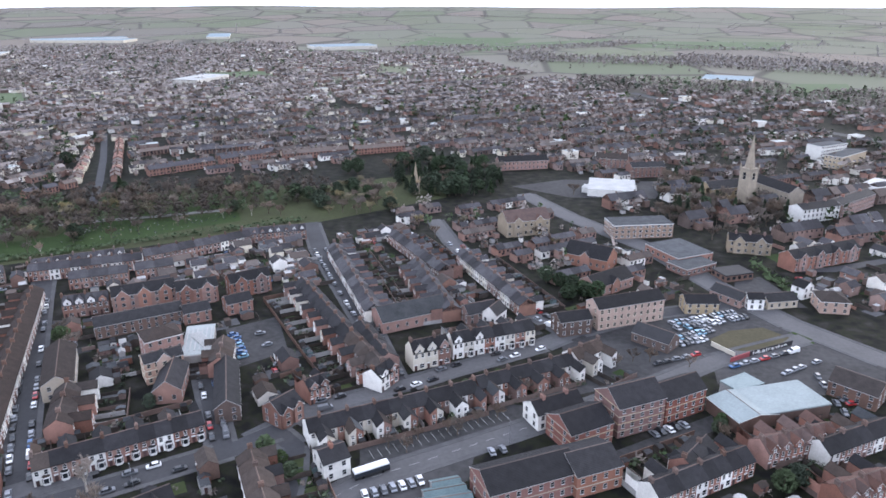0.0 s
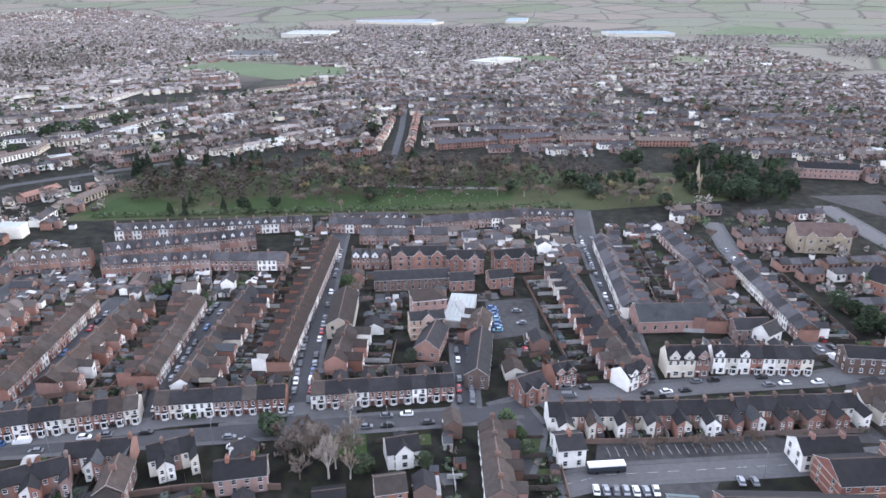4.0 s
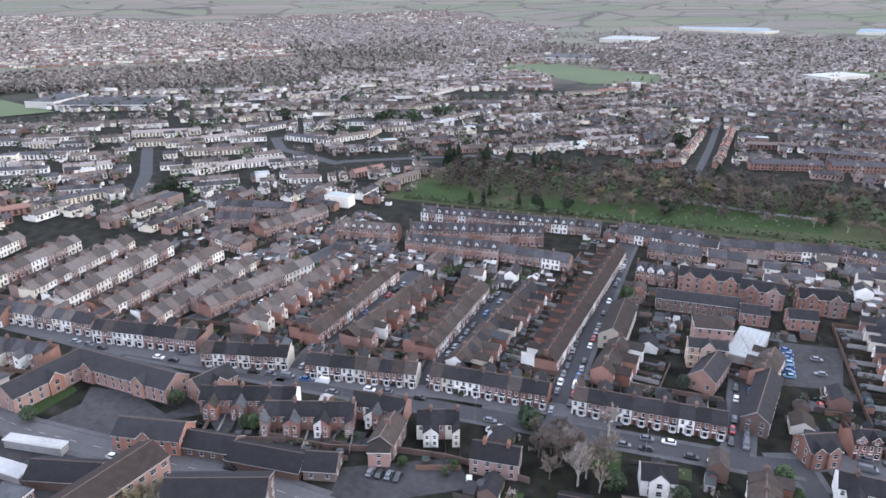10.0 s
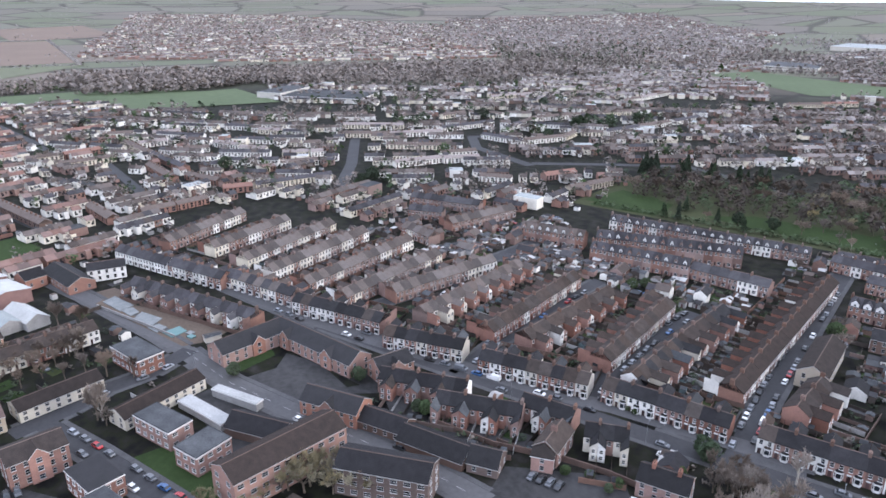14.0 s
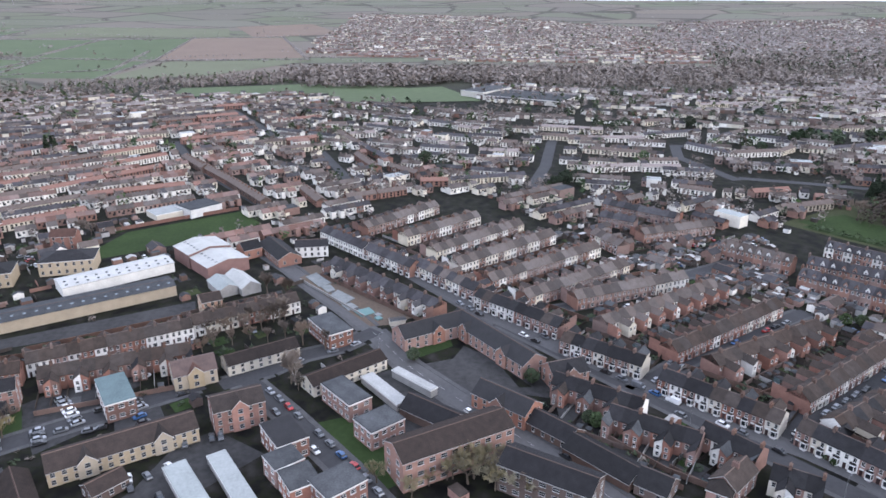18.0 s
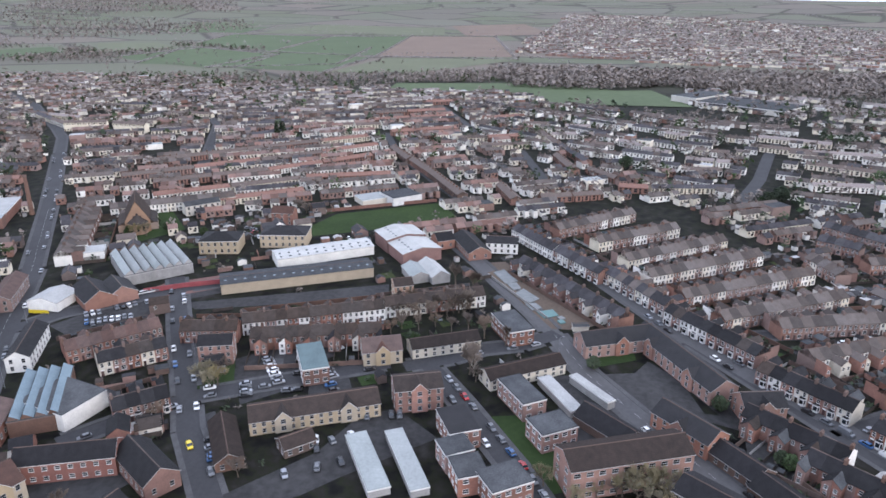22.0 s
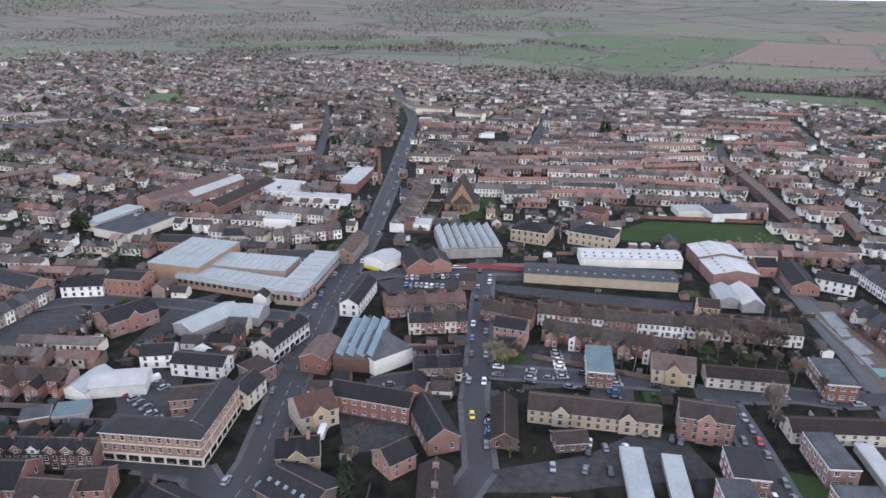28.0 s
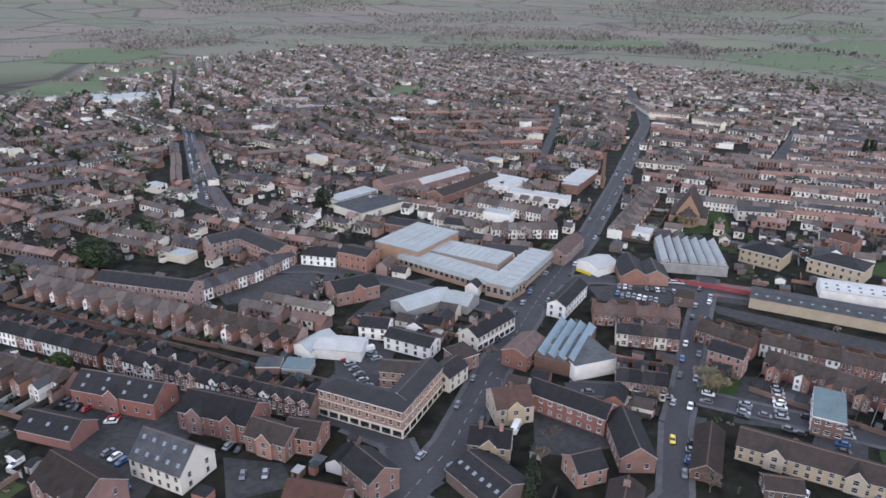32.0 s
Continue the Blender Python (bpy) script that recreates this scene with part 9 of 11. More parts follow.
wood(9.5, 11, (-341.5, 313.7), (-296.4, 325.6), (-252.3, 353.7), (-188.1, 390.4), (-107.9, 433.6), (-68.6, 468.7), (-88.5, 494), (-148.3, 500), (-266.2, 450.8), (-351.2, 388.1), (-380.2, 345.6), n=64, fat=0.9, over=True, keys=("wood_near", "wood_near", "wood_near", "wood_near", "hedge"), label="leafless trees and bushes over the old burial ground")
hedge_line(3, 4, (-338.2, 281.4), (-283.3, 310.6), (-225.8, 340.2), (-145.7, 380.8), (-83.8, 409.8), label="dark bushes behind the houses by the burial ground")
grove("bare bare yew", 9, 19, (-288.1, 316.1), (-223.3, 349.7), (-121.4, 416.3), (-126.9, 433.4), (-236.7, 370.8), (-302.5, 332.5))
garden_wall(1.3, "grey_render", (-231, 397.4), (-215.2, 405.3), (-172.8, 417.9), (-132.4, 432.9))
plot("grass", (-220.4, 361.6), (-220.1, 399.9), (-170.7, 413.4), (-131.1, 429.6), (-125, 416.7), (-165.5, 380.8), (-207.1, 346.9), lift=0.12, name="cemetery_lawn", label="mown green grass among old graves", category="grass")
headstones(150, (-212.2, 367.3), (-211.9, 399.6), (-169.7, 411.1), (-130.3, 427.4), (-126.8, 417.6), (-166.5, 382.7))
headstones(60, (-221, 408.5), (-176, 424.8), (-134.8, 439.8), (-132.4, 432.9), (-172.8, 417.9), (-217.6, 402.6))
trees("fir", 9, (-221.3, 472.2), (-225.7, 476.7), (-278.4, 473.9))
trees("birch bare", 8, (-205, 368.6), (-211.7, 348.1), (-157.3, 399), (-134.9, 414.6), (-118.9, 420.6))
hall(221.2, 478.2, 231.6, 440.7, -1, 12, 9, 13, "stone", "slate", 1, 4, win=(1.6, 3.2), name="church_nave", label="long stone church nave with grey roof", trim="cream_trim")
grove("bare bare tall", 11, 11, (132.6, 407.7), (162.4, 469.1), (180, 469.1), (187.3, 428), (167.2, 389.9), (145.1, 393.2))
grove("bare", 10, 10, (182.4, 415.8), (217.9, 431.7), (210.3, 407.5), (197.1, 389.8), (170.5, 385.6))
wood(30, 11, (-1289.5, -3620.6), (-2282.6, -3507.9), (-1776.2, -2692.3), (-1043.3, -2836.8), n=7, fat=3.0, over=True, keys=("wood_mid", "wood_far"), label="dark bare woods on the far rise")
wood(30, 11, (-1657.8, -2514.3), (-2540.9, -2323.8), (-2091.5, -1854.4), (-1384.7, -2007.9), n=7, fat=3.0, over=True, keys=("wood_mid", "wood_far"), label="dark bare woods on the far rise")
wood(30, 11, (-2908.3, -2424.2), (-4312.2, -1968.5), (-3483.3, -1528.3), (-2350.1, -1897.9), n=7, fat=3.0, over=True, keys=("wood_mid", "wood_far"), label="dark bare woods on the far rise")
wood(30, 11, (-2102, -1542.7), (-2911.8, -1133.2), (-2404.9, -876.6), (-1748.1, -1201.1), n=7, fat=3.0, over=True, keys=("wood_mid", "wood_far"), label="dark bare woods on the far rise")
wood(30, 11, (-4155.9, -2958.9), (-4039.8, -1581.2), (-3268.6, -1255), (-3080.8, -2146.9), n=7, fat=3.0, over=True, keys=("wood_mid", "wood_far"), label="dark bare woods on the far rise")
wood(30, 11, (-2585.5, -1851.4), (-2871.8, -1414.1), (-2386.2, -1137.8), (-2177.1, -1525.1), n=7, fat=3.0, over=True, keys=("wood_mid", "wood_far"), label="dark bare woods on the far rise")
wood(30, 11, (-1069.8, -2044.7), (-1542.7, -1854.9), (-1401.2, -1593.6), (-942.5, -1733.5), n=7, fat=3.0, over=True, keys=("wood_mid", "wood_far"), label="dark bare woods on the far rise")
trees("bare tall", 7.5, (-104.5, 136.5), (-97.4, 130.8), (-101.6, 142.4), (-103.4, 148.3), (-107.8, 148.4), (-97.7, 145.6))
trees("holly", 3, (-129.6, 104.2), (-125.1, 109.5), (-118.2, 110.5), (-118.6, 114.3), (-146.9, 90), (-142.1, 89.3))
# -- outer terraces
plot("field_green", (-245.2, -1338), (-327.8, -1590), (-478.9, -1593.1), (-474.7, -1410.4), (-336.5, -1267.6), name="field", label="green sports ground at the edge of town")
plot("field_green", (-244.8, -1118.1), (-430.9, -1216.5), (-413.9, -1145.4), (-244.7, -1043.4), name="field", label="narrow green meadow at the edge of town")
plot("field_green", (-132.6, -994), (-200.3, -1046.2), (-239.9, -1005.5), (-214.5, -936.8), (-148, -908.5), name="field", label="green playing field beside the houses")
plot("field_green", (-513, -740.3), (-558.9, -788.2), (-581.8, -756.8), (-542.2, -699.8), (-509.1, -702.3), name="field", label="small green between the streets")
plot("grass", (-341.3, 277.1), (-352.8, 308.7), (-333.8, 326.9), (-310.8, 316), (-304, 297.3), name="cemetery_lawn", label="bright mown grass at the end of the burial ground")
plot("grass", (-290.5, 322.7), (-276.4, 351.1), (-226.9, 377), (-188.8, 391.3), (-154.8, 412.3), (-129, 413.6), (-178, 369.5), (-240.8, 339), name="cemetery_lawn", label="mown grass among old graves")
plot("grass", (-224.7, 411.1), (-169.2, 438.5), (-132.8, 447.7), (-162.9, 422.8), (-216.4, 396.1), name="cemetery_lawn", label="grass on the near side of the burial ground")
plot("tarmac_yard", (50.9, 492.8), (93.2, 512.9), (167.6, 505.7), (145.7, 459), (88.6, 462), name="car_park", label="worn tarmac car park by the park")
hall(101.3, 479.9, 113.7, 470.8, -1, 9, 3.6, 5, "white_render", "white_sheet", 0, edge="white_sheet", name="market_tent", label="white-roofed shed beside the town car park")
hall(110.8, 473.8, 122.9, 464.8, -1, 9, 3.6, 5, "white_render", "white_sheet", 0, edge="white_sheet", name="market_tent", label="white-roofed shed beside the town car park")
hall(123.6, 486.1, 135.7, 476.8, -1, 9, 3.6, 5, "white_render", "white_sheet", 0, edge="white_sheet", name="market_tent", label="white-roofed shed beside the town car park")
flat_block(97.1, 373.7, 131.8, 377.6, -1, 16, 8, "tan_brick", "felt_roof", 3, 3.2, label="flat-roofed buff brick offices with pale bands", name="office_block")
hall(44.7, 546.4, 84.1, 554.2, -1, 11, 7, 10.5, "brick", "slate", 2, chimneys=3, label="long brick villa range with chimneys")
hall(126.9, 562.2, 150.3, 554, -1, 12, 7, 10.5, "brick", "brown_tile", 3, chimneys=2, label="brick school range with tall windows")
hall(143.5, 523.4, 169.7, 527, -1, 12, 8, 11, "brick", "slate", 3, chimneys=3, label="three-storey brick hospital range")
flat_block(317.2, 576.4, 347, 591.9, -1, 14, 12, "white_render", "felt_roof", 4, 3.0, label="white four-storey office block", name="office_block")
hall(178.3, 458.9, 204.9, 467.5, -1, 12, 8, 12, "stone", "slate", 1, 4, win=(1.6, 3.2), name="church_nave", label="buff stone church nave with slate roof", trim="cream_trim")
hall(215.4, 407.4, 243.4, 418, -1, 11, 8.5, 11, "white_render", "slate", 3, name="shop", chimneys=2, label="white and brick three-storey town shops")
hall(243.4, 418, 279.9, 444.7, -1, 11, 8.5, 11, "orange_brick", "slate", 3, name="shop", chimneys=2, label="brick three-storey town shops with bays")
strip("wwcc", "tps", (-465.7, 93.4), (-468.6, 121.1), (-471.6, 150.4))
strip("wwcc", "tps", (-521.4, 125.6), (-519.7, 154.5))
strip("wwcc", "tps", (-591.8, 107.2), (-577.7, 126.5))
strip("wwcc", "tps", (-559.4, 135.5), (-551.7, 156.4))
strip("wwcc", "tps", (-547.1, 156.4), (-546.5, 167.2))
strip("wwcc", "tps", (-628.6, 115.6), (-610.7, 141.8))
strip("wwcc", "tps", (-595.8, 150.9), (-589.3, 159.1))
strip("wwcc", "tps", (-585.8, 161), (-581.1, 176.2))
strip("wwcc", "tps", (-665.9, 140), (-651.3, 157.8))
strip("wwcc", "tps", (-647.9, 158.5), (-634.2, 181))
strip("wwcc", "tps", (-699.9, 115), (-681.9, 139.3))
strip("wwcc", "tps", (-615.5, 201.6), (-592.3, 244.3), (-583.1, 294.4))
strip("wwcc", "tps", (-656.2, 220.6), (-627.5, 274))
strip("wwcc", "tps", (-550.9, 223.3), (-525.3, 266.3))
strip("wwcc", "tps", (-483.8, 203.6), (-483, 243.9))
strip("wwcc", "tps", (-700.3, 11.9), (-698.2, 34.6))
strip("wwcc", "tps", (-691.1, 49.5), (-687.9, 74.8))
strip("wwcc", "tps", (-643.9, 34.6), (-647.8, 58.7))
strip("wwcc", "tps", (-646.7, 60.9), (-653.4, 86.7))
strip("wwcc", "tps", (-624.2, 91.6), (-600.7, 109))
strip("wwcc", "tps", (-606.6, 66.4), (-604, 86.8))
strip("wwcc", "tps", (-554.1, 318.2), (-512.6, 335.7), (-511.5, 383.5), (-526.3, 407.3))
strip("wwcc", "tps", (-569.4, 355.5), (-608.3, 417.4))
strip("wwcc", "tps", (-608.3, 417.4), (-603.3, 484.7), (-596.3, 542.3))
strip("wwcc", "tps", (-524.9, 410.2), (-513.6, 427.7))
strip("wwcc", "tps", (-514.3, 432.3), (-527.9, 526.3))
strip("wwcc", "tps", (-595.5, 300.7), (-605, 364.1))
strip("wwcc", "tps", (-528.8, 531.8), (-537.2, 575.5))
strip("wwcc", "tps", (-659.6, 332.9), (-667.5, 365.7))
strip("wwcc", "tps", (-665.7, 378), (-639.3, 392.1))
strip("wwcc", "tps", (-694, 475.9), (-661.4, 525.3))
strip("wwcc", "tps", (-741.8, 549.8), (-756.6, 644.9))
strip("wwcc", "tps", (-756.4, 449.2), (-762.7, 529.2))
strip("wwcc", "tps", (-660.6, 577.9), (-698.8, 691.2))
strip("wwcc", "tps", (-499.7, 250.3), (-494, 281.3))
strip("wwcc", "tps", (-481.1, 243.5), (-475.3, 273.4))
strip("cbcw", "tr", (-728, -28), (-745.5, 12.4))
strip("cbcw", "tr", (-617.8, -49.1), (-624.1, -22.2), (-635.3, 6.5))
strip("cbcw", "tr", (-588.9, -26.7), (-599.9, 14.4))
strip("cbcw", "tr", (-433.8, 19.2), (-440, 40), (-447.5, 60.7))
strip("cbcw", "tr", (-465.4, 71.7), (-463.4, 91.7))
strip("cbcw", "tr", (-556.1, 729.6), (-524.4, 816.8))
strip("bbc", "ts", (-672.4, 18.4), (-599.3, 38.5), (-539.6, 55.4), chimney=0.9)
strip("bbc", "ts", (-518, 54.5), (-488.9, 72.2), chimney=0.9)
strip("bbc", "ts", (-463.6, -11.1), (-427.8, -0.1), chimney=0.9)
strip("bbc", "ts", (-562.4, 32.3), (-511.3, 43.4), chimney=0.9)
strip("bocw", "tr", (-498.3, -278.1), (-558.9, -205.5), (-617.3, -128.7), unit=4.8, chimney=0.8)
strip("bocw", "tr", (-453.9, -273.1), (-513.6, -192.6), (-581.9, -113.7), unit=4.8, chimney=0.8)
strip("bocw", "tr", (-440.4, -243), (-483.8, -176.4), (-541.1, -110.7), unit=4.8, chimney=0.8)
strip("bocw", "tr", (-409.4, -227.3), (-463.3, -145.3), unit=4.8, chimney=0.8)
strip("bocw", "tr", (-466.1, -143.9), (-483.2, -85.5), unit=4.8, chimney=0.8)
strip("bocw", "tr", (-404.3, -180.5), (-433.8, -134.5), unit=4.8, chimney=0.8)
strip("c", "t", (-625.6, -427.1), (-635.5, -388.8), unit=5, eave=8, ridge=9.5, chimney=0)
strip("c", "t", (-629.5, -379.6), (-625.4, -345.4), unit=5, eave=8, ridge=9.5, chimney=0)
strip("wwc", "tps", (-717.1, -286.1), (-723.6, -234.9))
strip("wwc", "tps", (-754.4, -246.1), (-753.2, -216.9))
strip("wwc", "tps", (-661.6, -266.9), (-678.4, -206.3))
strip("wwc", "tps", (-638.6, -283.6), (-644.2, -260.2))
strip("wwc", "tps", (-605.2, -238.8), (-640.7, -206.5))
strip("wwc", "tps", (-617, -335.5), (-638.8, -288.6))
strip("wwc", "tps", (-633.1, -185.3), (-651.2, -159.4))
strip("wwc", "tps", (-668.6, -152.6), (-678.4, -129.3))
strip("wwc", "tps", (-763.5, -499.1), (-759.4, -462.5))
strip("wwc", "tps", (-767.8, -451), (-771.8, -389.5))
strip("wwc", "tps", (-857.6, -433.5), (-859.4, -376.5))
strip("wwc", "tps", (-796.2, -355.6), (-883.6, -308.4))
strip("wwc", "tps", (-682.3, -385.9), (-718.1, -369.2), (-712.6, -317.4))
strip("wwc", "tps", (-760.1, -290.2), (-794.4, -255.8))
strip("wwc", "tps", (-695.1, -503.4), (-636.4, -430.7))
strip("wwc", "tps", (-720.5, -575.5), (-676, -441.9))
strip("bwc", "tr", (-740.4, -155), (-774.1, -75.2))
strip("bwc", "tr", (-700.2, -140.4), (-732.7, -70))
strip("bwc", "tr", (-639.6, -112.4), (-667, -52.9))
strip("bwc", "tr", (-818.7, -143.1), (-838.8, -72.2))
strip("bbwn", "ts", (-549.1, -89.8), (-491.8, -60.6), (-433.1, -34.1), chimney=0.9)
strip("bbwn", "ts", (-574.8, -103.4), (-530.3, -82.2), chimney=0.9)
strip("bbob", "rt", (-410.8, -592.5), (-480.6, -550.5), (-562.5, -503.6), unit=4.8, chimney=0.8)
strip("bbob", "rt", (-383.8, -547.6), (-447.5, -506.2), (-522.3, -464.6), unit=4.8, chimney=0.8)
strip("bbob", "rt", (-368.2, -500.5), (-423.2, -465.4), (-486.4, -436.6), unit=4.8, chimney=0.8)
strip("bbob", "rt", (-371.9, -436.3), (-437.7, -400), unit=4.8, chimney=0.8)
strip("bbob", "rt", (-356.1, -412.4), (-409.4, -374.8), unit=4.8, chimney=0.8)
strip("wcb", "tps", (-519, -601.8), (-576.2, -574.2), (-637.8, -552.4))
strip("wcb", "tps", (-561, -913.1), (-510, -782.3), (-476.8, -693))
strip("wcb", "tps", (-404.1, -726.6), (-478.5, -652.3))
strip("wcb", "tps", (-356.9, -684.2), (-424.5, -624.6))
strip("wcb", "tps", (-413.4, -808), (-476.1, -791.3))
strip("wcb", "tps", (-354.3, -740.1), (-395.2, -721.6))
strip("wcb", "tps", (-717.8, -886.8), (-689.4, -759.4), (-651.1, -628))
strip("wcb", "tps", (-748, -834.6), (-730.8, -703.5), (-703.4, -598.9))
strip("wwcb", "tps", (-258.8, -1070.1), (-291.1, -990.6))
strip("wwcb", "tps", (-345.8, -974.1), (-390, -908.8))
strip("wwcb", "tps", (-362.8, -726.7), (-394.4, -657.8))
strip("wwcb", "tps", (-315.6, -671.8), (-375.3, -658.3))
strip("wwcb", "tps", (-590.3, -971), (-487.2, -706.1))
strip("wwcb", "tps", (-430.8, -828.1), (-525.5, -888.3))
strip("bbnw", "st", (-220.2, -504.8), (-272.6, -492.4), unit=4.8, chimney=0.8)
strip("bbnw", "st", (-231, -597.2), (-268.8, -575.5), unit=4.8, chimney=0.8)
strip("bbnw", "st", (-328.6, -590.7), (-312.2, -522.8), unit=4.8, chimney=0.8)
strip("bbnw", "st", (-52.5, -499.8), (-101.4, -499), unit=4.8, chimney=0.8)
strip("bbnw", "st", (-60.4, -551.6), (-110, -549.7), unit=4.8, chimney=0.8)
strip("bbnw", "st", (-57.7, -427.1), (-112.4, -427.5), unit=4.8, chimney=0.8)
strip("bbnw", "st", (-113.2, -547.3), (-179.3, -561.7), unit=4.8, chimney=0.8)
strip("bbnw", "st", (-114.3, -602.5), (-195.6, -608.5), unit=4.8, chimney=0.8)
strip("bbnw", "st", (-88.9, -659.4), (-164.2, -661.3), unit=4.8, chimney=0.8)
strip("bbnw", "st", (-251.4, -646.8), (-298, -623.6), unit=4.8, chimney=0.8)
strip("bwb", "st", (-158.3, -430.7), (-142.3, -364.8), unit=4.6, chimney=0.8)
strip("bwb", "st", (-203, -569.8), (-166.1, -450.2), unit=4.6, chimney=0.8)
strip("bwb", "st", (-193, -577.2), (-153.3, -459.9), unit=4.6, chimney=0.8)
strip("uo", "rt", (-365.3, 281), (-370.5, 321))
strip("uo", "rt", (-401.3, 285.2), (-402.1, 313.8))
strip("bbo", "st", (-223.1, 522.6), (-182.6, 557.5), unit=5.5, eave=5.2, ridge=7.8, chimney=0.8)
strip("bbo", "st", (-178.6, 560), (-141, 593.4), unit=5.5, eave=5.2, ridge=7.8, chimney=0.8)
strip("bbo", "st", (-132.6, 578.7), (-79.9, 601.7), unit=5.5, eave=5.2, ridge=7.8, chimney=0.8)
strip("bbo", "st", (-75.3, 599.9), (-32, 617.5), unit=5.5, eave=5.2, ridge=7.8, chimney=0.8)
strip("bbn", "st", (-213.4, 600.6), (-150.8, 630.7))
strip("bbn", "st", (-259.7, 593), (-226.1, 620.1))
strip("bwbn", "st", (-283.1, 457.9), (-260.9, 493.5), block=16, gap=4)
strip("bbcn", "tr", (-238.7, 507.5), (-268.6, 582.2), (-303.1, 665.8), block=13, gap=3.5, unit=4.6, depth=6.5, chimney=0.6)
strip("bwc", "tr", (-264.7, 500.2), (-289.7, 565.3), (-313.7, 628.5), block=13, gap=3.5, unit=4.6, depth=6.5, chimney=0.6)
strip("w", "t", (-422.2, 241.5), (-405.9, 258.9))
trees("fir", 16, (-383.6, 361.5), (-374.7, 363), (-360.9, 379.5), (-340.6, 384), (-326.3, 392.8), (-315, 399.9), (-310.7, 402.5))
trees("fir", 9, (-299.5, 301.5), (-291.3, 303.7), (-274.7, 318.1), (-257.3, 320.6), (-302.5, 321.2))
trees("fir yew", 13, (-18.9, 467.6), (-8.6, 473.9), (-0.8, 470.7), (5.3, 466.7), (-5.1, 492.9), (7.6, 484), (14, 467), (-16.4, 516.3), (11.7, 500.4), (-29.4, 545.9), (-13.9, 570.4))
trees("yew", 11, (-80.6, 443.4), (-88.7, 456.1), (-98.2, 458), (-72.7, 534.1), (-65.1, 534.9), (-306.2, 564.1), (-220.8, 470.3), (-557.9, 426.8), (-562.5, 437))
trees("yew", 10, (-529.3, 376.1), (-684.6, 475.9), (-545, 497.8), (-557.3, 471.7), (-577.2, 459.9), (-647.5, 374.7), (-536.2, 86.7), (-442.8, 160.8), (-453.5, 173.3))
trees("fir", 14, (-633.9, -216.2), (-623.7, -216.9), (-627.7, -211.2))
trees("yew bare", 10, (-367.2, -584.5), (-377.2, -479.7), (-447.5, -389.8), (-398.8, -429.7), (-522.8, -690.3), (-459.5, -743.8))
trees("yew", 10, (-207, -370.2), (-206.2, -361.9), (-430.9, -791.4), (-203.1, -911.3), (-110.6, -685.6), (-111, -570.4), (-83.9, -403.4), (-374.9, -593.6))
trees("bare yew bare", 11, (135, 415.9), (140.2, 410), (146.4, 407.7), (163.8, 428.1), (175.2, 434.4), (219.8, 526.8), (210.3, 530.5), (169.7, 492.4), (177.3, 484.4), (151.5, 459), (213.8, 447.6), (216.1, 427.9), (287.9, 545.6), (175.3, 545.9))
trees("bare", 10, (91.8, 469.4), (152.6, 372.5), (164.1, 377.5), (174.9, 372.5), (109.7, 611.6), (142.3, 623.8), (79, 650.1), (181.4, 636.4), (215.6, 663.4), (242.6, 663.3), (55.8, 693.4))
# -- end outer terraces
# ---- streets and estates further out ----
estate(115, 19, "bbbwc", "tts", (-437.5, 73.6), (-370.6, 134.7), (-322.4, 169.1), (-345.6, 229.9), (-344.1, 327.8), (-387, 316.8), (-388.8, 267.8), (-440.1, 161.5), (-457, 104.1))
estate(115, 20, "bbwc", "tst", (-525.6, -26.1), (-407.4, 5.6), (-440, 74.1), (-506.5, 79.8), (-594.6, -26.4))
estate(60, 22, "bcw", "ttr", (-354.7, 244.6), (-344.1, 327.8), (-396.5, 346.7), (-380.5, 296.5), (-374.3, 248.9))
estate(62, 27, "wwwcb", "tts", (-467.2, 91.2), (-440.1, 161.5), (-400.2, 246.6), (-386.8, 301.2), (-394.3, 350.5), (-502, 286.2), (-546.2, 276.7), (-579.4, 184.5), (-551.4, 84.1), dark=0.4, bend=0.4, block=6, tree_share=0.5)
estate(60, 31, "wwwwwc", "ttst", (-590.7, -47), (-519.8, 78.3), (-574.5, 192.8), (-539.8, 273.4), (-534.7, 322.7), (-491.5, 499.8), (-578.1, 640.5), (-729.3, 534.4), (-749.9, 281), (-848.3, 51.7), (-874.1, -56.7), bend=1.2, block=8, gap=0.3, tree_share=0.95, dark=0.5)
estate(66, 22, "bbbnwnc", "ttps", (-396.5, 346.7), (-342, 478), (-243.5, 513.6), (-433.5, 871.9), (-593.5, 657), (-489, 505.2), (-507.2, 312.2), block=3, tree_share=0.9, dark=0.25)
estate(30, 23, "bbbnwc", "tss", (-337.4, 471.5), (-258.7, 509.2), (-110.5, 545.1), (-40.9, 609.9), (56.6, 577.4), (96.8, 663.9), (-158.7, 882.3), (-418, 882.1), (-528.4, 765), block=4, tree_share=0.9, dark=0.25)
estate(26, 20, "bbbnw", "tss", (56.6, 577.4), (143.1, 492.5), (215.6, 663.5), (269, 885.5), (210.5, 1214.5), (-18.2, 1126.5), (-136.7, 932.5), (96.8, 663.9), tree_share=0.9, dark=0.25, gap=0.25)
estate(40, 28, "bbwcn", "tpst", (-516.8, 747.1), (-418, 882.1), (-158.7, 882.3), (-18.2, 1126.5), (164.6, 1310.5), (26, 1711.3), (-322.7, 1843.3), (-694.8, 1812.1), (-844.6, 1558.4), (-771.7, 1138.7), gap=0.3, tree_share=0.9, block=4)
estate(22, 24, "bbnnw", "tss", (164.4, 509.2), (308.5, 468.7), (425.5, 635.7), (388.4, 777.6), (283.2, 885.5), gap=0.4, tree_share=0.95, dark=0.5, block=4)
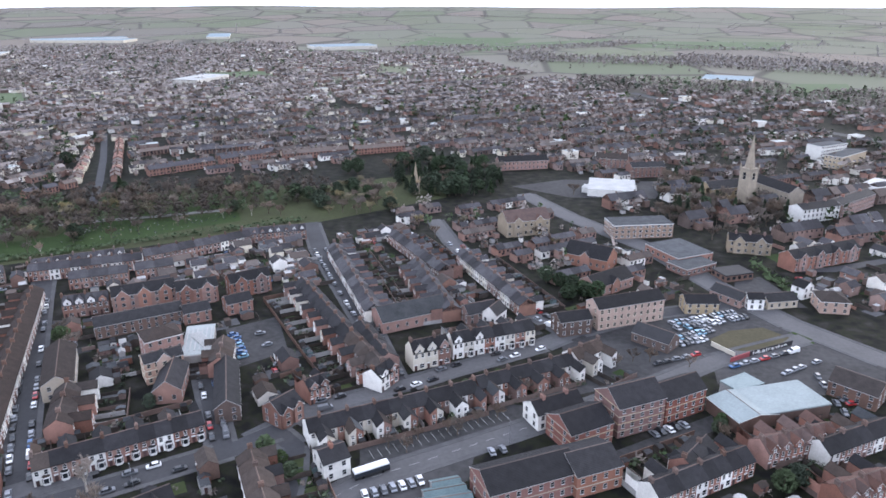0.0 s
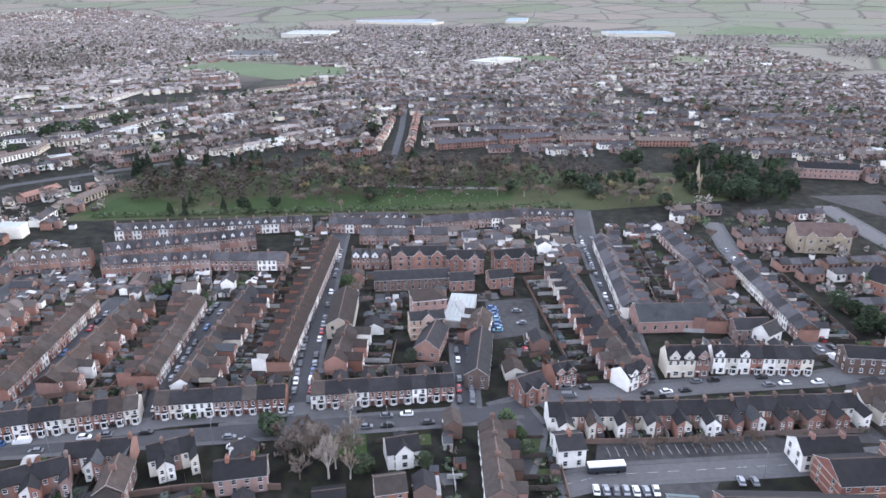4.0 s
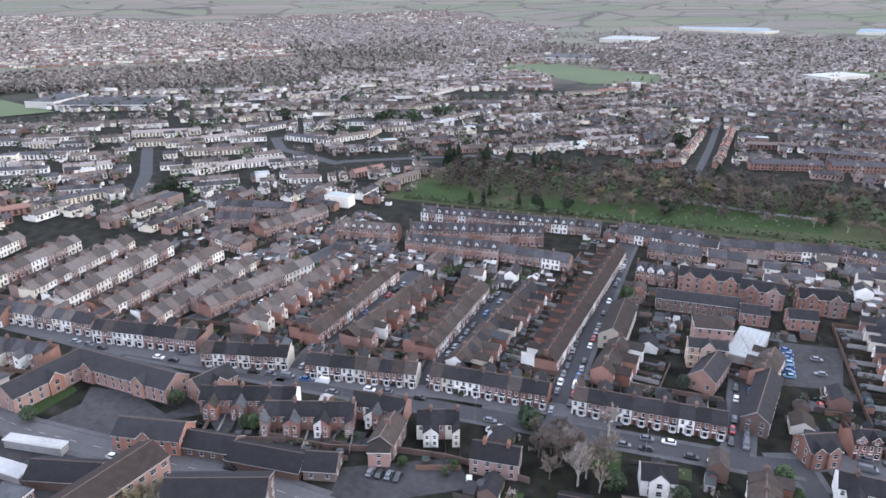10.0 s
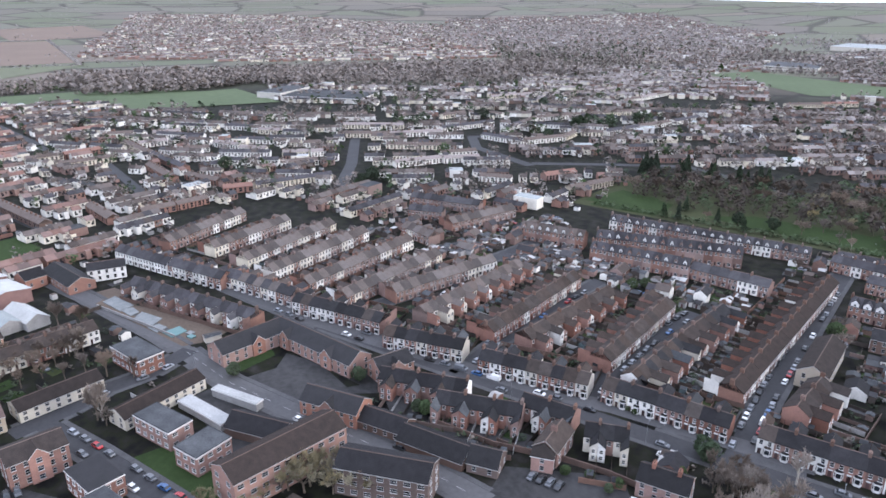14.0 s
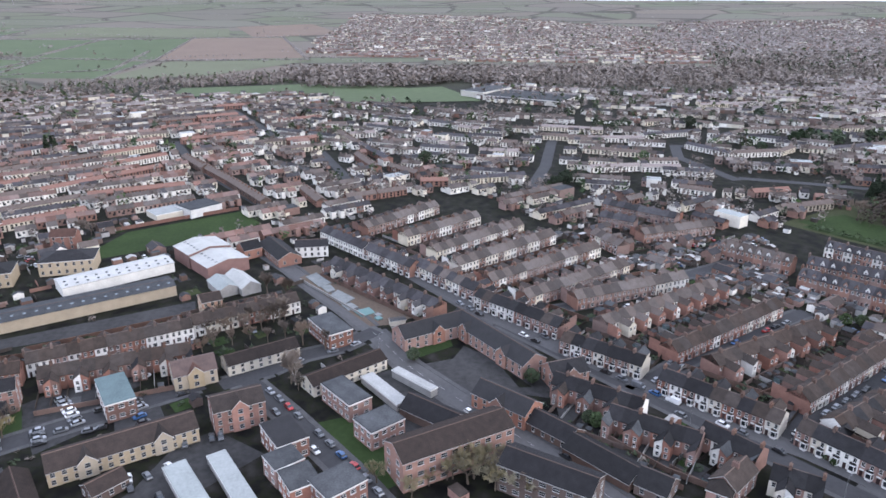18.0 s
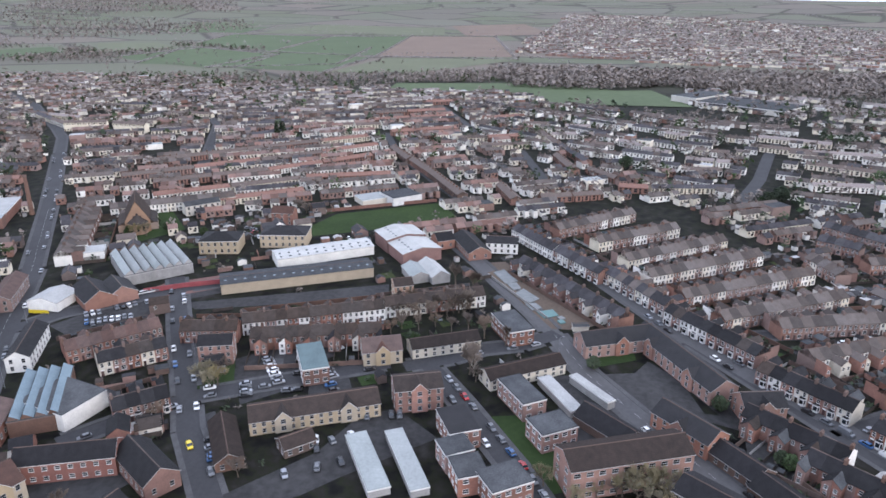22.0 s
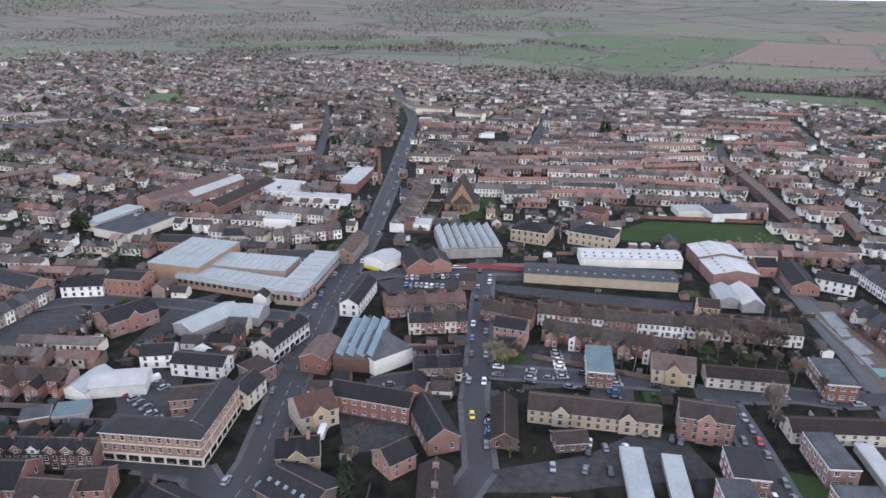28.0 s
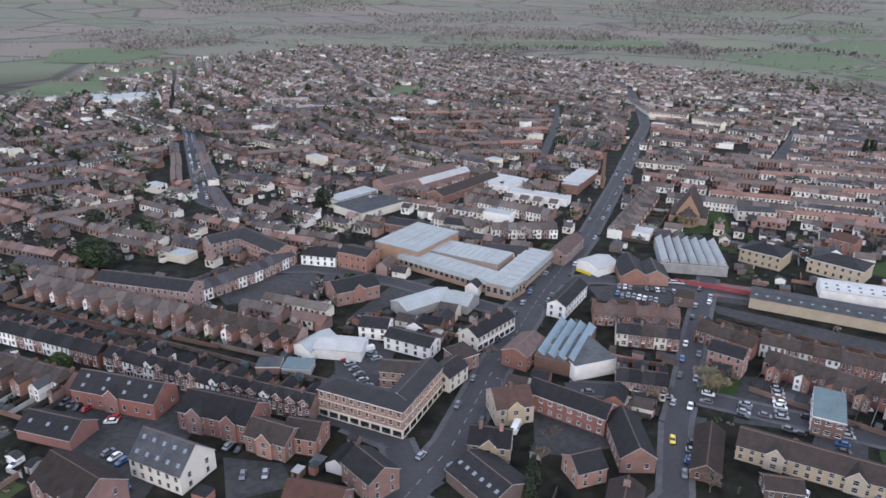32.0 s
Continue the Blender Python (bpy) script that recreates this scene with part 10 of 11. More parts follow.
estate(22, 26, "bbnnw", "tst", (283.2, 885.5), (452, 707.7), (530.4, 838.4), (450.6, 993.4), (293.7, 1058.3), gap=0.5, tree_share=0.95, dark=0.5, block=4)
estate(20, 26, "bbnnw", "tss", (61.2, 492.8), (136.8, 404.3), (167.3, 377.5), (242.2, 358.1), (313.1, 476.2), (163.6, 492.5), (114.4, 492.6), gap=0.5, tree_share=0.95, dark=0.5, block=3, unit=7, depth=10, eave=6, ridge=9.5)
estate(75, 36, "wcbcb", "prpt", (-1575.9, -1.3), (-1445.6, 177.9), (-1324.8, 358.9), (-1252.2, 565.4), (-1258.2, 772.5), (-1802.9, 1066.5), (-2496.7, 1275), (-3209.7, 814.6), (-3482.2, 235.5), (-1934.8, 15.4), gap=0.35, tree_share=0.6, dark=0.3, unit=7, block=3)
estate(40, 34, "bwcbn", "prtp", (-1535.9, 768.5), (-1423.8, 1094.5), (-1569.2, 2020.2), (-2615.8, 2408.6), (-2791.6, 1420.7), gap=0.5, tree_share=0.8, dark=0.12, unit=7, block=2)
estate(115, 18, "wwcb", "rtrts", (-381.8, -233), (-448.1, -76.6), (-660, -117.3), (-615.9, -210.8), (-572.7, -250.5), (-461.2, -279.6), block=12, gap=0.08, tree_share=0.15)
estate(116, 19, "bbwwc", "rtrts", (-369, -61.4), (-346.3, -2.2), (-490.3, 26.9), (-580.1, -58.7), (-660, -117.3), block=8, gap=0.1, tree_share=0.15)
estate(113, 18, "bbwwc", "rtrts", (-374.7, -196.9), (-399.1, -146.1), (-418.1, -125.8), (-452.8, -32.3), (-784.1, -62.6), (-681.1, -163.2), (-651.6, -322.6), block=10, gap=0.1, tree_share=0.2)
estate(110, 19, "bbwwc", "rtrts", (-461.3, -40.4), (-406.6, 18.1), (-447.8, 98.1), (-505.7, 154.7), (-681.6, 32.1), (-784.1, -62.6), block=9, gap=0.1, tree_share=0.15)
estate(112, 20, "wwbc", "tts", (-584.4, -255.6), (-660, -117.3), (-771.7, 31.8), (-1077.7, 37.1), (-975.6, -185.7), (-764.1, -348.6), block=8, gap=0.15, tree_share=0.2)
estate(100, 19, "bbbwnc", "trts", (-240.2, -547.6), (-287.2, -396.3), (-380, -349.3), (-460.3, -334.5), (-617.2, -447.6), (-641.2, -547.9), (-522.6, -624.4), (-359.3, -791.3), block=8, tree_share=0.6, dark=0.55)
estate(110, 21, "bbbwnc", "trts", (-30.9, -426.6), (-118, -359.6), (-182.4, -334), (-246.8, -447.2), (-184.2, -538.4), (-52.5, -592.7), block=5, tree_share=0.6, dark=0.55)
estate(95, 20, "bbbwnc", "trts", (-50.1, -574.5), (-177.6, -520.5), (-246.8, -447.2), (-338.3, -475), (-426.2, -662.2), (-258.1, -737.7), (-82.5, -823.7), block=7, tree_share=0.6, dark=0.55)
estate(85, 21, "bbwcr".replace("r", "b"), "rtt", (-252.1, -721.3), (-416, -646.5), (-519.8, -461.7), (-600.9, -441.3), (-878.8, -674.4), (-987.3, -1004.3), (-768.4, -1363.3), (-337.3, -951.4), block=8, tree_share=0.6, dark=0.55)
estate(70, 22, "bbwc", "rtt", (-70.3, -730), (-252.1, -721.3), (-337.3, -951.4), (-768.4, -1363.3), (-316, -1209.7), (-92.4, -900.1), block=6, tree_share=0.6, dark=0.55)
estate(120, 22, "wwbc", "ttr", (-617.2, -447.6), (-633.3, -254.9), (-763, -179.6), (-905.4, -148.6), (-1044.6, -427), (-1060.8, -767.7), (-839.7, -760.7), gap=0.2, block=6, tree_share=0.6, dark=0.55)
estate(80, 22, "bbwc", "rtt", (-359.3, -791.3), (-522.6, -624.4), (-839.7, -760.7), (-1060.8, -767.7), (-966.4, -1107.3), (-800.4, -1396.6), (-564.9, -1212.1), block=6, tree_share=0.6, dark=0.55)
estate(112, 22, "wwbc", "tts", (-652.8, -342.2), (-681.1, -163.2), (-781.2, -50.1), (-918.5, -86.4), (-953.3, -286), (-869.8, -446.6), block=6, tree_share=0.3)

estate(60, 30, "wwwc", "tps", (-831, 186.9), (-732.2, 409.9), (-696.2, 512.5), (-680.3, 740.8), (-945.2, 1012.3), (-1037.6, 696.6), (-860.2, 556.7), (-1003.3, 231.3), block=6, bend=0.8, tree_share=0.8)
estate(45, 28, "bbwcn", "tps", (-554.3, 951.5), (-175.8, 942.1), (-453.1, 2230.1), (-1100.5, 1966), (-968.1, 1239.2), gap=0.3, block=3, tree_share=0.9)
estate(50, 26, "bwcb", "ptp", (-1223.6, 797.5), (-974.3, 1060.3), (-1335, 1705.9), (-2244.2, 1781.4), (-2550.3, 1419.2), gap=0.4, block=2, unit=7)
estate(55, 24, "bwcbn", "ptp", (-721.5, 568.5), (-594.7, 751.5), (-960.3, 1184.7), (-971.9, 768), gap=0.3, block=3)
wood(12, 9, (-977, 634.2), (-919.6, 1102), (-681.6, 1185.1), (-827, 1385), (-1554.9, 1442.3), (-1335, 871.2), n=18, fat=2, keys=("wood_far", "wood_mid"))
wood(10, 10, (-1003.3, 231.3), (-886.8, 574.3), (-1118.5, 751.8), (-1212.8, 579.2), (-1224.2, 288.1), n=20, fat=2, keys=("wood_far", "wood_far", "wood_mid"))
wood(9, 15, (-1008.4, -9.7), (-985.4, 95.7), (-1017.7, 193.2), (-1121.5, 232), (-1192.8, 119.8), (-1174.6, -0.2), n=22, fat=1.7, over=True, keys=("wood_far", "wood_far", "wood_mid"), label="tall bare trees beside the playing field")
wood(13, 10, (-1182.7, 712.8), (-980.6, 840.9), (-1187, 1112.7), (-1464.5, 1211.6), (-1415.1, 997.4), (-1719.1, 1016.9), n=14, fat=2.2, keys=("wood_far", "wood_mid", "hedge"), label="bare trees and hedges among far meadows")
wood(12, 9, (-772.5, 289.6), (-759.7, 385.9), (-804.1, 425), (-841.6, 331.5), n=20, fat=1.6, over=True, keys=("wood_far", "wood_mid", "hedge"), label="bare trees between school grounds and houses")
wood(6, 11, (-635, 281.5), (-627.4, 295.3), (-647.2, 304.7), (-654.8, 290.6), n=26, fat=1.3, over=True, keys=("evergreen", "evergreen", "hedge"), label="dark evergreen trees among the houses")
wood(6, 11, (-647.6, 271.9), (-644.2, 277.8), (-664.6, 286.7), (-668, 280.7), n=26, fat=1.3, over=True, keys=("evergreen", "evergreen", "hedge"), label="dark evergreen trees among the houses")
wood(6, 11, (-496.9, 247.3), (-493.6, 253.8), (-506.3, 260.4), (-509.9, 253.8), n=26, fat=1.3, over=True, keys=("evergreen", "evergreen", "hedge"), label="dark evergreen trees among the houses")
wood(6, 11, (-681.2, 497.1), (-674.8, 505.9), (-700.3, 524.8), (-707, 515.7), n=26, fat=1.3, over=True, keys=("evergreen", "evergreen", "hedge"), label="dark evergreen trees among the houses")
wood(6, 11, (-546.5, 365.8), (-539.4, 379.3), (-555.8, 390.7), (-563, 376.8), n=26, fat=1.3, over=True, keys=("evergreen", "evergreen", "hedge"), label="dark evergreen trees among the houses")
wood(6, 11, (-555.8, 423.3), (-550.3, 438.8), (-567.9, 452.5), (-573.4, 436.6), n=26, fat=1.3, over=True, keys=("evergreen", "evergreen", "hedge"), label="dark evergreen trees among the houses")
wood(6, 11, (-540.6, 450), (-532.8, 458.4), (-549.9, 472.6), (-558, 464.1), n=26, fat=1.3, over=True, keys=("evergreen", "evergreen", "hedge"), label="dark evergreen trees among the houses")
wood(6, 11, (-818.8, 361.6), (-813.2, 371.5), (-845.3, 386.4), (-851.2, 376.2), n=26, fat=1.3, over=True, keys=("evergreen", "evergreen", "hedge"), label="dark evergreen trees among the houses")
wood(6, 11, (-622.2, 60.4), (-619.6, 66.9), (-635.7, 69.2), (-638.5, 62.6), n=26, fat=1.3, over=True, keys=("evergreen", "evergreen", "hedge"), label="dark evergreen trees among the houses")
wood(6, 11, (-624.5, 175), (-621, 180.3), (-638.8, 185.8), (-642.4, 180.3), n=26, fat=1.3, over=True, keys=("evergreen", "evergreen", "hedge"), label="dark evergreen trees among the houses")
wood(6, 11, (-509.3, 88.5), (-505.7, 95.8), (-517.1, 98.4), (-521, 90.8), n=26, fat=1.3, over=True, keys=("evergreen", "evergreen", "hedge"), label="dark evergreen trees among the houses")
wood(6, 11, (-541.1, 487.2), (-533.3, 504.9), (-550.8, 521), (-559, 502.8), n=26, fat=1.3, over=True, keys=("evergreen", "evergreen", "hedge"), label="dark evergreen trees among the houses")
wood(6, 11, (-452.5, 175.5), (-449.3, 181.1), (-459.5, 185.3), (-462.8, 179.8), n=26, fat=1.3, over=True, keys=("evergreen", "evergreen", "hedge"), label="dark evergreen trees among the houses")
wood(6, 11, (-666.6, 461.9), (-659.7, 470.2), (-683.9, 487.1), (-691, 478.6), n=26, fat=1.3, over=True, keys=("evergreen", "evergreen", "hedge"), label="dark evergreen trees among the houses")
wood(16, 9, (-1072.7, -1361.5), (-1420.6, -1065.4), (-1191.2, -702), (-1546.5, -845.9), (-1671, -1465), (-1234.3, -1566.8))
flat_block(-1265.1, 2244.2, -978.3, 2246.5, -1, 107.8, 8, "cream_render", "blue_roof", 0, name="warehouse", label="far white warehouse roofs")
flat_block(-339, 1941.3, -176.3, 2006.7, -1, 92.6, 8, "cream_render", "blue_roof", 0, name="warehouse", label="far white warehouse roofs")
flat_block(-788.4, 2452.2, -716, 2471.3, -1, 254.1, 8, "cream_render", "blue_roof", 0, name="warehouse", label="far white warehouse roofs")
flat_block(417.4, 1150.2, 485.6, 1117.2, -1, 74.4, 7, "cream_render", "blue_roof", 0, name="warehouse", label="far white warehouse roofs")
flat_block(-421.2, 1119, -376.7, 1106.4, -1, 89.1, 10, "cream_render", "white_roof", 3, name="school", label="pale flat-roofed school block")
flat_block(-854.9, 1046.3, -781.9, 1089.8, -1, 91.7, 9, "cream_render", "felt_roof", 2, name="school", label="pale flat-roofed school block")
flat_block(-1102.6, 1564.4, -984.7, 1604.4, -1, 137.4, 10, "cream_render", "metal_roof", 0, name="warehouse", label="far pale works buildings beyond the town")
flat_block(-1259.4, 2244.9, -1026.6, 2398.3, -1, 78.7, 9, "cream_render", "blue_roof", 0, name="warehouse", label="far white warehouse roofs")
flat_block(-311, 1915, -175.9, 1971.3, -1, 111.7, 9, "cream_render", "blue_roof", 0, name="warehouse", label="far white warehouse roofs")
flat_block(-898, 192.2, -872.2, 215.4, -1, 68.3, 8, "cream_render", "felt_roof", 0, name="school", label="pale flat-roofed school buildings")
flat_block(-862.5, 212.8, -795.4, 291.9, -1, 62.5, 6, "cream_render", "felt_roof", 0, name="school", label="pale flat-roofed school buildings")
flat_block(-194.3, -841.3, -261.8, -824.1, -1, 45.6, 6, "white_render", "metal_roof", 0, name="works_building", label="low pale works roofs")
flat_block(100.7, 466.3, 131.7, 458.8, -1, 33.1, 5, "white_render", "white_roof", 0, name="shop", label="low white flat-roofed store")
flat_block(284.9, 466.2, 304.2, 444.1, -1, 35.2, 7, "white_render", "white_roof", 0, name="shop", label="white flat-roofed store beside the road")
flat_block(308.5, 554.1, 316.5, 543.5, -1, 43.3, 10, "buff_brick", "felt_roof", 3, name="apartment_block", label="pale brick four-storey apartment block")
estate(119, 19, "bbbwnc", "trts", (-13.8, -295), (-30.9, -426.6), (-118, -359.6), (-182.4, -334), (-170, -268.4), (-115, -215.6), (-102.7, -260.3), (-69.7, -320), block=5, tree_share=0.6, dark=0.55)
estate(115, 20, "bbbwnc", "trts", (-182.4, -334), (-338.3, -475), (-488.3, -433), (-390.6, -286), (-291.4, -228.9), (-236, -210.6), block=5, tree_share=0.6, dark=0.55)
estate(117, 19, "bbwwc", "rtrts", (-317.9, -233.8), (-513.8, -357.2), (-514.6, -221.7), (-479, -144.7), (-421.5, -123.9), (-353.5, -176.1), block=7, tree_share=0.25)
estate(117, 18, "bbwwc", "rtrts", (-390.6, -286), (-533.9, -371.9), (-649.3, -434.3), (-687.8, -304.7), (-609.6, -191.7), (-466.4, -140.1), block=9, tree_share=0.15)
estate(110, 20, "bbbwnc", "trts", (-166.2, -396.3), (-234.1, -327.7), (-319.5, -324.4), (-380, -349.3), (-232, -530.9), block=5, tree_share=0.4)
estate(28, 20, "bbbw", "ts", (-360, 142.3), (-355.4, 181.6), (-346.7, 230.3), (-325, 274.1), (-225.8, 340.2), (-327.3, 285.6), (-374.7, 231.2), (-437.7, 179.5), block=6, tree_share=0.2)
estate(28, 22, "bbbw", "ts", (-27.8, 398.3), (6.1, 368.2), (33.6, 325.1), (54.9, 283.9), (83.1, 296.5), (132.6, 296.4), (112.3, 353.9), (79.6, 410.2), (57.7, 462.1), (7, 435), (-29.6, 427.7), block=3, tree_share=0.8, gap=0.4)
# ---- clutter of yards ----
clutter(3.6, (-225.7, 326), (-83.2, 398.4), (-20, 272), (-8.5, 223.7), (-42.6, 201.7), (-62, 179.2), (-124.8, 159), houses=0.06)
clutter(3.6, (-59.3, 377.1), (-20.7, 397.6), (48.1, 272.2), (44.2, 246.2), (-8.6, 227.9), houses=0.05)
clutter(3.6, (-41.7, 185.6), (46.4, 232.6), (45.7, 216.3), (-24.8, 179.8))
clutter(6, (50.5, 398.9), (129, 358.4), (149.8, 271.9), (117.2, 250.9), (52.9, 272.2), houses=0.12)
clutter(6, (202.7, 398.4), (247.8, 367.5), (190.4, 271.8), (155.4, 283.6), houses=0.2)
clutter(3.6, (51.5, 166.4), (148.2, 201.4), (118.6, 152), (32.9, 152.4), houses=0.08)
clutter(5, (157.9, 250.7), (194.6, 232.2), (155.7, 176.6), (131.6, 201.4), houses=0.1)
clutter(3.6, (-210.8, 80.8), (-109.2, 147.1), (-51.3, 181.9), (-39.6, 148.3), (-177.8, 63.6), houses=0.05)
clutter(3.6, (-361.2, 158.7), (-204.3, 275.1), (-114.5, 154.5), (-223.3, 87.2), houses=0.02)
clutter(3.6, (-396.4, 7.4), (-326.6, 242.7), (-217.7, 195.5), (-158.3, 145.3), (-246.3, 101.7), houses=0.02)
clutter(3.6, (-217.7, 75.8), (-133.3, 148.3), (-108.7, 135.2), (-148.6, 88.3), (-186, 71.2), houses=0.03)
clutter(6, (-321, -25.7), (-255.7, 30), (-205.7, 39), (-165, 13.4), (-195.3, -38.3), bush=0.6, houses=0)
clutter(6, (-384.2, -201.2), (-459.8, -17.8), (-339.4, -0.1), (-246.6, -12.5), (-232.7, -132.5), houses=0.03)
clutter(5, (-251.6, -108), (-266.8, -13), (-236.8, -3.6), (-215.6, -31.4), (-221.9, -97.8), bush=0.6)
clutter(7, (-217.1, -125.3), (-228.7, -12), (-149.6, 36.2), (-159.3, -99.1), bush=0.6, houses=0)
clutter(5, (-181, -152.6), (-216.9, -115.3), (-131.7, -71.9), (-106.7, -131.8), houses=0.06)
clutter(3.6, (-29.8, -351), (-157.6, -268.9), (-187.8, -184.4), (-128.9, -182.7), (-95.2, -180.8), (-19, -279.7), houses=0.05)
clutter(5, (-19, -279.7), (-91.9, -174.9), (-96.8, -122.1), (-61.4, -139.1), (-4.4, -184.6), houses=0.06)
clutter(6, (-182.4, -334), (-296.6, -249.8), (-187.8, -184.4), (-157.6, -268.9), houses=0.1)
clutter(5, (-183.7, -186.9), (-286, -158.5), (-193.2, -106.9), (-139.9, -78.9), (-98.2, -110), houses=0.06)
clutter(6, (-387.1, -288.2), (-454.3, -135.7), (-375.7, -107.4), (-262.5, -190.5), houses=0.1)
clutter(3.3, (-155.1, 260.7), (-134.4, 272.8), (-101.3, 210.1), (-111.5, 189.8), houses=0.05, cars_share=0.09)
clutter(7, (-244.1, 48.9), (-199.5, 68.7), (-182.2, 77.6), (-213.5, 82.8), bush=0.7, cars_share=0.1)
clutter(8, (-31.8, -235.2), (-63.7, -205.6), (-54.6, -188.7), (-33.6, -164.1), (-11.7, -181.4), bush=0.75)
clutter(6, (-99.2, -266.6), (-142.3, -263.5), (-170.9, -241.4), (-139.4, -221.5), bush=0.6, cars_share=0.15)
clutter(12, (90.1, 251), (148, 232.3), (154.6, 212.1), (123.4, 216), bush=0.8, cars_share=0.2)
clutter(4, (-172.7, -237.3), (-186.9, -211.1), (-155.9, -165.2), (-135.2, -166.7), (-133.1, -191.4), houses=0.3)
clutter(3.4, (-155.6, -166.1), (-179.1, -104.7), (-134.6, -73.9), (-113.5, -129.9), houses=0.12)
clutter(5, (-185.3, -99.2), (-198, -62), (-144.5, -44.9), (-136.6, -68.1), houses=0.05, bush=0.6)
# ---- parked cars ----
kerb_cars(7, 0.6, (-214.3, -22.4), (-198.2, -13.1), (-181.4, -4), (-163.6, 5.7), (-151.9, 11.3))
kerb_cars(7.5, 0.35, (-247.1, 14.8), (-241.1, 5.8), (-236.4, -8.7), (-228, -19.9))
kerb_cars(8, 0.16, (-222.4, 29.4), (-198.6, 42.4), (-175.8, 55.5), (-163.2, 63), (-150, 70.1))
kerb_cars(7.5, 0.75, (-114.9, 156.2), (-131.5, 187.6), (-153.1, 232.2), (-180.6, 289.4))
kerb_cars(6.5, 0.8, (-67.7, 182.2), (-80.6, 212.1), (-86.9, 226))
kerb_cars(8.5, 0.8, (-16.8, 220.1), (-31.8, 266.6), (-50.9, 317.1), (-66.1, 358.1))
kerb_cars(6.5, 0.6, (-196.7, 109.5), (-206.5, 128.8), (-220.4, 158.9), (-237.1, 201.7))
kerb_cars(6.5, 0.65, (-157.8, 133.1), (-165.7, 148.8), (-181.3, 183.6), (-191.5, 215.4))
kerb_cars(7, 0.5, (-42.5, 201), (-18.4, 212.5), (3.9, 225.9), (39.6, 245.3))
kerb_cars(7.5, 0.7, (48.9, 261.3), (40.9, 272.3), (26.9, 310.3), (6.1, 368.2))
kerb_cars(7.5, 0.35, (-184.3, 109.1), (-153.9, 126.8), (-114.9, 148.6))
kerb_cars(7.5, 0.3, (-107.4, 153.8), (-68.2, 175.5))
kerb_cars(7.6, 0.35, (-151.4, -81.4), (-174.9, -96.6), (-189.4, -103.4))
kerb_cars(7.6, 0.4, (-199.6, -108.8), (-238.7, -129.4), (-283.9, -151.8))
kerb_cars(7.5, 0.4, (-166.7, -129.9), (-190.2, -107.1))
kerb_cars(7.5, 0.45, (-194.8, -101.3), (-202.1, -85.2), (-212.7, -62.9), (-220.1, -46.2))
kerb_cars(12, 0.22, (-95.8, -125.9), (-112.9, -131.8), (-158.1, -159.9), (-216.4, -192.3), (-291.4, -228.9))
kerb_cars(9, 0.25, (-291.4, -228.9), (-390.6, -286), (-533.9, -371.9))
kerb_cars(7, 0.6, (-155.9, -380.3), (-151.2, -420.2), (-182.7, -516.7), (-235.3, -676))
kerb_cars(7.5, 0.3, (-304.7, 46.3), (-263.3, 65.7), (-225.6, 88), (-192.6, 109.5), (-165.8, 126.1), (-150.7, 138.8))
cars(15, (95.9, 258.6), (130.5, 270.9), across=True, palette="silver pale_blue silver grey silver white grey black", fill=0.9)
cars(14, (95.2, 263.8), (126.7, 274.8), across=True, palette="silver pale_blue silver grey silver white grey black", fill=0.9)
cars(9, (92.1, 250), (111, 258.5), across=True, palette="silver pale_blue silver grey silver white grey black", fill=0.9)
cars(6, (92.8, 245.2), (106, 250.9), across=True, palette="silver pale_blue silver grey silver white grey black", fill=0.9)
cars(7, (-22.3, 157.2), (-4.7, 163.7), across=True, palette="red grey silver white grey silver white", vans=0)
cars(5, (64.8, 185), (78.3, 191.1), across=True)
cars(7, (105.8, 227.3), (137.5, 240.3), fill=0.9)
cars(6, (135.7, 228.9), (131.4, 194.2), fill=0.8)
cars(2, (13.3, 176), (20.2, 178.2), across=True)
cars(7, (-84.6, 255.9), (-74.4, 234.6), across=True, palette="pale_blue blue pale_blue blue", vans=0)
cars(4, (-74.3, 257.1), (-67.4, 243.9), across=True, fill=0.8)
cars(4, (-134.2, 95.1), (-124.8, 100.4), across=True, palette="white black red grey", vans=0)
cars(2, (-112.3, 113.2), (-110.4, 115.3), across=True, palette="white silver", vans=0)
cars(3, (-215.2, -62.9), (-209, -59.2), across=True)
cars(5, (-206.6, -60.1), (-189, -50.4), across=True, fill=0.8)
cars(5, (-179.6, -57.7), (-158.9, -51.4), fill=0.7)
cars(6, (-187, -44.1), (-190.1, -28.9), fill=0.7, across=True)
cars(4, (-171.4, -54.9), (-177.8, -44.2), across=True, fill=0.6)
cars(5, (-155.8, -62), (-165.1, -44.1), across=True, fill=0.6)
cars(6, (-116.1, -196.9), (-111.1, -172.6), across=True, fill=0.8)
cars(4, (-126.2, -201), (-124.1, -186.5), across=True)
cars(11, (-247.3, -175.4), (-263.6, -154.6), across=True, fill=0.8)
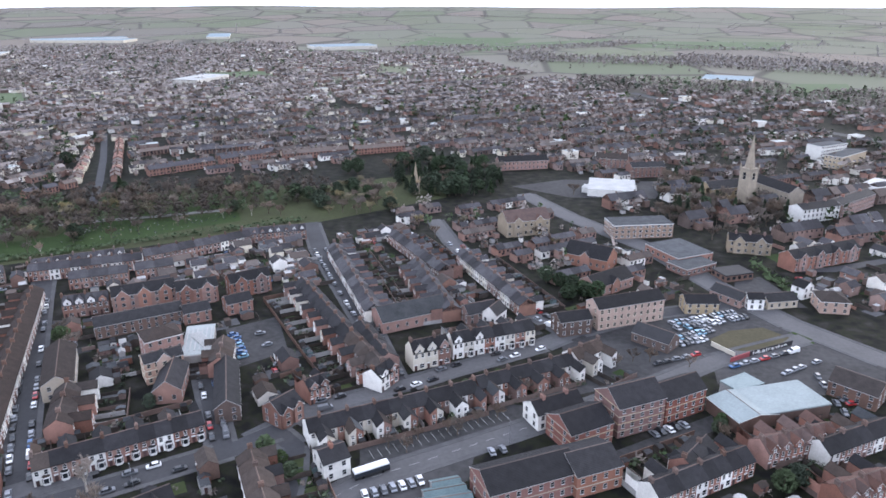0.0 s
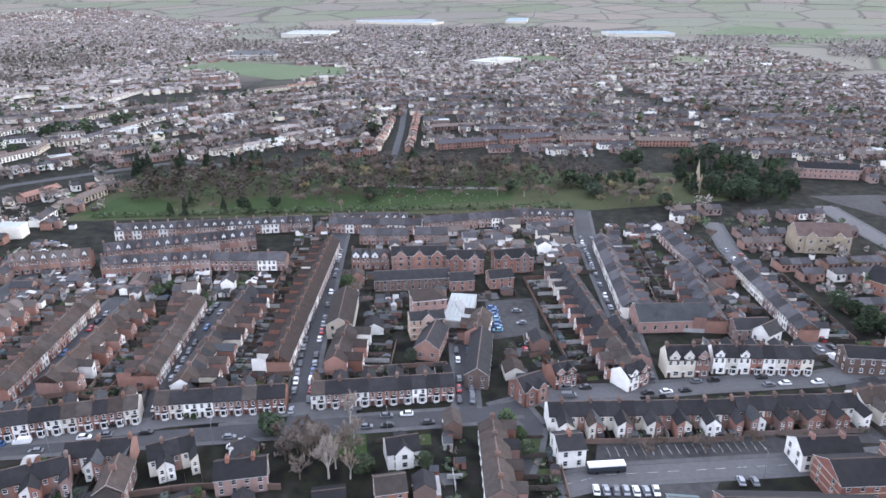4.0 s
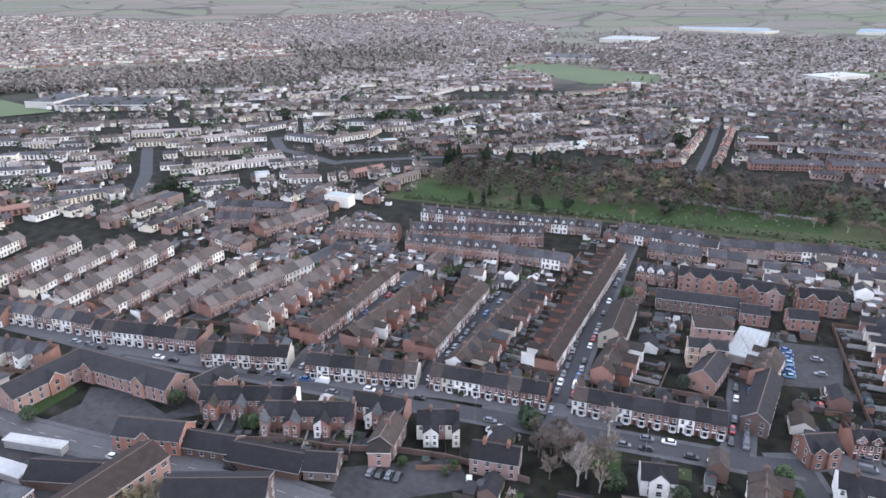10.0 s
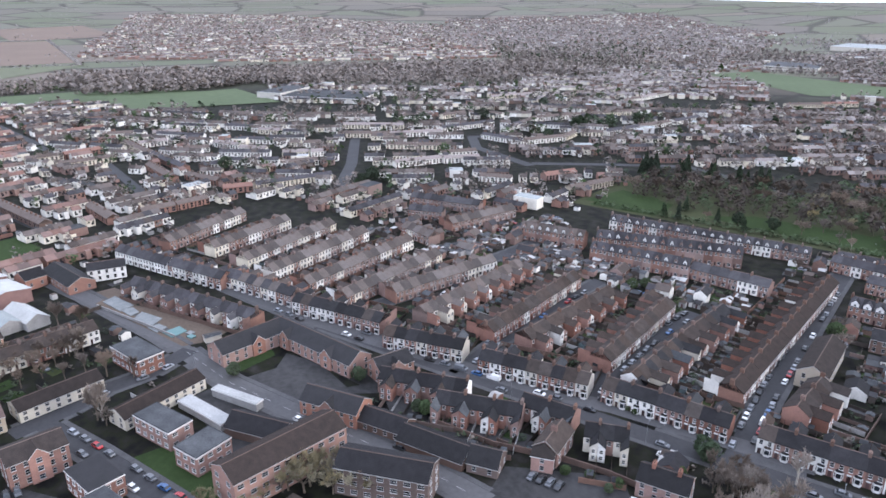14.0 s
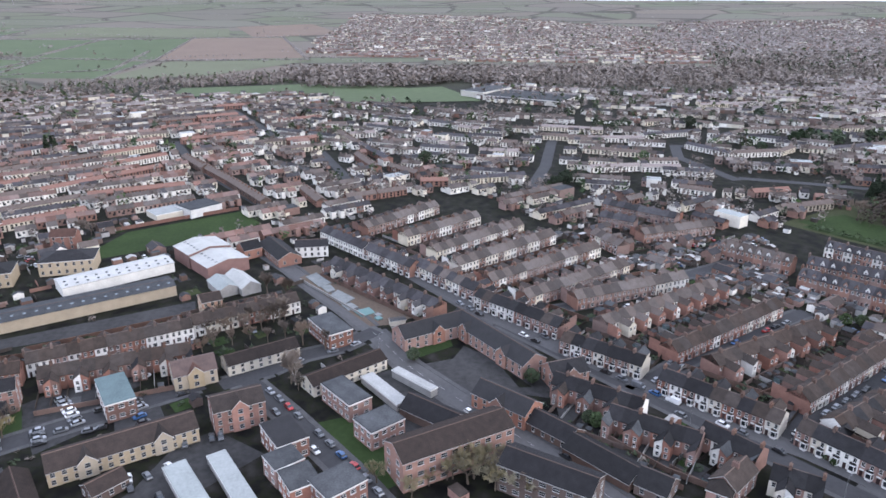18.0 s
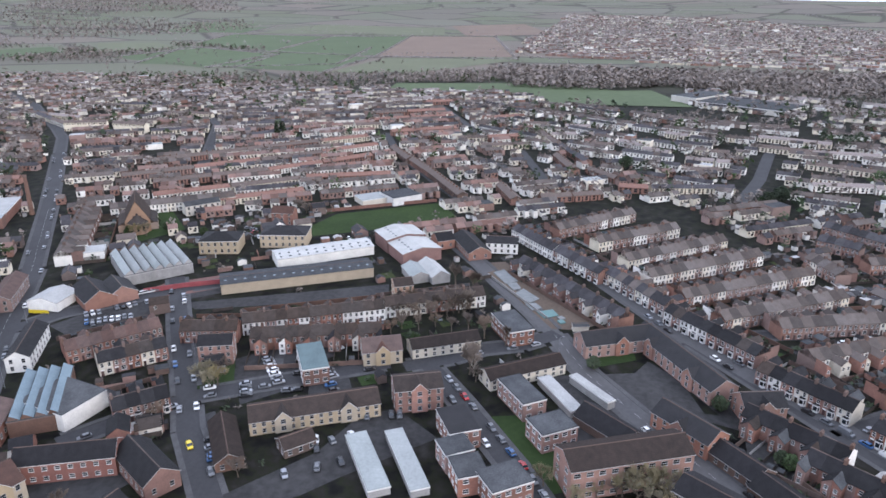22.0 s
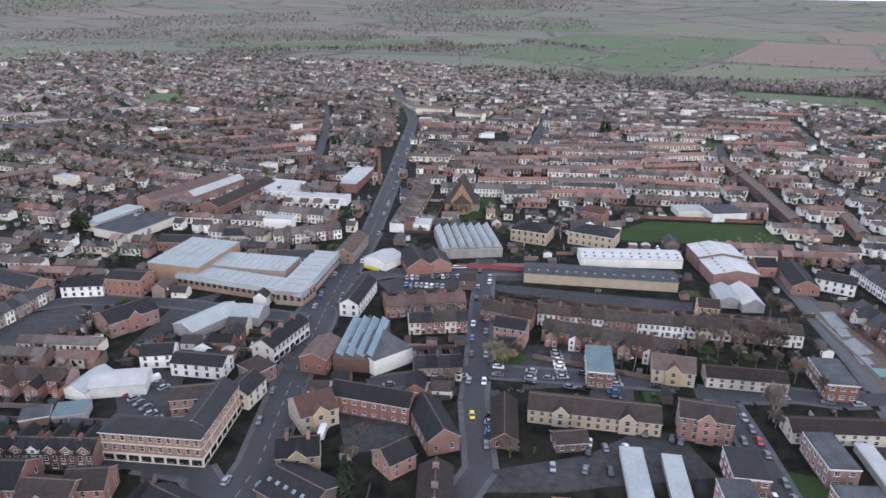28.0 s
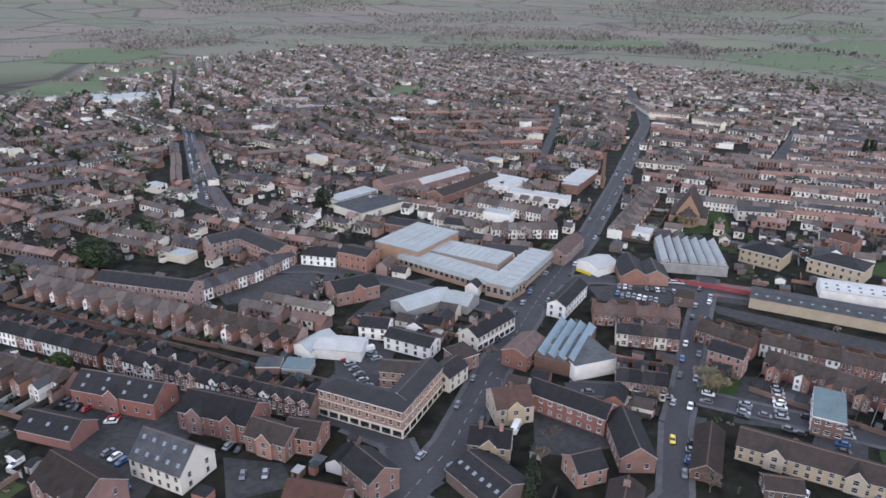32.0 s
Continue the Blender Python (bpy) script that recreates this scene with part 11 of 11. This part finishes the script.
cars(9, (-239.3, -167.7), (-251.4, -150.9), across=True, fill=0.7)
cars(6, (-243.5, -72), (-229.3, -61.9), across=True, fill=0.8)
cars(4, (-28.7, -228.2), (-34.4, -217.1), across=True)
cars(2, (-37.2, -205.6), (-39.7, -208.9), across=True)
cars(3, (-32, -192.5), (-35.4, -182.6), across=True)
cars(2, (-33.4, -173.2), (-28.9, -172.8), across=True)
cars(2, (-199.1, -74.3), (-200.7, -68.5))
cars(5, (78.2, 229), (99, 237.8), fill=0.7)
cars(5, (123.1, 221.9), (141.7, 232.3), fill=0.8, palette="red silver white red")
cars(5, (135.4, 212.1), (137.3, 201.5), fill=0.9, across=True)
cars(1, (-169.4, -94.2), (-164.3, -90.4), palette="yellow", vans=0)
cars(4, (-60.6, -173.2), (-64.7, -166.6), across=True)
cars(5, (-33.3, -234), (-44.9, -212), across=True, fill=0.5)
cars(4, (-55, -159.9), (-65.3, -153.3), fill=0.8, across=True)
cars(12, (-401.2, -403.4), (-419.2, -358.3), across=True, fill=0.8)
cars(12, (-417.8, -413.5), (-434.5, -371.7), across=True, fill=0.8)
cars(10, (-380, -349.3), (-391.3, -316), across=True, fill=0.8)
country(45, 280, 1300, 4700, 1500, 420)
tagged(new("garden_shrubs", SHRUBS.mesh("garden_shrubs")), "low bushes in the back yards", "bushes", kind="stuff")
LAWNS.m = None
tagged(new("garden_ground", LAWNS.mesh("garden_ground")), "small lawns and paved patches in the back yards", "ground", kind="structure")
FARCARS.m = None
tagged(new("parked_cars", FARCARS.mesh("parked_cars")), "cars parked along far streets", "cars", kind="stuff")
tagged(new("yard_clutter", CLUTTER.mesh("yard_clutter")), "sheds, low extensions and walls in back yards", "outbuildings", kind="stuff")


cars(7, (-171, -88), (-159.1, -81), across=True, palette="grey silver blue black grey silver", vans=0)
cars(4, (-203.4, -88.9), (-193.9, -85.2), across=True, palette="silver black grey blue", vans=0)
cars(7, (-221, -87.6), (-203, -76.7), across=True, palette="black white silver white silver grey")

pavements()
